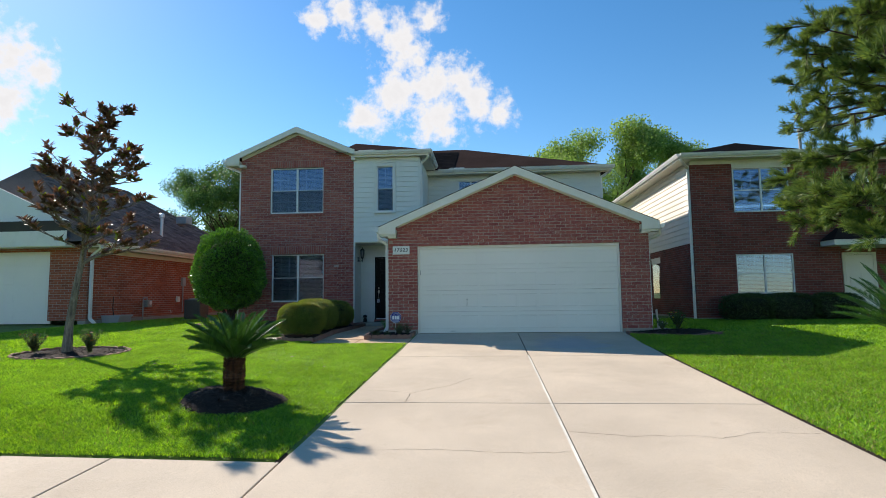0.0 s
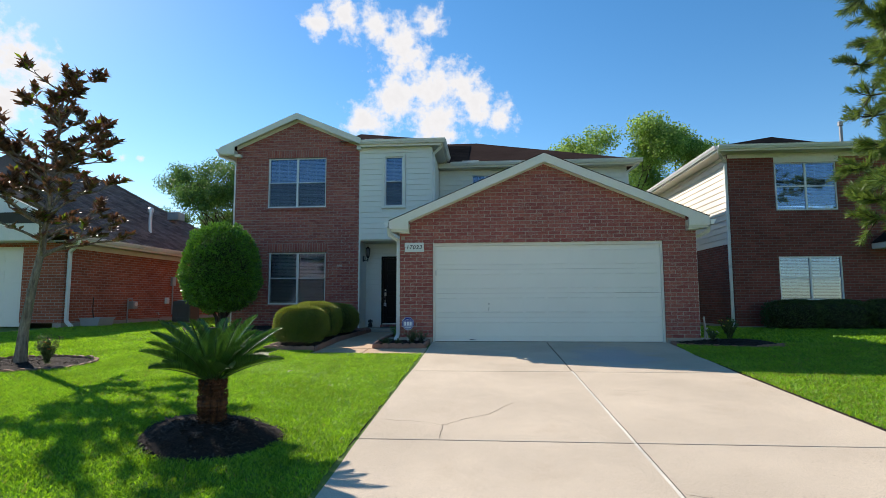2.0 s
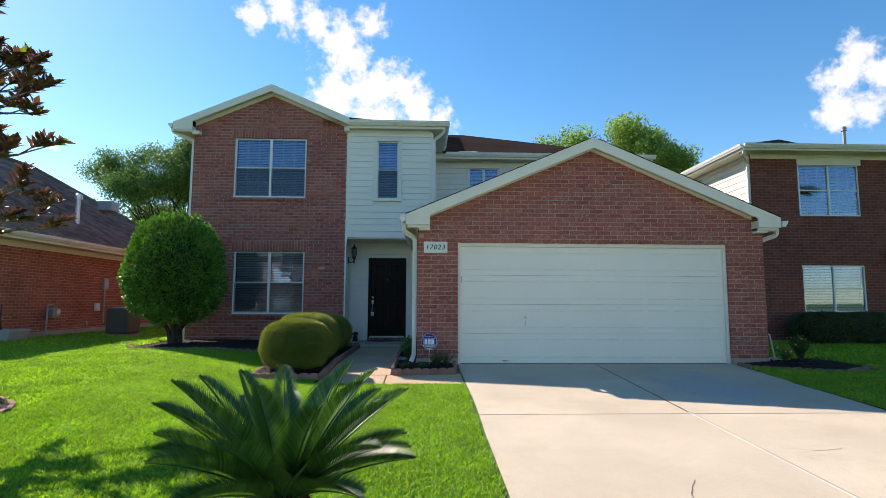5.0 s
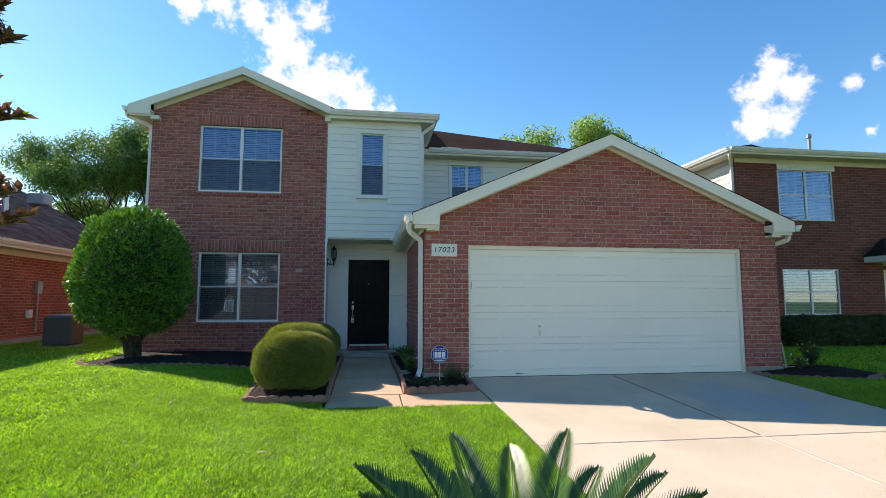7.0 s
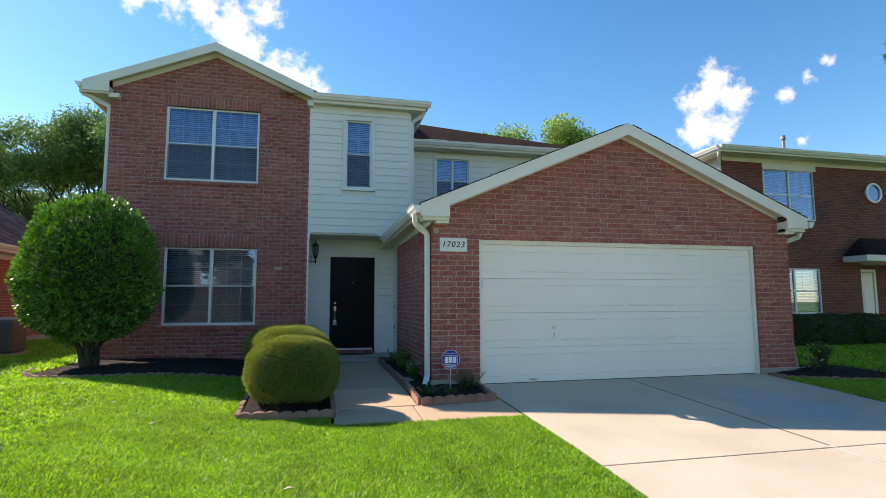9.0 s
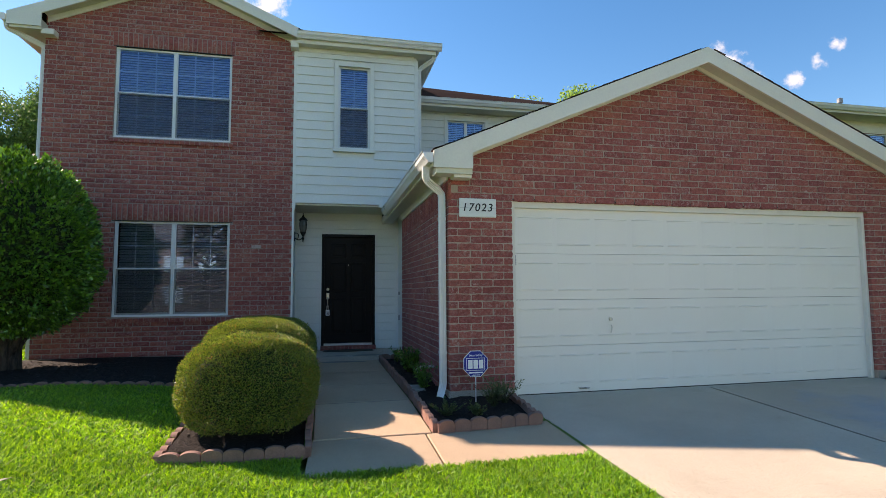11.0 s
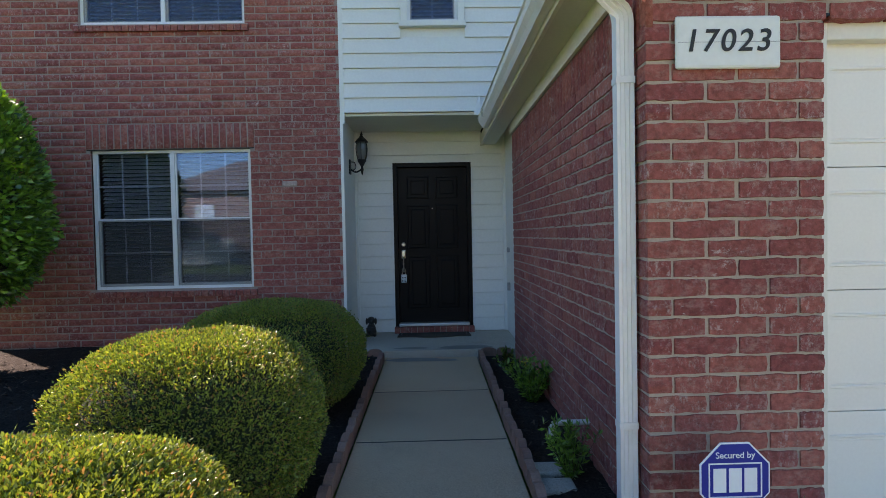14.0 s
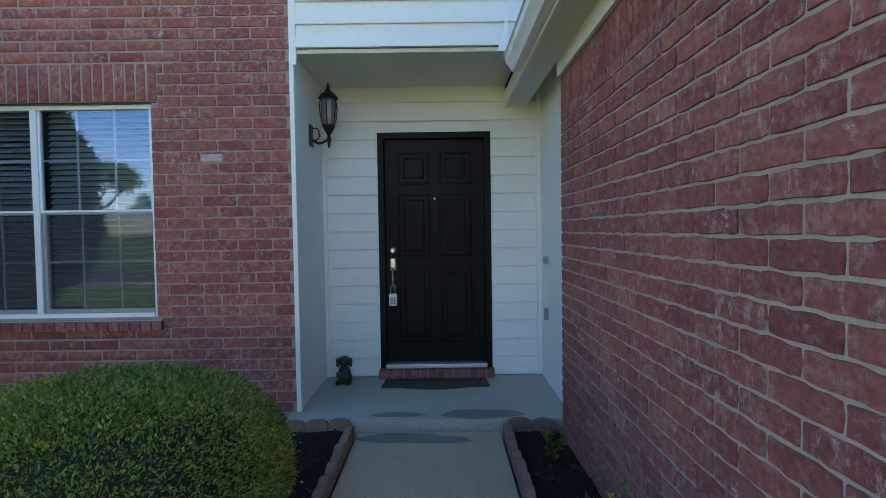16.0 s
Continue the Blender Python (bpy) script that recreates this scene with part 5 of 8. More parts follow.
lockbox = thing("lockbox", (hx, ly - 0.055, 1.36), "white lockbox with a dark keypad hanging from the handle", "lockbox")
part("body", boxes((hx - 0.036, hx + 0.036, ly - 0.075, ly - 0.035, 1.315, 1.425), bevel=0.008), SIGN_PAINT, lockbox)
part("shackle", tube(bmesh.new(), arc_pts([(hx - 0.02, ly - 0.055, 1.42), (hx - 0.02, ly - 0.055, 1.50), (hx + 0.02, ly - 0.055, 1.50), (hx + 0.02, ly - 0.055, 1.42)]), 0.005, 8), NICKEL, lockbox)
for r in range(4):
    for c in range(3):
        part("key", boxes((hx - 0.022 + c * 0.017, hx - 0.011 + c * 0.017, ly - 0.079, ly - 0.074, 1.328 + r * 0.017, 1.339 + r * 0.017), bevel=0.002), INK, lockbox)

step = thing("door_step", (-3.36, DOOR_Y - 0.06, 0.665), "row of red bricks laid as a door step", "step", kind="structure")
for k in range(14):
    x = fx0 - 0.012 + k * (fx1 - fx0 + 0.024) / 14
    part("brick", boxes((x + 0.003, x + (fx1 - fx0 + 0.024) / 14 - 0.003, DOOR_Y - 0.115, DOOR_Y + 0.02, 0.662, 0.742), bevel=0.005), BRICK, step)
part("mortar", boxes((fx0 - 0.008, fx1 + 0.008, DOOR_Y - 0.108, DOOR_Y + 0.02, 0.661, 0.736)), MORTAR, step)

doormat = thing("doormat", (-3.36, 18.02, 0.668), "worn dark brown doormat with a rounded front edge", "doormat")
bm = bmesh.new()
front = [(-3.82 + 0.92 * t, 17.90 - 0.06 * max(0.0, math.sin(math.pi * min(max((t - 0.18) / 0.64, 0), 1))) ) for t in [i / 24 for i in range(25)]]
prism(bm, [(-2.92, 18.14), (-3.80, 18.14)] + front, "z", 0.667, 0.680)
part("mat_body", bm, MAT_BROWN, doormat)
part("border", boxes((-3.78, -2.94, 18.105, 18.12, 0.678, 0.684), (-3.78, -3.765, 17.95, 18.105, 0.678, 0.684), (-2.955, -2.94, 17.95, 18.105, 0.678, 0.684)), BLACK_IRON, doormat)

# damp patches on the slab
rnd = random.Random(4)
for cx, cy, ax, ay, zz in ((-3.02, 17.24, 0.27, 0.10, 0.667), (-3.62, 17.25, 0.19, 0.055, 0.667), (-3.58, 17.0, 0.30, 0.09, slope_z(17) + 0.0025), (-3.3, 16.96, 0.2, 0.06, slope_z(17) + 0.0028)):
    bm = bmesh.new()
    vs = []
    for k in range(36):
        a = 2 * math.pi * k / 36
        r = 1 + 0.25 * noise.noise((math.cos(a) * 1.5 + cx * 7, math.sin(a) * 1.5, cy))
        yy = cy + ay * r * math.sin(a)
        vs.append(bm.verts.new((cx + ax * r * math.cos(a), min(yy, 17.10) if zz < 0.66 else max(yy, 17.14), zz)))
    bm.faces.new(vs)
    part("damp_patch", bm, DAMP, porch if zz > 0.66 else walkway)

# little dog statue with a board: one mesh
bm = bmesh.new()
dx, dy, dz = -4.16, 18.08, 0.666
lathe(bm, [(0.0, dz), (0.055, dz), (0.066, dz + 0.05), (0.05, dz + 0.12), (0.035, dz + 0.15)], dx, dy, 16)
s = bmesh.ops.create_uvsphere(bm, u_segments=16, v_segments=10, radius=0.052)
bmesh.ops.scale(bm, vec=(1.0, 1.05, 0.95), verts=s["verts"])
bmesh.ops.translate(bm, vec=(dx, dy - 0.01, dz + 0.195), verts=s["verts"])
for sx, rr in ((-1, 0.026), (1, 0.026)):
    s = bmesh.ops.create_uvsphere(bm, u_segments=10, v_segments=8, radius=rr)
    bmesh.ops.scale(bm, vec=(0.6, 0.8, 1.7), verts=s["verts"])
    bmesh.ops.translate(bm, vec=(dx + sx * 0.056, dy - 0.01, dz + 0.185), verts=s["verts"])
    s = bmesh.ops.create_uvsphere(bm, u_segments=10, v_segments=8, radius=0.026)
    bmesh.ops.scale(bm, vec=(1, 1.6, 0.8), verts=s["verts"])
    bmesh.ops.translate(bm, vec=(dx + sx * 0.045, dy - 0.07, dz + 0.02), verts=s["verts"])
s = bmesh.ops.create_uvsphere(bm, u_segments=10, v_segments=8, radius=0.024)
bmesh.ops.translate(bm, vec=(dx, dy - 0.06, dz + 0.18), verts=s["verts"])
box(bm, dx - 0.058, dx + 0.058, dy - 0.082, dy - 0.07, dz + 0.075, dz + 0.115, bevel=0.004)
tagged(part("dog_statue", bm, STATUE, smooth=False), "small dark resin dog statue holding a board", "statue")

# wall lantern
lantern = thing("wall_lantern", (HX1 + 0.02, 17.82, 2.870), "black iron wall lantern with seeded glass", "wall lamp")
lcx, lcy = HX1 + 0.17, 17.82
part("back_plate", boxes((HX1 + 0.016, HX1 + 0.034, lcy - 0.045, lcy + 0.045, 2.690, 2.870), bevel=0.008), BLACK_IRON, lantern)
bm = tube(bmesh.new(), arc_pts([(HX1 + 0.03, lcy, 2.750), (HX1 + 0.09, lcy, 2.710), (lcx, lcy, 2.750), (lcx, lcy, 2.830)]), 0.010, 10)
tube(bm, arc_pts([(HX1 + 0.03, lcy, 2.840), (HX1 + 0.08, lcy, 2.840), (HX1 + 0.10, lcy, 2.770), (HX1 + 0.05, lcy, 2.730)]), 0.006, 8)
part("arm", bm, BLACK_IRON, lantern)
part("base_cup", lathe(bmesh.new(), [(0.006, 2.680), (0.012, 2.710), (0.02, 2.750), (0.012, 2.780), (0.035, 2.820), (0.052, 2.850), (0.055, 2.865)], lcx, lcy, 16), BLACK_IRON, lantern)
part("glass_shade", lathe(bmesh.new(), [(0.044, 2.866), (0.058, 2.920), (0.066, 2.990), (0.062, 3.050), (0.05, 3.075)], lcx, lcy, 12), LAMP_GLASS, lantern, "seeded glass shade")
for k in range(6):
    a = 2 * math.pi * (k + 0.5) / 6
    part("rib", tube(bmesh.new(), [(lcx + r * math.cos(a), lcy + r * math.sin(a), z) for r, z in ((0.050, 2.860), (0.066, 2.920), (0.074, 2.990), (0.070, 3.050), (0.056, 3.080))], 0.0045, 6), BLACK_IRON, lantern)
part("cap", lathe(bmesh.new(), [(0.08, 3.075), (0.078, 3.085), (0.055, 3.115), (0.03, 3.135), (0.022, 3.150), (0.012, 3.160), (0.016, 3.172), (0.010, 3.185), (0.003, 3.212)], lcx, lcy, 18), BLACK_IRON, lantern)

# bell push and lock cover on the porch side
for zz, hh in ((1.70, 0.06), (1.22, 0.10)):
    root = thing("wall_fitting", (-2.41, 17.95, zz), "small dark fitting fixed to the porch siding", "wall fitting", "porch fittings")
    part("plate", boxes((-2.43, -2.395, 17.93, 17.975, zz, zz + hh), bevel=0.006), METER, root)

# house number
number_board = thing("house_number", (-2.165, GARAGE_Y - 0.02, 2.575), "white board with the black house number 17023", "house number")
part("board", boxes((-2.378, -1.948, GARAGE_Y - 0.024, GARAGE_Y - 0.002, 2.577, 2.789), bevel=0.012), SIGN_WHITE, number_board)
part("seam", boxes((-2.37, -1.955, GARAGE_Y - 0.0253, GARAGE_Y - 0.0242, 2.681, 2.683)), METER, number_board)


def text_part(body, size, pos, material, parent, name="lettering", shear=0.0, spacing=1.0, turn=(math.pi / 2, 0, 0), depth=0.0015):
    cu = bpy.data.curves.new(name, "FONT")
    cu.body, cu.size, cu.shear, cu.space_character = body, size, shear, spacing
    cu.align_x, cu.align_y, cu.extrude, cu.offset = "CENTER", "CENTER", depth, 0.001 if size > 0.1 else 0.0
    tmp = new(name, cu)
    me = bpy.data.meshes.new_from_object(tmp.evaluated_get(bpy.context.evaluated_depsgraph_get()))
    bpy.data.objects.remove(tmp)
    me.materials.clear()
    me.materials.append(material)
    ob = new(name, me)
    ob.parent = parent
    ob.matrix_basis = Matrix.LocRotScale(Vector(pos) - origin_of(parent), Euler(turn), (1, 1, 1))
    return ob


for k, digit in enumerate("17023"):
    text_part(digit, 0.125, (-2.172 + (k - 2) * 0.0735, GARAGE_Y - 0.027, 2.683), INK, number_board, "digit", 0.18)

# alarm sign on a stake
alarm_sign = thing("yard_sign", (-2.26, 13.20, 0.60), "blue octagonal yard sign with white print on a stake", "sign")
scx, scz, syy, R = -2.272, 1.005, 13.19, 0.146


def octagon(r, y0, y1, cz=scz):
    bm = bmesh.new()
    prism(bm, [(scx + r * math.cos(math.pi / 8 + k * math.pi / 4) * 0.97, cz + r * math.sin(math.pi / 8 + k * math.pi / 4)) for k in range(8)], "y", y0, y1)
    return bm


part("white_rim", octagon(R, syy, syy + 0.004), SIGN_PAINT, alarm_sign)
part("plate", octagon(R * 0.955, syy - 0.002, syy + 0.001), SIGN_BLUE, alarm_sign)
part("stake", boxes((scx - 0.006, scx + 0.006, syy + 0.004, syy + 0.012, 0.52, 1.05)), ALU, alarm_sign)
bm = bmesh.new()
for r in ((-0.10, 0.10, 0.055, 0.060), (-0.10, 0.10, -0.070, -0.065), (-0.10, -0.095, -0.065, 0.055), (0.095, 0.10, -0.065, 0.055)):
    box(bm, scx + r[0], scx + r[1], syy - 0.0035, syy - 0.0018, scz + r[2], scz + r[3])
part("emblem_border", bm, SIGN_PAINT, alarm_sign)
bm = boxes((scx - 0.082, scx - 0.034, syy - 0.0035, syy - 0.0018, scz - 0.050, scz + 0.040), (scx - 0.024, scx + 0.024, syy - 0.0035, syy - 0.0018, scz - 0.050, scz + 0.040), (scx + 0.034, scx + 0.082, syy - 0.0035, syy - 0.0018, scz - 0.050, scz + 0.040), bevel=0.0006)
part("emblem", bm, SIGN_PAINT, alarm_sign)
text_part("Secured by", 0.033, (scx, syy - 0.003, scz + 0.088), SIGN_PAINT, alarm_sign)
part("print_bar", boxes((scx - 0.075, scx + 0.075, syy - 0.0033, syy - 0.0018, scz - 0.098, scz - 0.084), (scx - 0.045, scx + 0.045, syy - 0.0033, syy - 0.0018, scz - 0.120, scz - 0.112)), SIGN_PAINT, alarm_sign)

# drain pipe from the garage wall
drain = thing("drain_pipe", (-2.6, 14.5, 0.66), "short grey plastic drain pipe out of the wall", "pipe")
bm = tube(bmesh.new(), arc_pts([(GX0 + 0.01, 14.28, 0.84), (GX0 - 0.21, 14.28, 0.84), (GX0 - 0.21, 14.28, 0.78)]), 0.017, 12)
part("pipe", bm, PVC, drain)
part("elbow", tube(bmesh.new(), [(GX0 - 0.21, 14.28, 0.775), (GX0 - 0.21, 14.28, 0.815)], 0.022, 12), PVC, drain)
paver = thing("paver", (-2.72, 14.15, 0.6), "two grey stone pavers under the drain pipe", "paver")
for k, (px, py) in enumerate(((-2.76, 13.98), (-2.74, 14.16))):
    part("stone", boxes((px - 0.10, px + 0.10, py - 0.07, py + 0.07, 0.57, 0.635 + 0.008 * k), bevel=0.014), FOUNDATION, paver)

# ---- planting beds ----
def bed(name, outline, label, height, seed, dome=0.03):
    """A mulch bed: an uneven dark surface inside an outline."""
    cx, cy = (sum(p[i] for p in outline) / len(outline) for i in (0, 1))
    V, F = [], []
    n, rings = 72, 16
    dense = []
    total = len(outline)
    for k in range(n):
        f = k / n * total
        a, b = outline[int(f) % total], outline[(int(f) + 1) % total]
        t = f - int(f)
        dense.append((a[0] + (b[0] - a[0]) * t, a[1] + (b[1] - a[1]) * t))
    for r in range(rings + 1):
        s = r / rings
        for x, y in dense:
            px, py = cx + (x - cx) * s, cy + (y - cy) * s
            z = height(px, py) + dome * (1 - s * s) + 0.022 * noise.noise((px * 7, py * 7, seed)) * (1.2 - s) + 0.012 * noise.noise((px * 23, py * 23, seed))
            V.append((px, py, z))
    for r in range(rings):
        for k in range(n):
            F.append((r * n + k, r * n + (k + 1) % n, (r + 1) * n + (k + 1) % n, (r + 1) * n + k))
    ob = raw(name, V, F, MULCH, smooth=False)
    tagged(ob, label, "mulch bed", "", "structure")
    rng = np.random.default_rng(seed)
    m = 1400
    idx = rng.integers(0, n * rings, m)
    P = np.array(V)[idx] + np.c_[rng.uniform(-0.04, 0.04, (m, 2)), np.full(m, 0.006)]
    chips = flakes(P, rng, 0.022, 0.006)
    raw("bark_chips", chips[0], chips[1], MULCH_CHIP, ob, kind="stuff")
    return ob


def flakes(P, rng, length, width):
    """Small tilted rectangles scattered at points."""
    n = len(P)
    a = rng.uniform(0, 2 * np.pi, n)
    tilt = rng.uniform(-0.6, 0.6, n)
    L, W = length * rng.uniform(0.4, 1.2, n), width * rng.uniform(0.5, 1.2, n)
    d = np.c_[np.cos(a) * np.cos(tilt), np.sin(a) * np.cos(tilt), np.sin(tilt)]
    s = np.c_[-np.sin(a), np.cos(a), rng.uniform(-0.4, 0.4, n)]
    V = np.stack([P - d * L[:, None] - s * W[:, None], P + d * L[:, None] - s * W[:, None], P + d * L[:, None] + s * W[:, None], P - d * L[:, None] + s * W[:, None]], 1).reshape(-1, 3)
    return V, np.arange(n * 4).reshape(-1, 4)


m = Nodes("bark_chip")
MULCH_CHIP = m.finish(m.mix(m.pos.outputs["Random Per Island"], rgb(0.012, 0.009, 0.008), rgb(0.10, 0.078, 0.064)), 0.9, 0.0, 0.2)


def path_z(x, y):
    return slope_z(y) + 0.02


bed("bed_hedge", [(-4.93, 12.06), (-4.4, 12.03), (WALK_L - 0.07, 12.03), (WALK_L - 0.07, 14.0), (WALK_L - 0.07, 16.0), (WALK_L - 0.07, 17.32), (-4.6, 17.32), (-5.2, 17.32), (-5.2, 16.0), (-4.95, 14.0)], "black mulch bed under the clipped hedges", lambda x, y: slope_z(y) + 0.03 + 0.07 * smooth01((-4.2 - x) / 0.9), 3)
bed("bed_front", [(-4.95, 14.62), (-6.2, 14.55), (-7.3, 14.48), (-8.1, 14.6), (-8.5, 15.4), (-8.45, 16.5), (-8.3, 17.31), (-6.5, 17.31), (-5.0, 17.31)], "black mulch bed along the brick front", lambda x, y: lawn_z(x, y) + 0.0, 5)
bed("bed_garage", [(WALK_R + 0.07, 12.42), (-2.4, 12.44), (-1.92, 12.50), (-1.86, 13.0), (-1.85, 13.41), (-2.2, 13.41), (GX0 + 0.02, 13.41), (GX0 - 0.012, 14.5), (GX0 - 0.012, 15.8), (GX0 - 0.012, 17.1), (-2.7, 17.1), (WALK_R + 0.07, 17.1), (WALK_R + 0.07, 15.5), (WALK_R + 0.07, 14.0)], "narrow black mulch bed between walkway and garage", lambda x, y: slope_z(y) + 0.015, 7)
bed("bed_rose", [(3.34, 13.40), (3.36, 13.06), (3.9, 12.78), (4.6, 12.46), (5.3, 12.84), (5.1, 13.9), (4.4, 14.0), (3.97, 13.7)], "small mulch bed at the garage corner", lambda x, y: lawn_z(x, y) + 0.01, 9)
bed("bed_palm", [(-3.01 + 0.62 * (1 + 0.1 * math.sin(3 * a)) * math.cos(a), 6.24 + 0.60 * math.sin(a)) for a in [2 * math.pi * k / 24 for k in range(24)]], "round mound of dark mulch under the sago palm", lambda x, y: lawn_z(x, y) + 0.0, 11, 0.15)
bed("bed_tree", [(-7.6 + 0.98 * math.cos(a), 9.35 + 0.72 * math.sin(a)) for a in [2 * math.pi * k / 24 for k in range(24)]], "oval mulch bed round the young magnolia", lambda x, y: lawn_z(x, y) + 0.0, 13, 0.06)

# scalloped edgers
bm = bmesh.new()
prof = [(-0.072, 0.0), (0.072, 0.0), (0.072, 0.075)] + [(0.072 * math.cos(a), 0.075 + 0.032 * math.sin(a)) for a in [math.pi * k / 8 for k in range(1, 8)]] + [(-0.072, 0.075)]
prism(bm, prof, "y", -0.024, 0.024)
bmesh.ops.recalc_face_normals(bm, faces=bm.faces)
EDGER_ME = bpy.data.meshes.new("edger")
bm.to_mesh(EDGER_ME)
bm.free()
EDGER_ME.materials.append(EDGER)


def edging(pts, label, z_of, seed, sink=0.045, closed=False):
    """A run of scalloped edging pieces along a plan line."""
    rnd = random.Random(seed)
    root = thing("edging", (pts[0][0], pts[0][1], z_of(*pts[0])), label, "garden edging", kind="structure")
    o = origin_of(root)
    if closed:
        pts = pts + [pts[0]]
    for a, b in zip(pts, pts[1:]):
        d = math.hypot(b[0] - a[0], b[1] - a[1])
        n = max(1, round(d / 0.147))
        turn = math.atan2(b[1] - a[1], b[0] - a[0])
        for k in range(n):
            f = (k + 0.5) / n
            x, y = a[0] + (b[0] - a[0]) * f, a[1] + (b[1] - a[1]) * f
            ob = new("edger", EDGER_ME)
            ob.parent = root
            ob.matrix_basis = Matrix.LocRotScale(Vector((x, y, z_of(x, y) - sink + rnd.uniform(-0.008, 0.006))) - o, Euler((rnd.uniform(-0.08, 0.08), rnd.uniform(-0.03, 0.03), turn + rnd.uniform(-0.05, 0.05))), (d / n / 0.147, 1, 1))
    return root


edging([(WALK_L - 0.035, 12.03), (WALK_L - 0.035, 17.05)], "terracotta scalloped edging along the walkway", path_z, 1, 0.03)
edging([(WALK_L - 0.04, 17.08), (-4.4, 17.06)], "terracotta scalloped edging against the porch", path_z, 2, 0.02)
edging([(WALK_R + 0.035, 12.42), (WALK_R + 0.035, 17.05)], "terracotta scalloped edging along the walkway", path_z, 3, 0.03)
edging([(WALK_R + 0.04, 17.08), (GX0 - 0.02, 17.06)], "terracotta scalloped edging against the porch", path_z, 4, 0.02)
edging([(-4.97, 12.0), (WALK_L - 0.05, 11.99)], "terracotta scalloped edging before the hedges", lambda x, y: slope_z(y) + 0.05, 5, 0.055)
edging([(-4.99, 12.03), (-5.0, 13.4), (-5.0, 14.6)], "terracotta scalloped edging beside the lawn", lawn_z, 6, 0.06)
edging([(-5.02, 14.6), (-6.2, 14.52), (-7.3, 14.44), (-8.0, 14.52), (-8.4, 15.0), (-8.55, 15.6)], "terracotta scalloped edging along the front bed", lawn_z, 7, 0.055)
edging([(WALK_R + 0.05, 12.39), (-2.4, 12.41), (-1.86, 12.47)], "terracotta scalloped edging before the garage bed", path_z, 8, 0.02)
edging([(-1.85, 12.5), (-1.83, 13.38)], "terracotta scalloped edging beside the driveway", path_z, 9, 0.045)
edging([(3.33, 13.38), (3.36, 13.02), (3.9, 12.74), (4.6, 12.42), (5.35, 12.82)], "red edging round the garage corner bed", lawn_z, 10, 0.06)
edging([(-7.6 + 1.0 * math.cos(a), 9.35 + 0.74 * math.sin(a)) for a in [2 * math.pi * k / 28 for k in range(28)]], "brown scalloped edging round the magnolia", lawn_z, 11, 0.06, True)

# ---- plants ----
def leaf_mesh(P, D, S, length, width, fold=0.25):
    """Leaves at points P that point along D, their flat side across S: folded rhombs."""
    D = D / np.linalg.norm(D, axis=1)[:, None]
    S = S - D * (S * D).sum(1)[:, None]
    S = S / np.maximum(np.linalg.norm(S, axis=1), 1e-6)[:, None]
    N = np.cross(D, S)
    L, W = np.asarray(length)[..., None] * np.ones((len(P), 1)), np.asarray(width)[..., None] * np.ones((len(P), 1))
    V = np.stack([P, P + D * L * 0.5 + S * W * 0.5 + N * W * fold, P + D * L, P + D * L * 0.5 - S * W * 0.5 + N * W * fold], 1)
    F = np.arange(len(P) * 4).reshape(-1, 4)
    F = np.concatenate([F[:, [0, 1, 2]], F[:, [0, 2, 3]]], 0)
    return V.reshape(-1, 3), F


def unit(rng, n):
    v = rng.normal(size=(n, 3))
    return v / np.linalg.norm(v, axis=1)[:, None]


def lumpy(dirs, seed, freq, amount):
    return np.array([1 + amount * noise.noise((d[0] * freq + seed, d[1] * freq, d[2] * freq)) for d in dirs])


def shrub(name, c, radii, label, material, count, leaf, seed, category="hedge", group="", square=2.6, stems=True, inner=0.82, rough=0.05, tips=0.0):
    """A clipped shrub: a dense shell of small leaves over a solid core, dark for shade."""
    rng = np.random.default_rng(seed)
    root = thing(name, (c[0], c[1], c[2] - radii[2]), label, category, group)
    d = unit(rng, count)
    d[:, 2] = np.where(d[:, 2] < -0.75, -d[:, 2], d[:, 2])
    r = (np.abs(d) ** square).sum(1) ** (-1 / square)
    lump = lumpy(d, seed, 3.2, rough)
    depth = 1 - (1 - inner) * rng.random(count) ** 2.0
    stray = np.where(rng.random(count) < tips, rng.uniform(1.0, 1.045, count), 1.0)
    P = np.array(c) + d * (r * lump * depth * stray)[:, None] * np.array(radii)
    D = d * 0.75 + unit(rng, count) * 0.8 + np.array((0, 0, 0.3))
    V, F = leaf_mesh(P, D, unit(rng, count), leaf * rng.uniform(0.65, 1.25, count), leaf * 0.5 * rng.uniform(0.7, 1.2, count))
    raw("foliage", V, F, material, root)
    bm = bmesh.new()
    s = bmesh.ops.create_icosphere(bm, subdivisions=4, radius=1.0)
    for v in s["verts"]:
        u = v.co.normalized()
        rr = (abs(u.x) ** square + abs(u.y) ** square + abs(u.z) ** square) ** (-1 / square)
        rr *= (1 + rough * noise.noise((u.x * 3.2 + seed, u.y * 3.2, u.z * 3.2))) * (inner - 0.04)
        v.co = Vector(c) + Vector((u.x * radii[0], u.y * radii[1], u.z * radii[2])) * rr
    part("shade_core", bm, HEDGE_CORE, root)
    return root


# near-black green: the shade deep inside the foliage is put into this colour
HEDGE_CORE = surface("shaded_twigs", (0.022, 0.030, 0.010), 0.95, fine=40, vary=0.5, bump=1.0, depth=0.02)

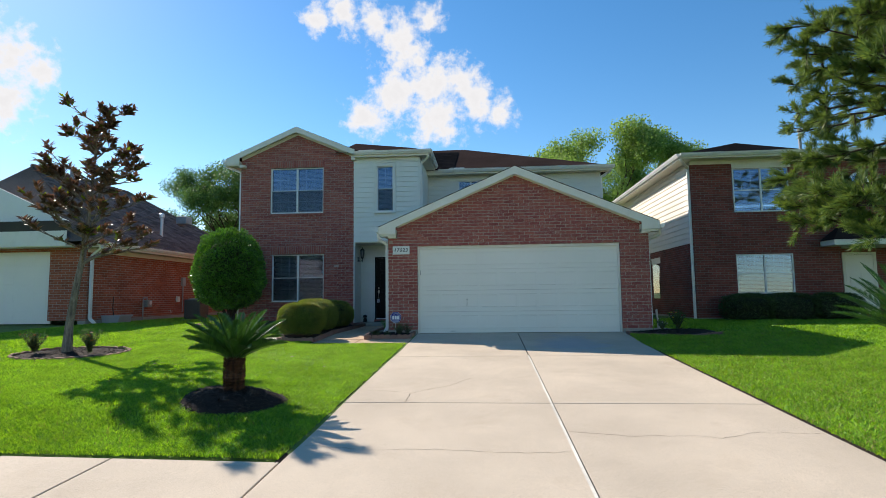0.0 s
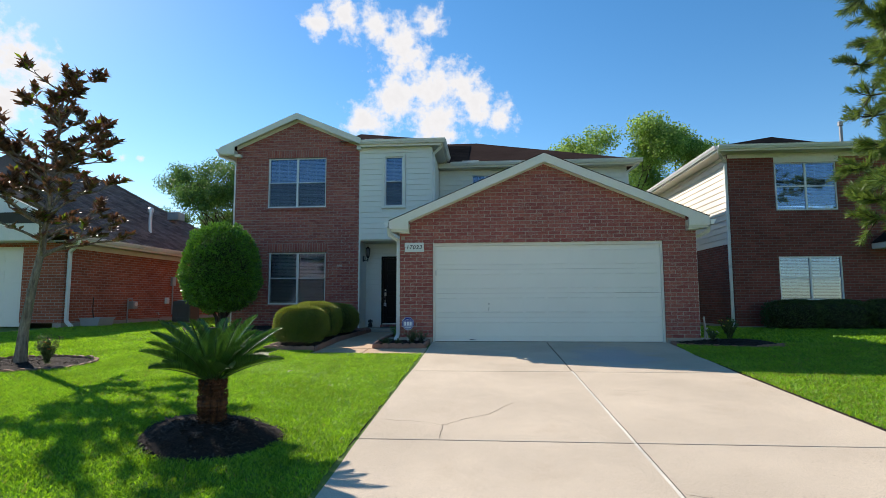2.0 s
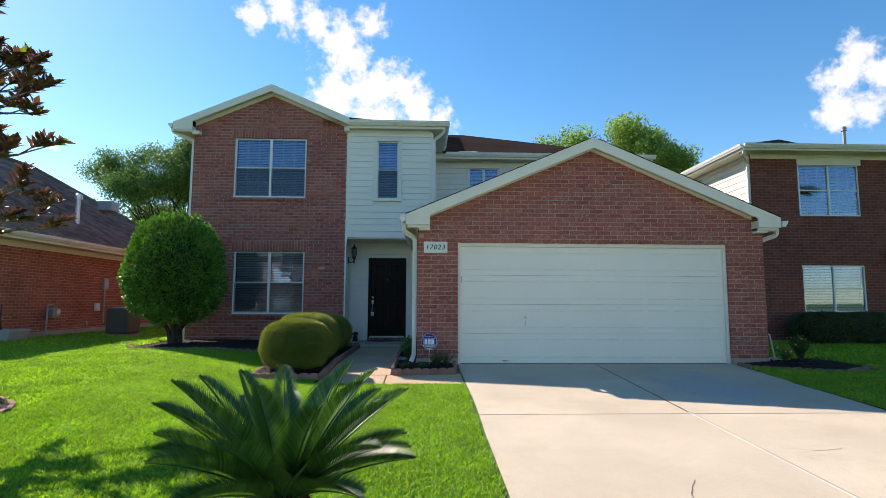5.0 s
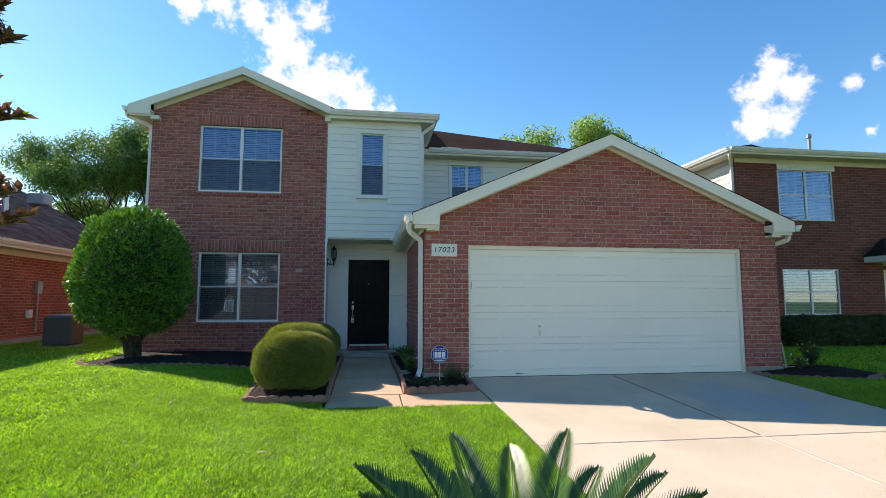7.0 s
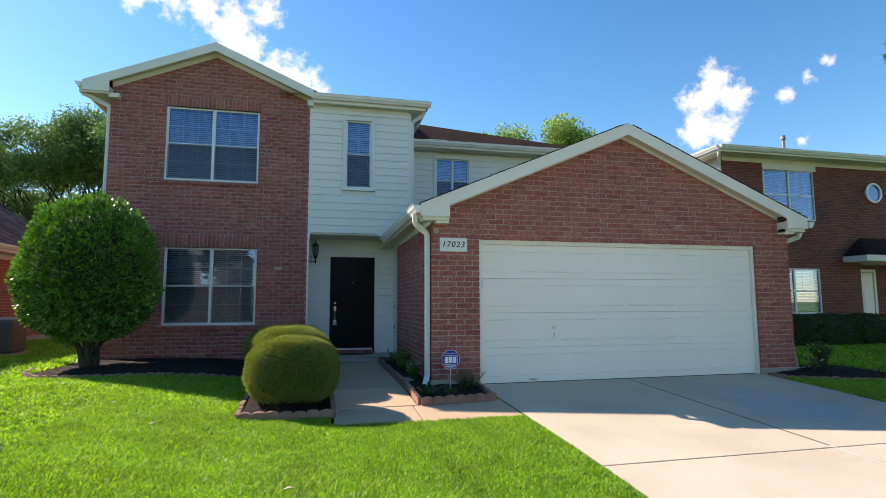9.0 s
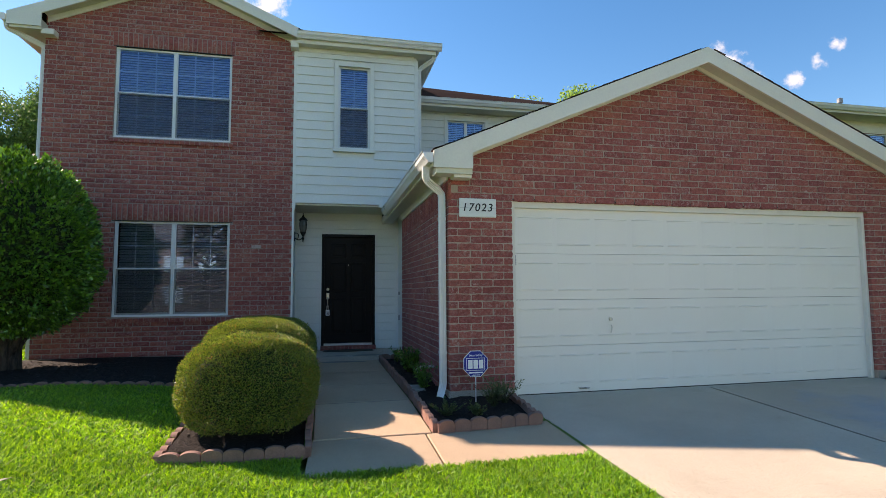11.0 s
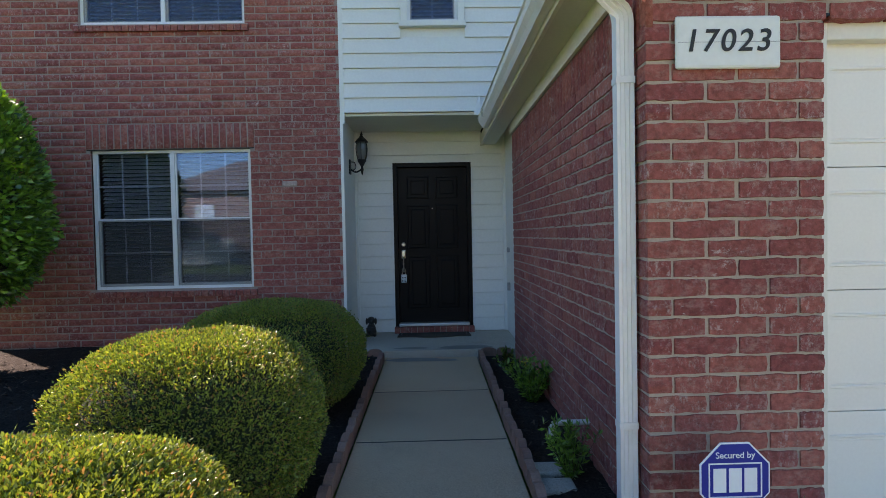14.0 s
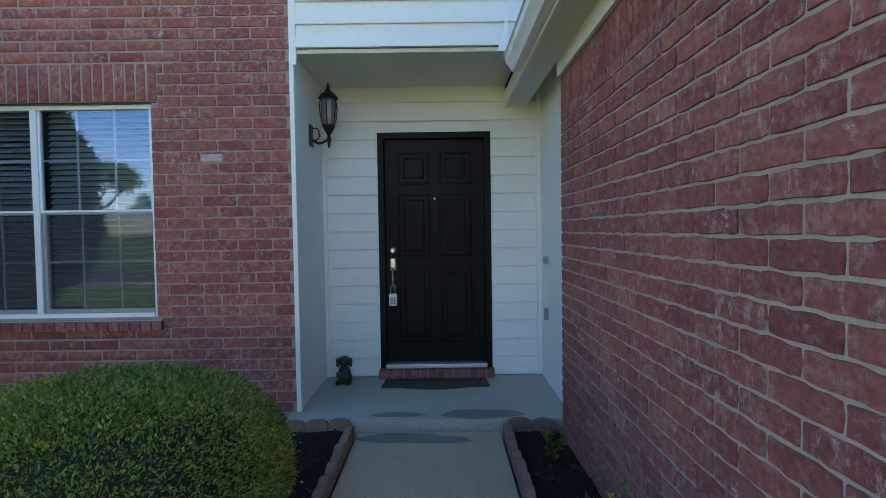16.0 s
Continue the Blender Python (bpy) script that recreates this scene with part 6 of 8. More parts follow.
shrub("hedge", (-4.42, 12.54, 1.00), (0.55, 0.46, 0.405), "clipped rounded boxwood hedge with yellow-green tips", BOX_LEAF, 78000, 0.0175, 21, group="hedges along the walkway", tips=0.06)
shrub("hedge", (-4.51, 13.80, 1.05), (0.58, 0.57, 0.43), "clipped rounded boxwood hedge in part shade", BOX_LEAF, 76000, 0.0175, 22, group="hedges along the walkway", tips=0.06)
shrub("hedge", (-4.63, 15.45, 1.02), (0.70, 0.66, 0.41), "clipped low boxwood hedge before the window", BOX_LEAF, 70000, 0.0180, 23, group="hedges along the walkway", tips=0.06)


def branch_tree(bm, base, direction, length, radius, depth, rnd, tips, bend=0.25, forks=(2, 3), shrink=0.72, sides=7, spread=0.6):
    """Grows limbs into bm and gathers the twig ends."""
    pts, rad = [Vector(base)], [radius]
    d = Vector(direction).normalized()
    for k in range(4):
        d = (d + Vector((rnd.uniform(-1, 1), rnd.uniform(-1, 1), rnd.uniform(-0.5, 0.8))) * bend * 0.4).normalized()
        pts.append(pts[-1] + d * length / 4)
        rad.append(radius * (1 - 0.09 * (k + 1)))
    tube(bm, pts, rad, sides)
    if depth == 0:
        tips.append((pts[-1], d))
        tips.append((pts[-2], d))
        return
    if depth < 2:
        tips.append((pts[-2], d))
    for k in range(rnd.randint(*forks)):
        nd = (d + Vector((rnd.uniform(-1, 1), rnd.uniform(-1, 1), rnd.uniform(-0.4, 0.9))).normalized() * spread).normalized()
        branch_tree(bm, pts[-1] if k else pts[-1], nd, length * shrink * rnd.uniform(0.8, 1.15), rad[-1] * 0.72, depth - 1, rnd, tips, bend, forks, shrink, max(5, sides - 1), spread)


# topiary ligustrum
def topiary():
    base = Vector((-7.88, 16.0, 0.74))
    root = thing("topiary_tree", base, "dense round-topped ligustrum with several bare stems", "tree")
    rng = np.random.default_rng(31)
    rnd = random.Random(31)
    bm = bmesh.new()
    for k in range(6):
        a = 2 * math.pi * k / 6 + 0.4
        r = rnd.uniform(0.35, 0.75)
        foot = base + Vector((0.08 * math.cos(a), 0.08 * math.sin(a), -0.05))
        mid = base + Vector((0.25 * r * math.cos(a), 0.25 * r * math.sin(a), 0.32))
        top = base + Vector((r * math.cos(a), r * math.sin(a), 0.95))
        tube(bm, [foot, foot.lerp(mid, 0.6), mid, mid.lerp(top, 0.5) + Vector((0.03, 0.02, 0)), top], [0.07, 0.055, 0.045, 0.035, 0.02], 8)
    tube(bm, [base + Vector((0, 0, -0.05)), base + Vector((0.02, 0, 0.4)), base + Vector((0, 0.02, 1.2))], [0.11, 0.09, 0.05], 9)
    part("trunk", bm, BARK_DARK, root)
    c = np.array((base.x - 0.06, base.y, 2.20))
    n = 36000
    d = unit(rng, n)
    radii = np.where(d[:, 2:3] > 0, np.array((0.99, 1.0, 1.52)), np.array((0.99, 1.0, 0.98)))
    r = (np.abs(d) ** 2.2).sum(1) ** (-1 / 2.2) * lumpy(d, 3.0, 4.0, 0.10) * lumpy(d, 9.0, 9.0, 0.08)
    taper = np.where(d[:, 2] > 0, 1 - 0.05 * d[:, 2], 1.0)
    P = c + d * radii * (r * (1 - 0.16 * rng.random(n) ** 2.2) * taper)[:, None]
    D = d + unit(rng, n) * 0.75 + np.array((0, 0, 0.25))
    V, F = leaf_mesh(P, D, unit(rng, n), 0.066 * rng.uniform(0.6, 1.25, n), 0.036 * rng.uniform(0.7, 1.2, n), 0.15)
    raw("crown", V, F, LIGUSTRUM, root)
    # solid core whose dark colour stands for the shade within the crown
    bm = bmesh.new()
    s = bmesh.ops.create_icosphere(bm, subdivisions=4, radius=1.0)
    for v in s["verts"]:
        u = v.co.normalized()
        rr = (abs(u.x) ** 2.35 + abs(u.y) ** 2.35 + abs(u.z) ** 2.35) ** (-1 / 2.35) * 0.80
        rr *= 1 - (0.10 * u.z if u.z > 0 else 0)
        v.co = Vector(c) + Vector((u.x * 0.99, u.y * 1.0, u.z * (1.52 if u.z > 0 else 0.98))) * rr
    part("shade_core", bm, HEDGE_CORE, root)


topiary()


# magnolia
def magnolia():
    base = Vector((-7.62, 9.25, 0.58))
    root = thing("magnolia_tree", base, "young magnolia with bronze-brown leaves and sparse crown", "tree")
    rnd = random.Random(8)
    rng = np.random.default_rng(8)
    bm = bmesh.new()
    lean = [base + Vector((0, 0, -0.1)), base + Vector((0.03, 0, 0.5)), base + Vector((0.13, 0, 1.2)), base + Vector((0.22, 0.02, 1.75)), base + Vector((0.30, 0.03, 2.7)), base + Vector((0.36, 0.04, 3.7)), base + Vector((0.42, 0.04, 4.5))]
    tube(bm, lean, [0.095, 0.068, 0.058, 0.05, 0.034, 0.022, 0.010], 10)
    tips = []
    for k in range(58):
        f = rnd.uniform(0.0, 1.0)
        z = 1.60 + 2.75 * f ** 0.95
        seg = (z - 1.75) / 2.3
        p = lean[3].lerp(lean[6], min(max(seg, 0), 1))
        p.z = base.z + z
        a = k * 2.4 + rnd.uniform(-0.4, 0.4)
        reach = (1.18 - 0.58 * f) * rnd.uniform(0.7, 1.15)
        d = Vector((math.cos(a), math.sin(a), rnd.uniform(0.15, 0.75)))
        start = len(tips)
        branch_tree(bm, p, d, reach * 0.62, 0.022 * (1.1 - 0.5 * f), 1, rnd, tips, 0.3, (2, 3), 0.62, 6, 0.55)
    part("trunk", bm, BARK, root)
    P, D, S = [], [], []
    for p, d in tips:
        for j in range(rnd.randint(13, 20)):
            a = rnd.uniform(0, 2 * math.pi)
            side = Vector((math.cos(a), math.sin(a), rnd.uniform(-0.15, 0.75)))
            P.append(p + d * rnd.uniform(-0.10, 0.02))
            D.append(d * 0.6 + side * 0.9)
            S.append(Vector((-math.sin(a), math.cos(a), rnd.uniform(-0.6, 0.6))))
    P, D, S = (np.array([tuple(v) for v in q]) for q in (P, D, S))
    green = rng.random(len(P)) < 0.07
    for name, pick, mt in (("crown", ~green, MAGNOLIA), ("green_leaves", green, MAGNOLIA_GREEN)):
        n = int(pick.sum())
        V, F = leaf_mesh(P[pick], D[pick], S[pick], 0.135 * rng.uniform(0.65, 1.25, n), 0.056 * rng.uniform(0.8, 1.2, n), 0.2)
        raw(name, V, F, mt, root)


magnolia()


# sago palms
def sago(loc, label, seed, fronds=46, trunk=0.40, reach=0.655, girth=0.11, steep=84):
    base = Vector(loc)
    root = thing("sago_palm", base, label, "palm", "sago palms")
    rnd = random.Random(seed)
    rng = np.random.default_rng(seed)
    bm = bmesh.new()
    prof = [(0.0, -0.05)]
    for k in range(22):
        f = k / 21
        r = girth * (0.92 + 0.14 * math.sin(math.pi * f)) + (0.010 if k % 2 else 0.0) + 0.012 * math.sin(f * 14)
        prof.append((r, f * trunk))
    prof.append((girth * 0.75, trunk + 0.05))
    lathe(bm, [(r, base.z + z) for r, z in prof], base.x, base.y, 26)
    for v in bm.verts:
        v.co.x += 0.008 * noise.noise(v.co * 40)
        v.co.y += 0.008 * noise.noise(v.co * 40 + Vector((5, 0, 0)))
    part("trunk", bm, PALM_BARK, root)
    n = 900
    a, z = rng.uniform(0, 2 * np.pi, n), rng.uniform(0.0, trunk + 0.03, n)
    P = np.c_[base.x + girth * 1.01 * np.cos(a), base.y + girth * 1.01 * np.sin(a), base.z + z]
    D = np.c_[np.cos(a), np.sin(a), np.full(n, 0.9)]
    V, F = leaf_mesh(P, D, np.c_[-np.sin(a), np.cos(a), np.zeros(n)], 0.036 * rng.uniform(0.6, 1.3, n), 0.02 * np.ones(n), 0.3)
    raw("trunk_fibre", V, F, PALM_BARK, root, "brown fibrous leaf bases")
    crown = base + Vector((0, 0, trunk + 0.02))
    for k in range(fronds):
        f = (k + 0.5) / fronds
        a = k * 2.39996 + rnd.uniform(-0.15, 0.15)
        up = radians(steep - (steep - 33) * f ** 0.9 + rnd.uniform(-6, 6))
        length = reach * (1.0 - 0.16 * f) * rnd.uniform(0.9, 1.06)
        pts, d = [crown + Vector((0.05 * math.cos(a), 0.05 * math.sin(a), 0))], Vector((math.cos(a) * math.cos(up), math.sin(a) * math.cos(up), math.sin(up)))
        steps = 16
        for i in range(steps):
            d = (d + Vector((math.cos(a) * 0.02, math.sin(a) * 0.02, -0.012 - 0.014 * f))).normalized()
            pts.append(pts[-1] + d * length / steps)
        bm = tube(bmesh.new(), pts, [0.008 - 0.0065 * i / steps for i in range(steps + 1)], 5)
        P, D, S, L = [], [], [], []
        for i in range(1, steps * 4):
            t = i / (steps * 4)
            if t < 0.10:
                continue
            q = t * steps
            i0 = min(int(q), steps - 1)
            p = pts[i0].lerp(pts[i0 + 1], q - i0)
            tang = (pts[i0 + 1] - pts[i0]).normalized()
            sd = tang.cross(Vector((0, 0, 1)))
            if sd.length < 1e-3:
                sd = Vector((-math.sin(a), math.cos(a), 0))
            sd.normalize()
            nm = sd.cross(tang)
            for sgn in (-1, 1):
                P.append(p)
                D.append(sd * sgn * 0.62 + tang * (0.50 + 0.5 * t) + nm * 0.55)
                S.append(tang)
                L.append(0.125 * math.sin(math.pi * min(0.12 + t * 0.92, 1.0)) ** 0.6 + 0.02)
        P, D, S = (np.array([tuple(v) for v in qq]) for qq in (P, D, S))
        V, F = leaf_mesh(P, D, S, np.array(L), np.full(len(L), 0.0105), 0.25)
        stem = np.array([tuple(v.co) for v in bm.verts])
        bm.verts.index_update()
        quads = [[v.index for v in fc.verts] for fc in bm.faces if len(fc.verts) == 4]
        tri = [[fq[0], fq[1], fq[2]] for fq in quads] + [[fq[0], fq[2], fq[3]] for fq in quads]
        bm.free()
        raw("frond", np.concatenate([V, stem]), np.concatenate([F, np.array(tri) + len(V)]), PALM_LEAF, root)
    return root


sago((-3.012, 6.25, 0.395), "dark green sago palm on a stout shaggy trunk", 3, 32, 0.39, 0.71, 0.104, 70)
sago((5.5, 7.45, 0.32), "dark green sago palm on the neighbouring lawn", 6, 40, 0.55, 1.15)


# pine
def pine():
    base = Vector((10.05, 11.0, 0.46))
    root = thing("pine_tree", base, "tall loblolly pine with long drooping needle tufts", "tree")
    rnd = random.Random(12)
    rng = np.random.default_rng(12)
    bm = bmesh.new()
    tube(bm, [base + Vector((0, 0, -0.2)), base + Vector((0.05, 0, 4)), base + Vector((0.0, 0.05, 8)), base + Vector((0.05, 0, 12.5))], [0.24, 0.19, 0.13, 0.03], 12)
    tufts = []
    for k in range(120):
        z = 1.9 + 9.2 * (k / 120) ** 0.95
        # the limbs toward the street and the lawn are the fuller ones
        a = math.pi + rnd.gauss(0.25, 1.0) if k % 5 else rnd.uniform(0, 2 * math.pi)
        reach = (3.5 if z < 9 else 3.5 - (z - 9) * 0.75) * rnd.uniform(0.7, 1.05)
        d = Vector((math.cos(a), math.sin(a), rnd.uniform(-0.10, 0.22)))
        p = base + Vector((0, 0, z))
        pts = [p]
        for i in range(6):
            d = (d + Vector((rnd.uniform(-0.12, 0.12), rnd.uniform(-0.12, 0.12), rnd.uniform(-0.06, 0.10)))).normalized()
            pts.append(pts[-1] + d * reach / 6)
        tube(bm, pts, [0.05 - 0.006 * i for i in range(7)], 6)
        for i in range(2, 7):
            for j in range(4 if i < 6 else 8):
                sd = (d * 0.7 + Vector((rnd.uniform(-1.0, 1.0), rnd.uniform(-1.0, 1.0), rnd.uniform(-0.55, 0.8)))).normalized()
                q = pts[i] + sd * rnd.uniform(0.15, 0.55)
                tube(bm, [pts[i], pts[i].lerp(q, 0.5) + Vector((0, 0, -0.02)), q], [0.012, 0.009, 0.006], 5)
                tufts.append((q, sd))
    part("trunk", bm, BARK_DARK, root)
    per = 125
    T = np.array([tuple(t[0]) for t in tufts])
    TD = np.array([tuple(t[1]) for t in tufts])
    n = len(T) * per
    along = rng.uniform(-0.26, 0.02, n)
    D0 = np.repeat(TD, per, 0)
    P = np.repeat(T, per, 0) + D0 * along[:, None]
    D = D0 * 0.95 + unit(rng, n) * 0.75 + np.array((0, 0, 0.06))
    V, F = leaf_mesh(P, D, unit(rng, n), 0.20 * rng.uniform(0.6, 1.1, n), 0.0125 * np.ones(n), 0.2)
    raw("crown", V, F, PINE_LEAF, root)


pine()


# background trees
def leafy_tree(loc, height, spread, label, material, seed, count, leaf, bark=BARK_DARK, open_crown=0.4):
    base = Vector(loc)
    root = thing("broadleaf_tree", base, label, "tree", "trees behind the houses")
    rnd = random.Random(seed)
    rng = np.random.default_rng(seed)
    bm = bmesh.new()
    tips = []
    trunk_h = height * 0.32
    tube(bm, [base + Vector((0, 0, -0.3)), base + Vector((0.1, 0, trunk_h * 0.6)), base + Vector((0.0, 0.1, trunk_h))], [height * 0.03, height * 0.024, height * 0.02], 9)
    for k in range(7):
        a = k * 2.4 + rnd.uniform(-0.3, 0.3)
        d = Vector((math.cos(a) * spread / height * 1.6, math.sin(a) * spread / height * 1.6, rnd.uniform(0.5, 1.3)))
        branch_tree(bm, base + Vector((0, 0, trunk_h * rnd.uniform(0.75, 1.0))), d, height * 0.30, height * 0.011, 3, rnd, tips, 0.35, (2, 3), 0.66, 6, 0.7)
    part("trunk", bm, bark, root)
    T = np.array([tuple(t[0]) for t in tips])
    per = max(6, count // len(T))
    n = len(T) * per
    off = unit(rng, n) * (rng.random(n) ** 0.55)[:, None] * height * 0.085
    off[:, 2] *= 0.75
    P = np.repeat(T, per, 0) + off
    V, F = leaf_mesh(P, unit(rng, n) + np.array((0, 0, -0.2)), unit(rng, n), leaf * rng.uniform(0.6, 1.3, n), leaf * 0.6 * rng.uniform(0.7, 1.2, n), 0.15)
    raw("crown", V, F, material, root)
    return root


leafy_tree((8.2, 35.8, 0.3), 11.6, 5.0, "broad feathery light green tree behind the roofs", ELM_LEAF, 41, 90000, 0.15)
leafy_tree((2.8, 33.2, 0.3), 10.0, 3.4, "slim light green tree behind the roofs", ELM_LEAF, 42, 30000, 0.14)
leafy_tree((-18.6, 38.0, 0.5), 10.4, 4.0, "dark green oak behind the houses", OAK_LEAF, 43, 60000, 0.135)
leafy_tree((-15.2, 36.5, 0.5), 10.8, 3.6, "dark green oak behind the houses", OAK_LEAF, 44, 60000, 0.135)
leafy_tree((-23.0, 41.0, 0.5), 8.4, 4.2, "dark green oak behind the houses", OAK_LEAF, 45, 26000, 0.16)
leafy_tree((-28.5, 42.0, 0.5), 8.0, 4.2, "dark green oak behind the houses", OAK_LEAF, 46, 20000, 0.16)
leafy_tree((-12.6, 41.0, 0.5), 8.6, 3.4, "dark green oak behind the houses", OAK_LEAF, 47, 20000, 0.16)


def tuft(name, loc, size, label, material, count, seed, leaf=(0.07, 0.008), petals=None, spread=0.6):
    """A small bushy plant of upright leafy stems, with flowers where it has them."""
    rng = np.random.default_rng(seed)
    base = np.array(loc)
    root = thing(name, loc, label, "plant", "small bed plants")
    stems = max(8, count // 24)
    a, lean = rng.uniform(0, 2 * np.pi, stems), rng.uniform(0, spread, stems)
    dirs = np.c_[np.cos(a) * lean, np.sin(a) * lean, np.ones(stems)]
    ln = size * rng.uniform(0.55, 1.05, stems)
    k = rng.integers(0, stems, count)
    t = rng.random(count) ** 0.8
    P = base + dirs[k] * (ln[k] * t)[:, None]
    D = dirs[k] * 0.7 + unit(rng, count) * 0.8
    V, F = leaf_mesh(P, D, unit(rng, count), leaf[0] * rng.uniform(0.5, 1.2, count), leaf[1] * rng.uniform(0.7, 1.3, count))
    raw("foliage", V, F, material, root)
    sv, sf = leaf_mesh(np.repeat(base[None], stems, 0), dirs, unit(rng, stems), ln, np.full(stems, 0.006))
    raw("stems", sv, sf, BARK_DARK, root)
    if petals:
        mt, m = petals
        j = rng.integers(0, stems, m)
        C = np.repeat(base + dirs[j] * ln[j][:, None] * rng.uniform(0.85, 1.05, (m, 1)), 5, 0)
        pv, pf = leaf_mesh(C, unit(rng, m * 5) + np.array((0, 0, 0.5)), unit(rng, m * 5), np.full(m * 5, 0.03), np.full(m * 5, 0.02))
        raw("flowers", pv, pf, mt, root, kind="stuff")
    return root


tuft("salvia", (-2.15, 12.98, 0.60), 0.28, "airy grey-green sub-shrub in the garage bed", ROSEMARY, 1500, 61, (0.035, 0.006), None, 0.9)
tuft("salvia", (-1.98, 13.15, 0.60), 0.26, "airy grey-green sub-shrub in the garage bed", ROSEMARY, 900, 62, (0.035, 0.006), None, 1.1)
tuft("rose_bush", (-2.66, 14.06, 0.60), 0.30, "light green bushy plant beside the drain pipe", LIGUSTRUM, 900, 63, (0.045, 0.014), None, 0.6)
tuft("rose_bush", (-2.62, 15.35, 0.61), 0.36, "dark leafy plant beside the garage wall", LIGUSTRUM, 1400, 64, (0.05, 0.02), (PETAL_Y, 2), 0.8)
tuft("seedling", (-2.66, 16.55, 0.61), 0.20, "small pale variegated seedling", MAGNOLIA_GREEN, 90, 65, (0.05, 0.025), None, 0.5)
tuft("groundcover", (-2.68, 12.78, 0.58), 0.13, "low pale groundcover in mulch", ROSEMARY, 700, 66, (0.03, 0.012), None, 1.6)
tuft("groundcover", (-2.40, 12.70, 0.58), 0.12, "low pale groundcover in mulch", ROSEMARY, 500, 67, (0.03, 0.012), None, 1.6)
tuft("lantana", (-8.15, 9.15, 0.60), 0.34, "grey-green clump with orange flowers", ROSEMARY, 1700, 68, (0.05, 0.010), (PETAL_O, 16), 0.7)
tuft("lantana", (-7.05, 9.1, 0.60), 0.40, "grey-green clump with orange flowers", ROSEMARY, 1900, 69, (0.05, 0.010), (PETAL_O, 12), 0.6)
tuft("rose_bush", (4.55, 13.45, 0.66), 0.42, "leafy rose bush with yellow blooms", HEDGE_LEAF, 1500, 70, (0.045, 0.022), (PETAL_Y, 6), 0.6)
tuft("petunia", (4.10, 13.20, 0.66), 0.22, "low plant with white flowers", ROSEMARY, 600, 71, (0.04, 0.015), (PETAL_W, 7), 0.9)


# ---- grass ----
def grass(name, label, x0, x1, y0, y1, density, keep, seed, height=0.055, width=0.0065, material=None):
    rng = np.random.default_rng(seed)
    n = int((x1 - x0) * (y1 - y0) * density)
    x, y = rng.uniform(x0, x1, n), rng.uniform(y0, y1, n)
    ok = np.array([keep(a, b) for a, b in zip(x, y)])
    x, y = x[ok], y[ok]
    n = len(x)
    z = np.array([lawn_z(a, b) for a, b in zip(x, y)]) - 0.004
    a, lean = rng.uniform(0, 2 * np.pi, n), rng.uniform(0.3, 1.5, n)
    h = height * rng.uniform(0.55, 1.25, n)
    f = rng.uniform(0, 2 * np.pi, n)
    P = np.c_[x, y, z]
    s = np.c_[np.cos(f), np.sin(f), np.zeros(n)] * (width * rng.uniform(0.6, 1.2, n))[:, None]
    tip = P + np.c_[np.cos(a) * lean * h, np.sin(a) * lean * h, h]
    mid = P + np.c_[np.cos(a) * lean * h * 0.3, np.sin(a) * lean * h * 0.3, h * 0.62]
    V = np.stack([P - s, P + s, mid + s * 0.8, tip, mid - s * 0.8], 1).reshape(-1, 3)
    i = np.arange(n)[:, None] * 5
    F = np.concatenate([i + np.array([[0, 1, 2]]), i + np.array([[0, 2, 4]]), i + np.array([[4, 2, 3]])], 0)
    ob = raw(name, V, F, material or GRASS)
    return tagged(ob, label, "grass", "", "stuff")


def lawn_left(x, y):
    if in_beds(x, y) or in_walk(x, y) or x > DRIVE_L - 0.03 + 0.02 * noise.noise((y * 4, 0, 0)):
        return False
    edge = 4.58 + 0.035 * (DRIVE_L - x) * 0.75 + 0.025 * noise.noise((x * 5, 1, 0))
    return y > edge and not (x > -8.3 and y > 17.2)


def lawn_right(x, y):
    return x > DRIVE_R + 0.03 + 0.16 * smooth01((y - 11.5) / 2) and not in_beds(x, y) and y > 4.56 and not (x < GX1 + 0.03 and y > 13.3) and not (x > 7.0 and y > 18.3)


grass("lawn_grass", "short bright green lawn grass blades", -6.6, DRIVE_L, 4.5, 12.4, 9000, lawn_left, 81, 0.036, 0.005)
grass("lawn_grass", "short bright green lawn grass blades", -12.2, -6.6, 4.5, 14.7, 2600, lawn_left, 82, 0.040, 0.009)
grass("lawn_grass", "short bright green lawn grass blades", -6.6, -4.9, 12.4, 14.7, 4200, lawn_left, 83, 0.038, 0.007)
grass("lawn_grass", "short bright green lawn grass blades", -12.2, -8.0, 14.7, 24.0, 700, lawn_left, 84, 0.06, 0.014)
grass("lawn_grass", "short green grass of the neighbouring lawn", DRIVE_R, 7.0, 4.5, 13.0, 4200, lawn_right, 85, 0.045, 0.0058)
grass("lawn_grass", "short green grass of the neighbouring lawn", DRIVE_R, 14.0, 13.0, 18.6, 700, lawn_right, 86, 0.06, 0.014)
grass("lawn_grass", "short green grass of the neighbouring lawn", 7.0, 14.0, 7.0, 13.0, 900, lawn_right, 87, 0.06, 0.014)
grass("dry_grass", "scattered straw-coloured blades in the lawn", -9.0, DRIVE_L, 4.5, 14.5, 90, lawn_left, 88, 0.045, 0.006, GRASS_DRY)

grass("dry_grass", "scattered straw-coloured blades in the neighbouring lawn", DRIVE_R, 7.0, 4.5, 13.0, 600, lawn_right, 89, 0.045, 0.006, GRASS_DRY)

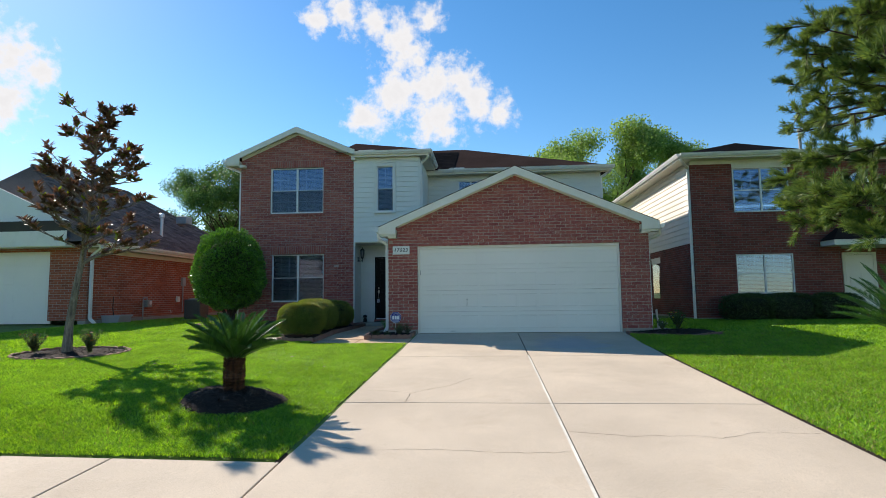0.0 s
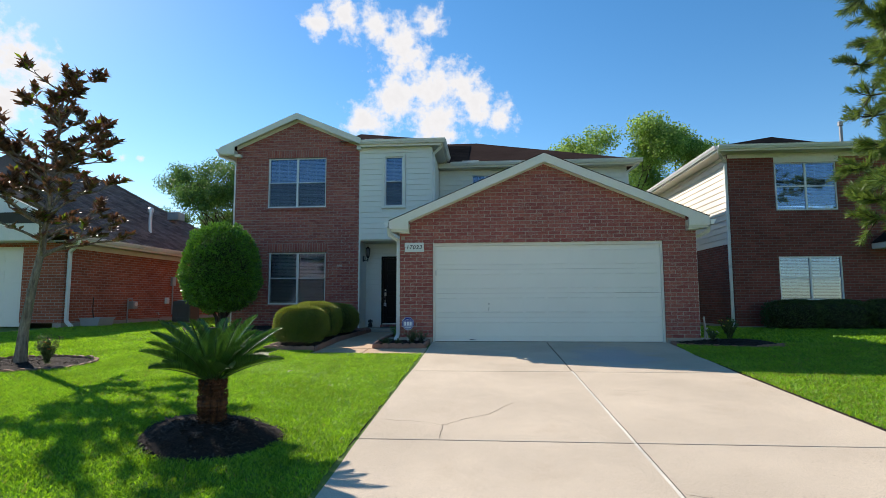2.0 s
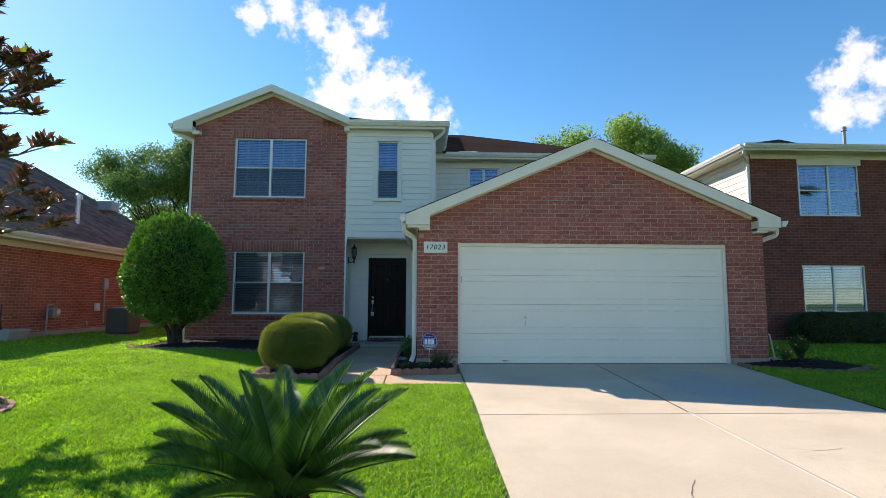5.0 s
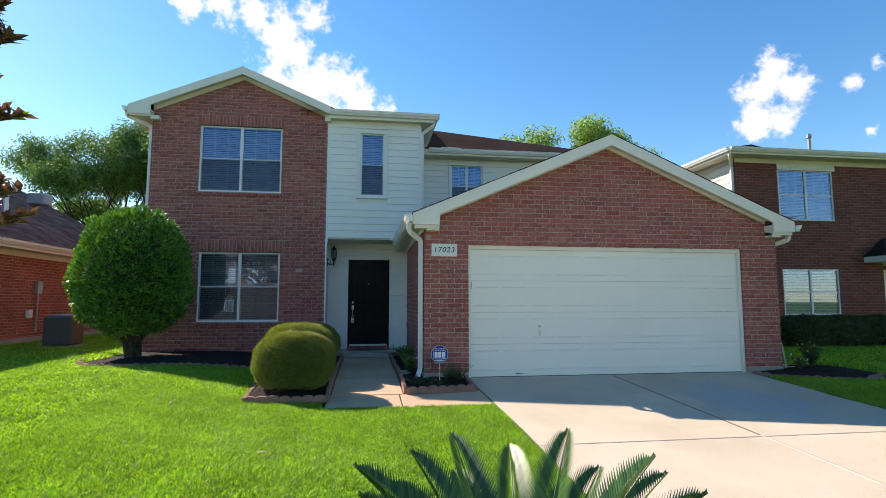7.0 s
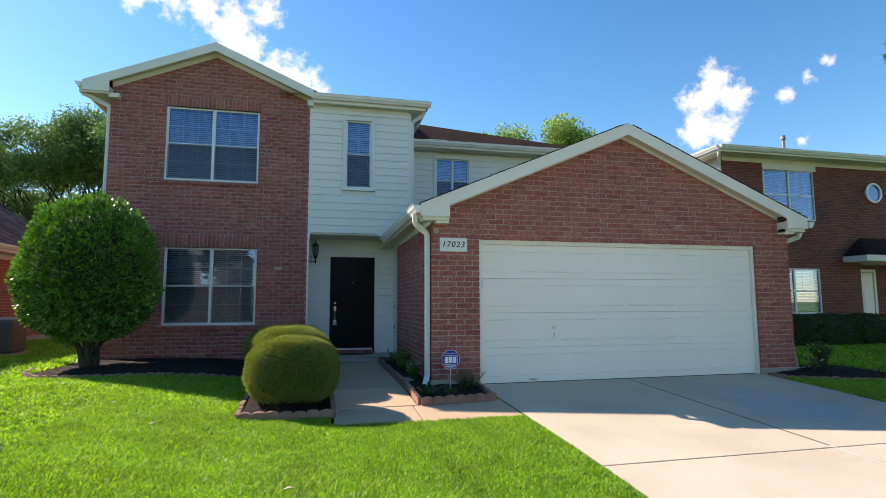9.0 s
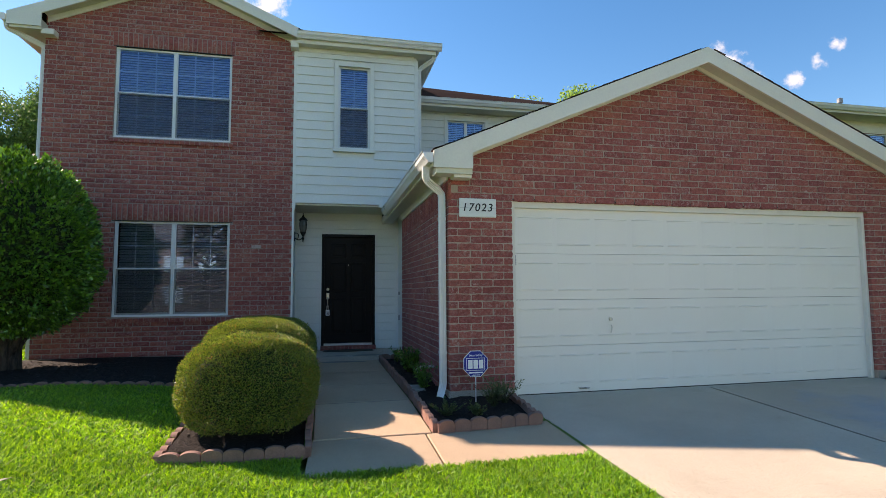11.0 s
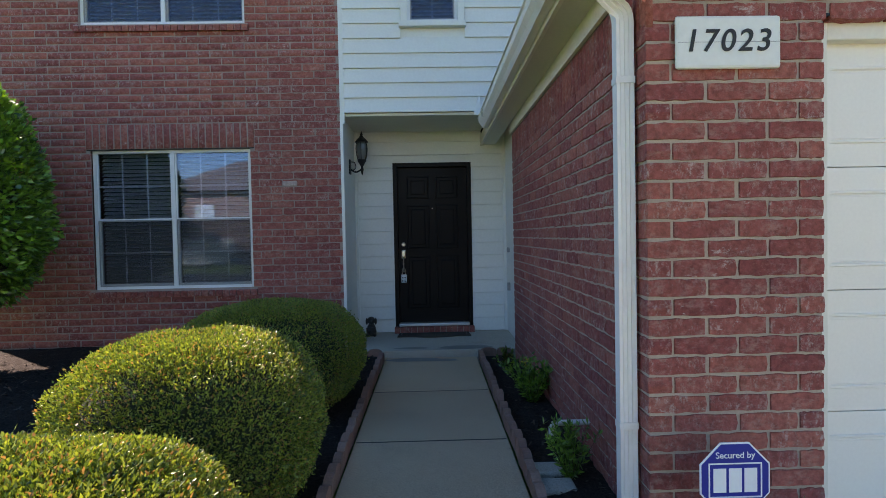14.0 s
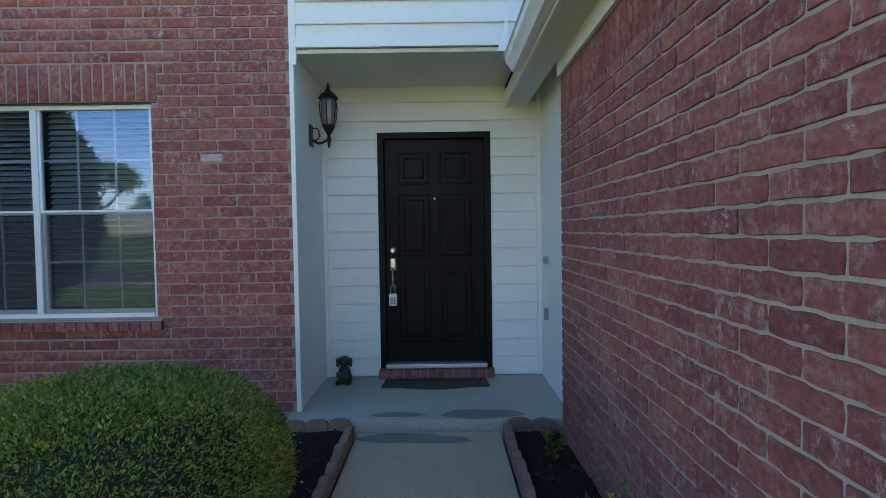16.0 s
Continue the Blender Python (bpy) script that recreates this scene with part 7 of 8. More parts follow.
# a few fallen pale leaves on the grass
rnd = random.Random(55)
for k, (x, y) in enumerate(((-5.72, 11.5), (-4.35, 9.6), (-3.4, 9.1), (-6.3, 12.4), (-2.6, 8.4), (-5.1, 8.0))):
    leaf_root = thing("fallen_leaf", (x, y, lawn_z(x, y) + 0.045), "curled pale dry leaf lying on the grass", "leaf", "fallen leaves")
    bm = bmesh.new()
    a = rnd.uniform(0, 6.28)
    c, s_ = math.cos(a), math.sin(a)
    z = lawn_z(x, y) + 0.045
    pts = [(0, 0, 0), (0.03, 0.018, 0.012), (0.065, 0.012, 0.004), (0.085, 0, 0.012), (0.06, -0.016, 0.016), (0.025, -0.016, 0.008)]
    top = [bm.verts.new((x + px * c - py * s_, y + px * s_ + py * c, z + pz + 0.002)) for px, py, pz in pts]
    low = [bm.verts.new((v.co.x, v.co.y, v.co.z - 0.002)) for v in top]
    bm.faces.new(top)
    bm.faces.new(low[::-1])
    for i in range(6):
        bm.faces.new((top[i], low[i], low[(i + 1) % 6], top[(i + 1) % 6]))
    part("blade", bm, LEAF_LITTER, leaf_root)

# ---- neighbouring houses ----
def plain_window(parent, x0, x1, z0, z1, y, double=True):
    """A sash window on a far wall: frame, panes, blinds."""
    w = 0.04
    root = part("window", boxes((x0, x0 + w, y - 0.02, y + 0.05, z0, z1), (x1 - w, x1, y - 0.02, y + 0.05, z0, z1), (x0 + w, x1 - w, y - 0.02, y + 0.05, z1 - w, z1), (x0 + w, x1 - w, y - 0.03, y + 0.05, z0, z0 + w)), VINYL, parent)
    mid, zm = (x0 + x1) / 2, (z0 + z1) / 2
    bars = [(x0 + w, x1 - w, y - 0.01, y + 0.03, zm - 0.02, zm + 0.02)]
    if double:
        bars += [(mid - 0.028, mid + 0.028, y - 0.015, y + 0.04, z0 + w, zm - 0.02), (mid - 0.028, mid + 0.028, y - 0.015, y + 0.04, zm + 0.02, z1 - w)]
    part("sash_bars", boxes(*bars), VINYL, root)
    p = part("pane", boxes((x0 + w, x1 - w, y + 0.012, y + 0.016, z0 + w, z1 - w)), GLASS, root)
    p.visible_shadow = False
    grid = bmesh.new()
    for k in range(1, 6):
        x = x0 + (x1 - x0) * k / 6
        box(grid, x - 0.008, x + 0.008, y + 0.02, y + 0.026, zm, z1 - w)
    part("grid_bars", grid, VINYL, root)
    bl = bmesh.new()
    z = z0 + 0.06
    while z < z1 - 0.04:
        prism(bl, [(y + 0.07, z - 0.015), (y + 0.105, z + 0.015), (y + 0.105, z + 0.018), (y + 0.07, z - 0.012)], "x", x0 + w, x1 - w)
        z += 0.045
    part("blind", bl, SLAT, root)
    return root


# right-hand neighbour: two storeys, brick front, siding on the side
RX, RY = 7.02, 18.55
before_house = set(scene.objects)
house_r = thing("neighbour_house", (12, 22, 0.5), "two-storey dark red brick house with dark hip roof", "house")
RW1, RW2 = (8.37, 10.20, 1.46, 2.78), (8.40, 10.21, 4.20, 5.70)
for wall_box in (
    (RX, RW1[0], RY, RY + 0.24, 0.3, 5.98), (RW1[1], 11.7, RY, RY + 0.24, 0.3, 5.98), (RW1[0], RW1[1], RY, RY + 0.24, 0.3, RW1[2]), (RW1[0], RW1[1], RY, RY + 0.24, RW1[3], RW2[2]),
    (RW1[0], RW1[1], RY, RY + 0.24, RW2[3], 5.98), (11.7, 20.0, RY, RY + 0.24, 3.0, 5.98), (11.7, 20.0, RY + 0.9, RY + 1.14, 0.3, 3.0), (11.46, 11.7, RY + 0.24, RY + 0.9, 0.3, 3.0),
):
    part("wall", boxes(wall_box), BRICK_RIGHT, house_r)
part("side_wall", boxes((RX, RX + 0.24, RY + 0.245, 29.0, 0.3, 3.22)), BRICK_RIGHT, house_r)
part("rear_wall", boxes((RX + 0.3, 20.0, 28.7, 28.95, 0.3, 5.9)), BRICK_RIGHT, house_r)
siding_r = part("side_siding", boxes((RX + 0.005, RX + 0.2, RY + 0.10, 28.6, 3.22, 5.98)), SIDING_WARM, house_r)
pm = plank_mesh(10.1, 0.19)
pm.materials.append(SIDING_WARM)
z = 3.2
while z < 5.95:
    ob = new("plank", pm)
    ob.parent = siding_r
    ob.matrix_basis = Matrix.LocRotScale(Vector((RX - 0.002, 28.7, z)) - origin_of(siding_r), Euler((0, 0, -math.pi / 2)), (1, 1, 1))
    z += 0.19
part("soldier_band", boxes((RX, 20.0, RY - 0.004, RY, 5.68, 5.86)), BRICK_RIGHT, house_r)
part("window_head", boxes((RW2[0] - 0.02, RW2[1] + 0.08, RY - 0.018, RY + 0.02, 5.69, 5.86), bevel=0.004), TRIM, house_r)
part("frieze", boxes((RX - 0.01, 20.0, RY - 0.02, RY, 5.86, 5.99)), TRIM, house_r)
part("soffit", boxes((RX - 0.45, 20.3, RY - 0.45, RY + 0.02, 5.99, 6.005), (RX - 0.45, RX + 0.02, RY + 0.02, 29.3, 5.99, 6.005)), SOFFIT, house_r)
part("fascia", boxes((RX - 0.46, 20.3, RY - 0.475, RY - 0.45, 5.98, 6.15), (RX - 0.475, RX - 0.45, RY - 0.475, 29.3, 5.98, 6.15)), TRIM, house_r)
part("foundation", boxes((RX - 0.01, 11.7, RY - 0.012, RY + 0.1, 0.3, 0.68), (RX - 0.012, RX + 0.1, RY - 0.0, 29.0, 0.3, 0.68)), FOUNDATION, house_r)
bm = bmesh.new()
v = [bm.verts.new(p) for p in ((RX - 0.48, RY - 0.48, 6.14), (20.4, RY - 0.48, 6.14), (20.4, 29.4, 6.14), (RX - 0.48, 29.4, 6.14), (9.77, 21.22, 7.30), (15.5, 23.9, 7.45))]
for f in ((0, 1, 5, 4), (1, 2, 5), (2, 3, 4, 5), (3, 0, 4)):
    bm.faces.new([v[i] for i in f])
part("roof", bm, ROOF, house_r)
part("vent_pipe", lathe(bmesh.new(), [(0.055, 7.0), (0.055, 7.75), (0.085, 7.76), (0.085, 7.90), (0.05, 7.92)], 12.4, 21.6, 12), METER, house_r)
plain_window(house_r, *RW1, RY + 0.03)
plain_window(house_r, *RW2, RY + 0.03)
rw = part("round_window", lathe(bmesh.new(), [(0.31, 0.0), (0.31, 0.06), (0.25, 0.06), (0.25, 0.0)], 0, 0, 28), VINYL, None)
rw.parent = house_r
rw.matrix_basis = Matrix.LocRotScale(Vector((12.38, RY - 0.02, 5.13)) - origin_of(house_r), Euler((math.pi / 2, 0, 0)), (1, 1, 1))
rp = part("round_pane", lathe(bmesh.new(), [(0.245, 0.0), (0.245, 0.01)], 0, 0, 28), GLASS, None)
rp.parent = house_r
rp.matrix_basis = Matrix.LocRotScale(Vector((12.38, RY - 0.03, 5.13)) - origin_of(house_r), Euler((math.pi / 2, 0, 0)), (1, 1, 1))
bm = bmesh.new()
v = [bm.verts.new(p) for p in ((11.05, RY - 0.75, 3.16), (15.6, RY - 0.75, 3.16), (15.6, RY, 3.72), (11.75, RY, 3.72), (11.05, RY, 3.16))]
bm.faces.new((v[0], v[1], v[2], v[3]))
bm.faces.new((v[0], v[3], v[4]))
part("porch_roof", bm, ROOF, house_r)
part("porch_beam", boxes((11.07, 15.6, RY - 0.73, RY - 0.68, 2.98, 3.15), (11.07, 11.12, RY - 0.68, RY, 2.98, 3.15), (11.12, 15.6, RY - 0.68, RY + 0.9, 2.975, 2.99)), TRIM, house_r)
dr = part("door", boxes((12.35, 13.25, RY + 0.86, RY + 0.9, 0.72, 2.74), bevel=0.006), DOOR_WHITE, house_r, "white panelled front door")
for pa, pb in ((0.12, 0.42), (0.48, 0.78)):
    for za, zb in ((0.9, 1.45), (1.55, 2.2)):
        part("panel", boxes((12.35 + pa, 12.35 + pb, RY + 0.848, RY + 0.862, za, zb), bevel=0.006), DOOR_WHITE, dr)
part("fanlight", lathe(bmesh.new(), [(0.24, 0.0), (0.24, 0.012)], 0, 0, 20), GLASS, dr).matrix_basis = Matrix.LocRotScale(Vector((12.8, RY + 0.85, 2.38)) - origin_of(dr), Euler((math.pi / 2, 0, 0)), (1, 0.6, 1))
part("door_frame", boxes((12.25, 12.35, RY + 0.84, RY + 0.9, 0.7, 2.84), (13.25, 13.35, RY + 0.84, RY + 0.9, 0.7, 2.84), (12.35, 13.25, RY + 0.84, RY + 0.9, 2.75, 2.84)), TRIM, house_r)
part("side_window", boxes((RX - 0.015, RX, 22.2, 23.1, 1.3, 2.7)), GLASS, house_r)
part("side_window_head", boxes((RX - 0.02, RX, 22.1, 23.2, 2.71, 2.95)), TRIM, house_r)
downspout(arc_pts([(RX - 0.42, RY - 0.40, 6.05), (RX - 0.42, RY - 0.38, 5.95), (RX - 0.05, RY + 0.06, 5.75), (RX - 0.05, RY + 0.06, 0.75), (RX - 0.08, RY - 0.04, 0.66)]), 0.08, 0.06, "cream downspout on the neighbouring house corner")
gutter("gutter", (RX - 0.48, RY - 0.478, 6.04), (20.2, RY - 0.478, 6.04), (0, -1, 0), "cream gutter along the neighbouring eave")
gutter("gutter", (RX - 0.478, RY - 0.48, 6.04), (RX - 0.478, 29.2, 6.04), (-1, 0, 0), "cream gutter along the neighbouring side eave")
for k, (hx_, hw) in enumerate(((8.35, 0.75), (9.65, 0.85), (11.0, 0.8))):
    shrub("foundation_hedge", (hx_, 17.95, 0.98), (hw, 0.48, 0.46), "dark green clipped hedge against the brick wall", HEDGE_LEAF, 7000, 0.05, 90 + k, group="hedges of the neighbouring house", square=3.5, rough=0.12)

# the neighbouring house with its gutters and hedges stands a little nearer and lower than it is drawn above
PIVOT, SHRINK = Vector((-1.78, 3.08, 1.66)), 0.968
for ob in set(scene.objects) - before_house:
    if ob.parent is None:
        ob.location = PIVOT + (ob.location - PIVOT) * SHRINK
        ob.scale = (SHRINK, SHRINK, SHRINK)

hose_reel = thing("hose_reel", (4.28, 13.75, 0.62), "beige plastic garden hose reel beside the garage", "hose reel")
w1 = part("reel_disc", lathe(bmesh.new(), [(0.20, -0.02), (0.21, 0.0), (0.20, 0.02), (0.06, 0.03)], 0, 0, 24), HOSE, hose_reel)
w1.matrix_basis = Matrix.LocRotScale(Vector((0, -0.12, 0.24)), Euler((math.pi / 2, 0, 0.2)), (1, 1, 1))
w2 = part("reel_disc", lathe(bmesh.new(), [(0.20, -0.02), (0.21, 0.0), (0.20, 0.02), (0.06, 0.03)], 0, 0, 24), HOSE, hose_reel)
w2.matrix_basis = Matrix.LocRotScale(Vector((0, 0.16, 0.24)), Euler((math.pi / 2, 0, 0.2)), (1, 1, 1))
h = part("hose_coil", lathe(bmesh.new(), [(0.10, -0.12), (0.15, -0.10), (0.16, 0.0), (0.15, 0.10), (0.10, 0.12)], 0, 0, 24), surface("green_hose", (0.05, 0.12, 0.05), 0.5), hose_reel)
h.matrix_basis = Matrix.LocRotScale(Vector((0, 0.02, 0.24)), Euler((math.pi / 2, 0, 0.2)), (1, 1, 1))
part("stand", boxes((4.12, 4.44, 13.58, 13.62, 0.60, 0.66), (4.12, 4.44, 13.88, 13.92, 0.60, 0.66), bevel=0.01), HOSE, hose_reel)
part("handle", tube(bmesh.new(), arc_pts([(4.16, 13.6, 0.66), (4.10, 13.62, 1.10), (4.20, 13.85, 1.12), (4.22, 13.9, 0.66)]), 0.016, 8), HOSE, hose_reel)

# left-hand neighbour: one storey, orange-red brick, garage to the front
LX = -12.3
house_l = thing("neighbour_house", (-16, 20, 0.7), "one-storey orange-red brick house with grey-brown shingles", "house")
part("side_wall", boxes((LX - 0.24, LX, 15.6, 27.0, 0.9, 3.14)), BRICK_LEFT, house_l)
part("foundation", boxes((LX - 0.24, LX + 0.015, 15.585, 27.0, 0.4, 0.90)), FOUNDATION, house_l)
part("front_wall", boxes((-13.55, LX - 0.245, 15.6, 15.84, 0.9, 3.14), (-20.0, -18.45, 15.6, 15.84, 0.9, 3.14), (-18.45, -13.55, 15.6, 15.84, 3.05, 3.14)), BRICK_LEFT, house_l)
part("rear_wall", boxes((-20.0, LX - 0.245, 26.76, 27.0, 0.5, 3.14), (-20.0, -19.76, 15.85, 26.76, 0.5, 3.14)), BRICK_LEFT, house_l)
gd = part("garage_door", boxes((-18.45, -13.55, 15.72, 15.77, 0.80, 3.05)), DOOR_WHITE, house_l, "white sectional garage door")
for k in range(4):
    for c in range(8):
        part("panel", boxes((-18.35 + c * 0.61, -17.85 + c * 0.61, 15.712, 15.722, 0.92 + k * 0.56, 1.25 + k * 0.56), bevel=0.004), DOOR_WHITE, gd)
part("soffit", boxes((LX - 0.02, LX + 0.45, 15.2, 27.4, 3.14, 3.155)), SOFFIT, house_l)
part("fascia", boxes((LX + 0.45, LX + 0.475, 15.2, 27.4, 3.13, 3.31)), TRIM, house_l)
part("frieze", boxes((LX, LX + 0.02, 15.6, 27.0, 3.0, 3.138)), TRIM, house_l)
bm = bmesh.new()
RLX, RLZ = -15.8, 6.22
EVX = LX + 0.50
v = [bm.verts.new(p) for p in ((EVX, 15.15, 3.30), (RLX, 17.2, RLZ), (RLX, 22.2, RLZ), (EVX, 27.4, 3.30), (-19.4, 15.15, 3.30), (-19.4, 27.4, 3.30))]
for f in ((0, 3, 2, 1), (1, 2, 5, 4), (0, 1, 4), (3, 5, 2)):
    bm.faces.new([v[i] for i in f])
part("roof", bm, ROOF_LEFT, house_l)
rise = (Vector((RLX, 17.2, RLZ)) - Vector((EVX, 17.2, 3.30)))
V, F = [], []
rng = np.random.default_rng(77)
slope_l = rise.length
along_n, steps_n = 12.25, int(slope_l / 0.16)
for k in range(steps_n):
    f0 = k / steps_n
    ya, yb = 15.15 + 2.05 * f0, 27.4 - 5.2 * f0
    y = ya - rng.uniform(0, 0.3)
    base_p = Vector((EVX, 0, 3.30)) + rise * f0
    nxt = Vector((EVX, 0, 3.30)) + rise * ((k + 1) / steps_n)
    while y < yb:
        a, b = max(y, ya), min(y + 0.325, yb)
        if b - a > 0.03:
            i = len(V)
            hh = 0.02 + rng.uniform(0, 0.008)
            V += [(base_p.x + 0.02, a, base_p.z), (base_p.x + 0.02, b, base_p.z), (base_p.x + 0.02, b, base_p.z + hh), (base_p.x + 0.02, a, base_p.z + hh), (nxt.x, b, nxt.z + 0.008), (nxt.x, a, nxt.z + 0.008)]
            F += [(i, i + 1, i + 2, i + 3), (i + 3, i + 2, i + 4, i + 5)]
        y += 0.33
raw("shingles", V, F, ROOF_LEFT, house_l, kind="stuff")
part("ridge_cap", tube(bmesh.new(), [(RLX, 17.2, RLZ + 0.02), (RLX, 22.2, RLZ + 0.02), (EVX, 27.4, 3.32)], 0.07, 6), ROOF_LEFT, house_l)
bm = bmesh.new()
prism(bm, [(-19.2, 3.95), (-12.75, 3.95), (-16.0, 5.45)], "y", 15.3, 15.34)
part("gable", bm, SIDING, house_l)
# the fascia's shade is put into its colour: near-black instead of cream
part("gable_fascia", boxes((-19.3, -12.6, 15.05, 15.09, 3.62, 3.93)), FELT, house_l, "fascia over the garage, coloured dark for its shade")
part("gable_soffit", boxes((-19.3, -12.6, 15.09, 15.6, 3.14, 3.2), (-19.3, -12.6, 15.05, 15.09, 3.16, 3.62)), TRIM, house_l)
for py, pz in ((21.0, 0.0),):
    root = part("vent_pipe", lathe(bmesh.new(), [(0.06, 3.72), (0.06, 4.72), (0.10, 4.73), (0.10, 4.86), (0.05, 4.9)], -12.75, 20.0, 12), ALU, house_l, "tall metal vent pipe on the roof")
part("vent_pipe", lathe(bmesh.new(), [(0.08, 6.1), (0.08, 6.45), (0.12, 6.46), (0.12, 6.56), (0.05, 6.58)], RLX + 0.2, 18.8, 12), METER, house_l)
part("roof_vent", boxes((-14.0, -13.5, 23.0, 23.5, 4.9, 5.25), bevel=0.03), METER, house_l)
gutter("gutter", (LX + 0.478, 15.15, 3.20), (LX + 0.478, 27.4, 3.20), (1, 0, 0), "cream gutter along the brick side wall")
downspout(arc_pts([(LX + 0.5, 15.5, 3.22), (LX + 0.5, 15.5, 3.1), (LX + 0.05, 15.72, 2.9), (LX + 0.05, 15.72, 0.95), (LX + 0.22, 15.72, 0.80)]), 0.085, 0.07, "white downspout on the brick corner", math.pi / 2)

planter = thing("planter", (-11.95, 16.5, 0.75), "grey trough planter with a dead stem", "planter")
bm = bmesh.new()
prism(bm, [(-12.22, 0.74), (-11.72, 0.74), (-11.66, 1.0), (-12.28, 1.0)], "y", 16.25, 16.85)
part("trough", bm, PLANTER, planter)
part("rim", boxes((-12.27, -11.64, 16.22, 16.27, 0.98, 1.03), (-12.27, -11.64, 16.83, 16.88, 0.98, 1.03), (-11.70, -11.64, 16.27, 16.83, 0.98, 1.03)), PLANTER, planter)
part("stem", tube(bmesh.new(), [(-12.0, 16.45, 0.98), (-12.03, 16.43, 1.25), (-12.0, 16.40, 1.62)], [0.02, 0.015, 0.012], 7), BARK_DARK, planter)
meter = thing("gas_meter", (LX + 0.15, 18.4, 0.8), "grey gas meter with pipes on the brick wall", "gas meter")
part("body", boxes((LX + 0.06, LX + 0.26, 18.25, 18.5, 1.25, 1.50), bevel=0.03), METER, meter)
part("dial", tube(bmesh.new(), [(LX + 0.25, 18.38, 1.40), (LX + 0.28, 18.38, 1.40)], 0.07, 14), ALU, meter)
part("riser", tube(bmesh.new(), arc_pts([(LX + 0.14, 18.15, 0.75), (LX + 0.14, 18.15, 1.58), (LX + 0.14, 18.37, 1.58), (LX + 0.14, 18.37, 1.48)]), 0.022, 8), METER, meter)
part("outlet", tube(bmesh.new(), arc_pts([(LX + 0.14, 18.47, 1.45), (LX + 0.14, 18.62, 1.45), (LX - 0.01, 18.62, 1.45)]), 0.022, 8), METER, meter)
box_r = thing("service_box", (LX, 20.8, 2.0), "grey electric service box with conduit", "electric box")
part("box", boxes((LX + 0.002, LX + 0.09, 20.68, 20.9, 2.05, 2.38), bevel=0.01), METER, box_r)
part("conduit", tube(bmesh.new(), [(LX + 0.04, 20.79, 2.06), (LX + 0.04, 20.79, 1.0)], 0.022, 8), METER, box_r)
part("lower_box", boxes((LX + 0.002, LX + 0.10, 20.35, 20.52, 1.40, 1.62), bevel=0.02), SIGN_WHITE, box_r)
spigot = thing("spigot", (LX, 19.9, 1.05), "small brass hose spigot on the wall", "spigot")
part("tap", tube(bmesh.new(), arc_pts([(LX - 0.01, 19.9, 1.08), (LX + 0.09, 19.9, 1.08), (LX + 0.11, 19.9, 1.0)]), 0.018, 8), NICKEL, spigot)
ac = thing("air_conditioner", (-10.56, 18.95, 0.76), "dark grey outdoor air conditioning unit", "air conditioner")
part("body", boxes((-10.87, -10.25, 18.5, 19.12, 0.82, 1.50), bevel=0.04), AC_METAL, ac)
part("top_grille", lathe(bmesh.new(), [(0.27, 1.50), (0.27, 1.53), (0.10, 1.54), (0.10, 1.50)], -10.56, 18.81, 20), METER, ac)
part("pad", boxes((-10.95, -10.17, 18.42, 19.2, 0.70, 0.80), bevel=0.01), FOUNDATION, ac)
lou = bmesh.new()
for k in range(13):
    box(lou, -10.82, -10.30, 18.488, 18.502, 0.90 + k * 0.044, 0.915 + k * 0.044)
    box(lou, -10.252, -10.24, 18.55, 19.07, 0.90 + k * 0.044, 0.915 + k * 0.044)
part("louvres", lou, AC_METAL, ac)

# house across the street, seen mirrored in the windows
house_o = thing("neighbour_house", (-19, -24, 0.0), "two-storey brick house across the street", "house")
part("wall", boxes((-27, -11, -32, -24.0, -0.3, 6.2)), far_brick("rose_brickwork", (0.45, 0.25, 0.20), (0.45, 0.40, 0.35)), house_o)
bm = bmesh.new()
v = [bm.verts.new(p) for p in ((-27.5, -23.5, 6.2), (-10.5, -23.5, 6.2), (-10.5, -32.5, 6.2), (-27.5, -32.5, 6.2), (-21.5, -28, 9.4), (-16.5, -28, 9.4))]
for f in ((0, 1, 5, 4), (1, 2, 5), (2, 3, 4, 5), (3, 0, 4)):
    bm.faces.new([v[i] for i in f])
part("roof", bm, ROOF_LEFT, house_o)
part("garage_door", boxes((-25.5, -20.6, -23.99, -23.95, -0.2, 2.1)), DOOR_WHITE, house_o)
for a, b, c, d in ((-17.5, -15.8, 0.8, 2.3), (-17.5, -15.8, 3.6, 5.0), (-24.0, -22.3, 3.6, 5.0), (-14.6, -13.2, 3.6, 5.0)):
    part("window", boxes((a, b, -23.99, -23.94, c, d), bevel=0.02), VINYL, house_o)
leafy_tree((-30.5, -19.0, -0.2), 8.5, 4.0, "street tree across the road", OAK_LEAF, 48, 9000, 0.25)

# ---- bricks of the near walls ----
rnd_b = random.Random(17)
# bricks of the pier between walkway and garage door, and the courses over the door
front_rows = lay(GX0, GX1, GZ0, 4.6, [(OPEN_L, OPEN_R, 0.0, OPEN_T - 0.01)], lambda u: garage_line(u) + 0.10, 0.0, ((0.0, 0.109), (0.0, 0.0)))
near = [r for r in front_rows if r[0] < OPEN_L + 0.1 and r[2] < 3.3]
rest = [r for r in front_rows if r not in set(near)]
brick_parts(wall_garage, near, lambda u, z: (u, GARAGE_Y, z), 0.0, rnd_b)
wall_gable = thing("wall_garage_gable", (0.7, GARAGE_Y, 2.8), "red brick gable over the garage door", "wall", kind="structure")
brick_parts(wall_gable, rest, lambda u, z: (u, GARAGE_Y, z), 0.0, rnd_b)


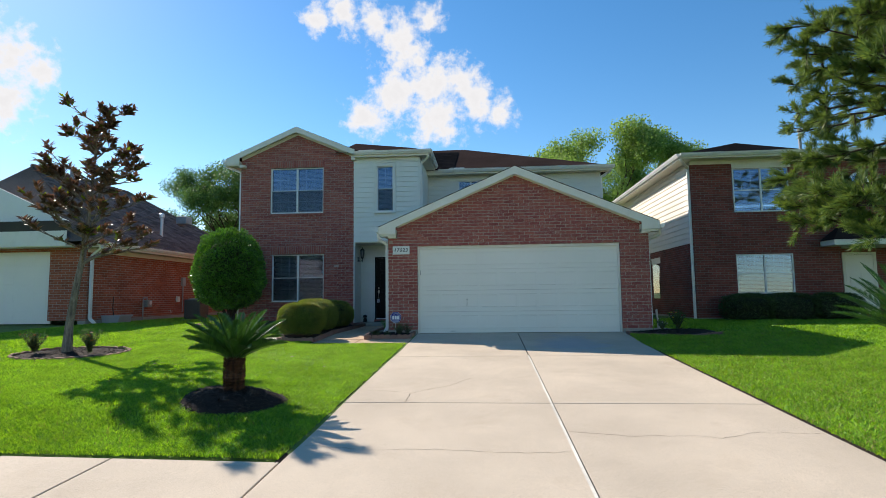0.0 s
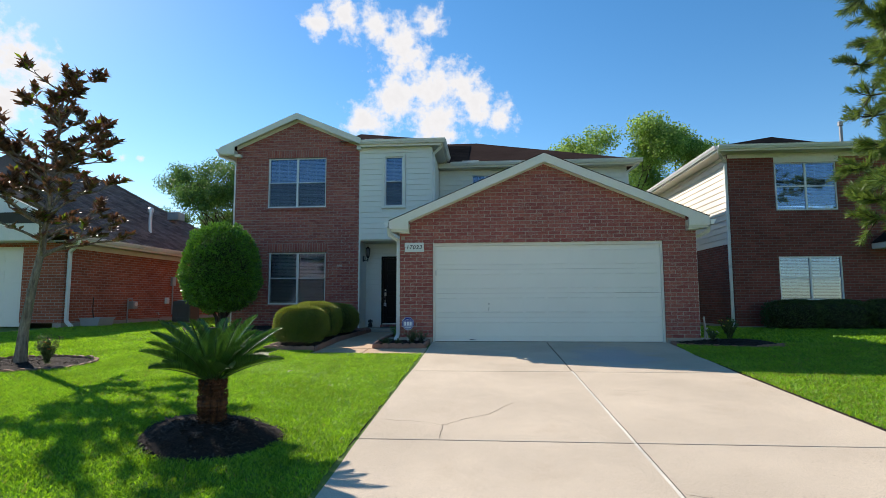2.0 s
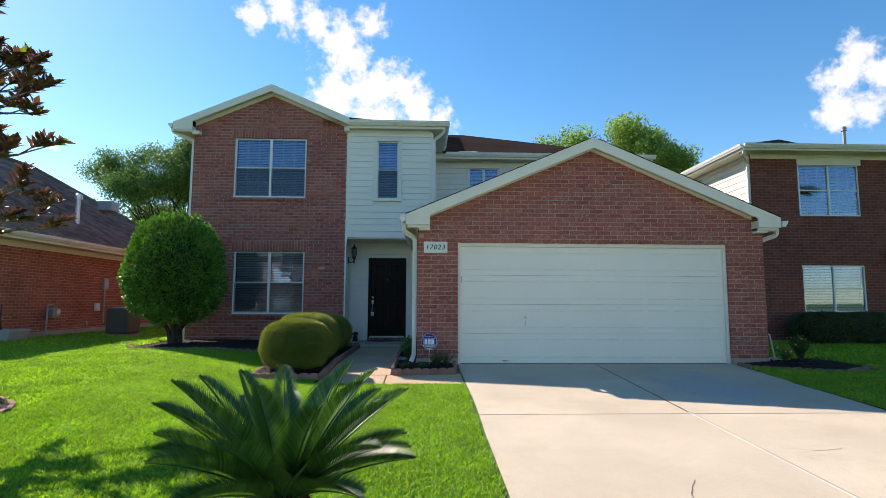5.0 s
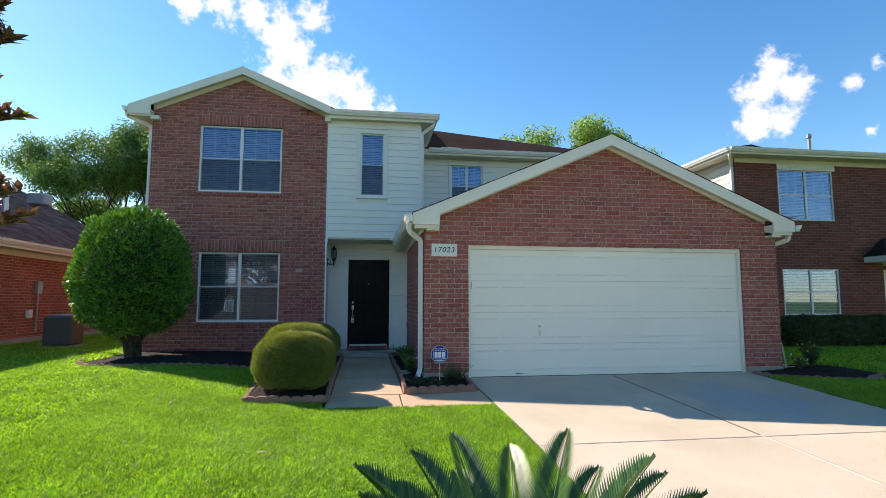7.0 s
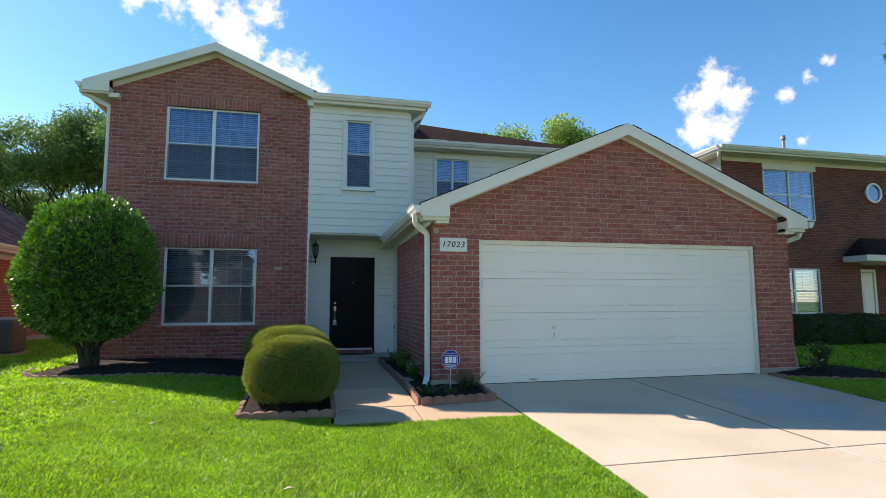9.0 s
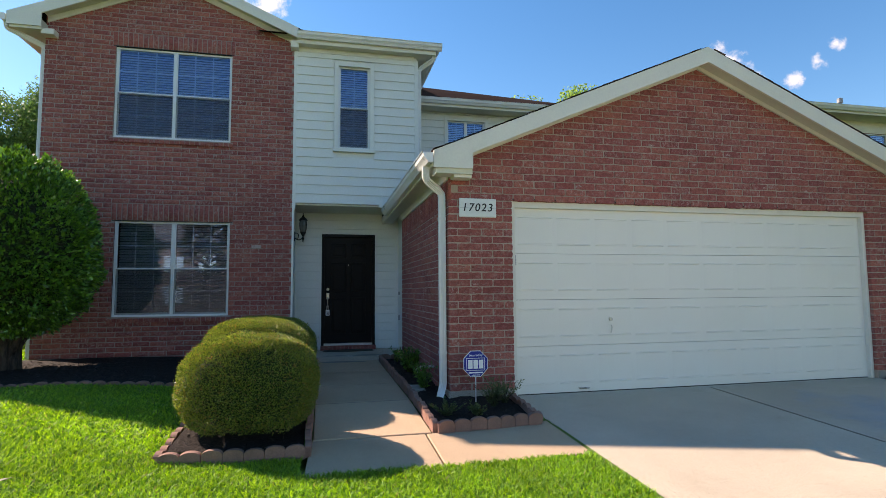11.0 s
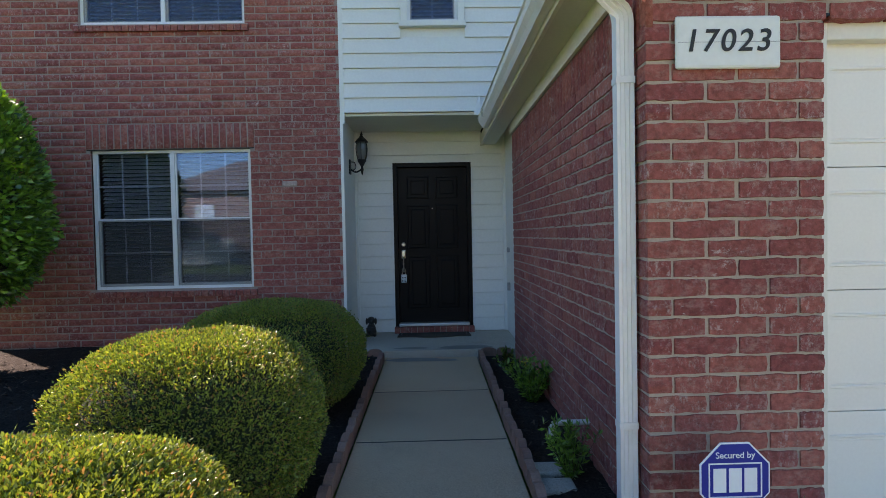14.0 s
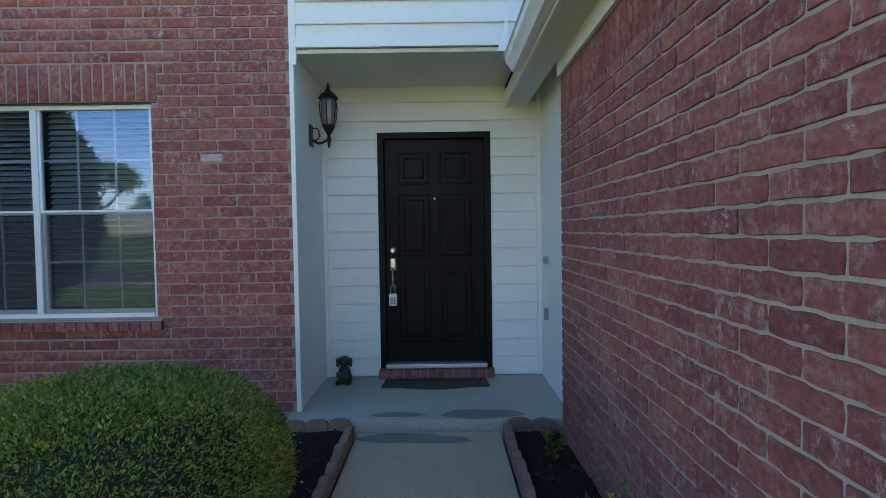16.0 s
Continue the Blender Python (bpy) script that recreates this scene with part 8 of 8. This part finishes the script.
def soldier(parent, u0, u1, z0, z1, y, seed, name="soldier_course", pitch=0.0775):
    """Bricks on end over an opening."""
    n = round((u1 - u0) / pitch)
    rows = [(u0 + (u1 - u0) * k / n + 0.0055, u0 + (u1 - u0) * (k + 1) / n - 0.0055, z0, z1) for k in range(n)]
    return brick_rest(parent, rows, ((0, y, 0), (1, 0, 0), (0, -1, 0)), name=name, seed=seed)


part("lintel", boxes((OPEN_L - 0.05, OPEN_R + 0.05, GARAGE_Y + 0.004, GARAGE_Y + 0.1, OPEN_T - 0.006, OPEN_T + 0.004)), BLACK_IRON, wall_garage)

side_rows = lay(-16.98, -GARAGE_Y, GZ0 - 2 * COURSE, 3.0 - 0.25, (), None, 0.09, ((0.0, 0.0), (0.109, 0.0)))


def side_bricks(rows):
    """Bricks that look along -x."""
    o = origin_of(wall_garage_side)
    for ua, ub, za, zb in rows:
        ob = new("brick", rnd_b.choice(BRICK_SHAPES))
        ob.parent = wall_garage_side
        ob.matrix_basis = Matrix.LocRotScale(Vector((GX0, -ua, za)) - o, Euler((0, rnd_b.uniform(-0.003, 0.003), -math.pi / 2)), (ub - ua, 1, 1))


side_bricks(sorted(side_rows, key=lambda r: -r[1]))
n_s = round((16.98 - GARAGE_Y) / 0.0775)
brick_rest(wall_garage_side, [(-16.98 + k * 0.0775 + 0.005, -16.98 + (k + 1) * 0.0775 - 0.005, 2.755, 2.985) for k in range(n_s)], ((GX0, 0, 0), (0, -1, 0), (-1, 0, 0)), name="soldier_course", seed=8)

# house front
holes_h = [(W1[0] - 0.0, W1[1] + 0.0, W1[2] - 0.085, W1[3]), (W1[0] - 0.04, W1[1] + 0.04, W1[2] - 0.085, W1[2] - 0.002), (W1[0] - 0.05, W1[1] + 0.05, W1[3], W1[3] + 0.30), (W2[0], W2[1], W2[2] - 0.06, W2[3]), (W2[0] - 0.05, W2[1] + 0.05, W2[3], W2[3] + 0.26)]
house_rows = lay(HX0, HX1, 0.83 - 2 * COURSE, 7.0, holes_h, lambda u: house_line(u) + 0.12, 0.05)
near_h = [r for r in house_rows if r[0] > W1[1] - 0.02 and r[2] < 3.95][:300]
near_hs = set(near_h)
brick_parts(wall_front, near_h, lambda u, z: (u, FRONT_Y, z), 0.0, rnd_b)
brick_rest(wall_front, [r for r in house_rows if r not in near_hs], ((0, FRONT_Y, 0), (1, 0, 0), (0, -1, 0)), seed=9)
def course_over(z):
    """The underside of the first whole course above a height."""
    z_first = 0.83 - 2 * COURSE
    return z_first + math.ceil((z - 0.02 - z_first) / COURSE) * COURSE - JOINT


# one brick almost white with lime
PALE_BRICK = surface("lime_crusted_brick", (0.47, 0.36, 0.325), 0.9, fine=60, coarse=12, vary=0.3, bump=0.6)
part("brick", boxes((-5.03, -4.87, FRONT_Y - 0.003, FRONT_Y + 0.05, 2.515, 2.572), bevel=0.006), PALE_BRICK, wall_front, "pale lime-crusted brick")
soldier(wall_front, W1[0] - 0.05, W1[1] + 0.05, W1[3] + 0.012, course_over(W1[3] + 0.30), FRONT_Y, 11)
soldier(wall_front, W2[0] - 0.05, W2[1] + 0.05, W2[3] + 0.012, course_over(W2[3] + 0.26), FRONT_Y, 12)
for W in (W1, W2):
    part("lintel", boxes((W[0] - 0.04, W[1] + 0.04, FRONT_Y + 0.004, FRONT_Y + 0.1, W[3] + 0.0, W[3] + 0.01)), BLACK_IRON, wall_front)
    sill = part("sill", boxes((W[0] - 0.045, W[1] + 0.045, FRONT_Y - 0.018, FRONT_Y + 0.07, W[2] - 0.08, W[2] - 0.012)), MORTAR_ROSY, wall_front)
    n = round((W[1] - W[0] + 0.1) / 0.078)
    for k in range(n):
        a = W[0] - 0.05 + (W[1] - W[0] + 0.1) * k / n
        bm = bmesh.new()
        prism(bm, [(FRONT_Y - 0.035, W[2] - 0.088), (FRONT_Y + 0.06, W[2] - 0.082), (FRONT_Y + 0.06, W[2] - 0.002), (FRONT_Y - 0.032, W[2] - 0.026), (FRONT_Y - 0.038, W[2] - 0.034)], "x", a + 0.005, a + (W[1] - W[0] + 0.1) / n - 0.005)
        part("brick", bm, BRICK, sill)
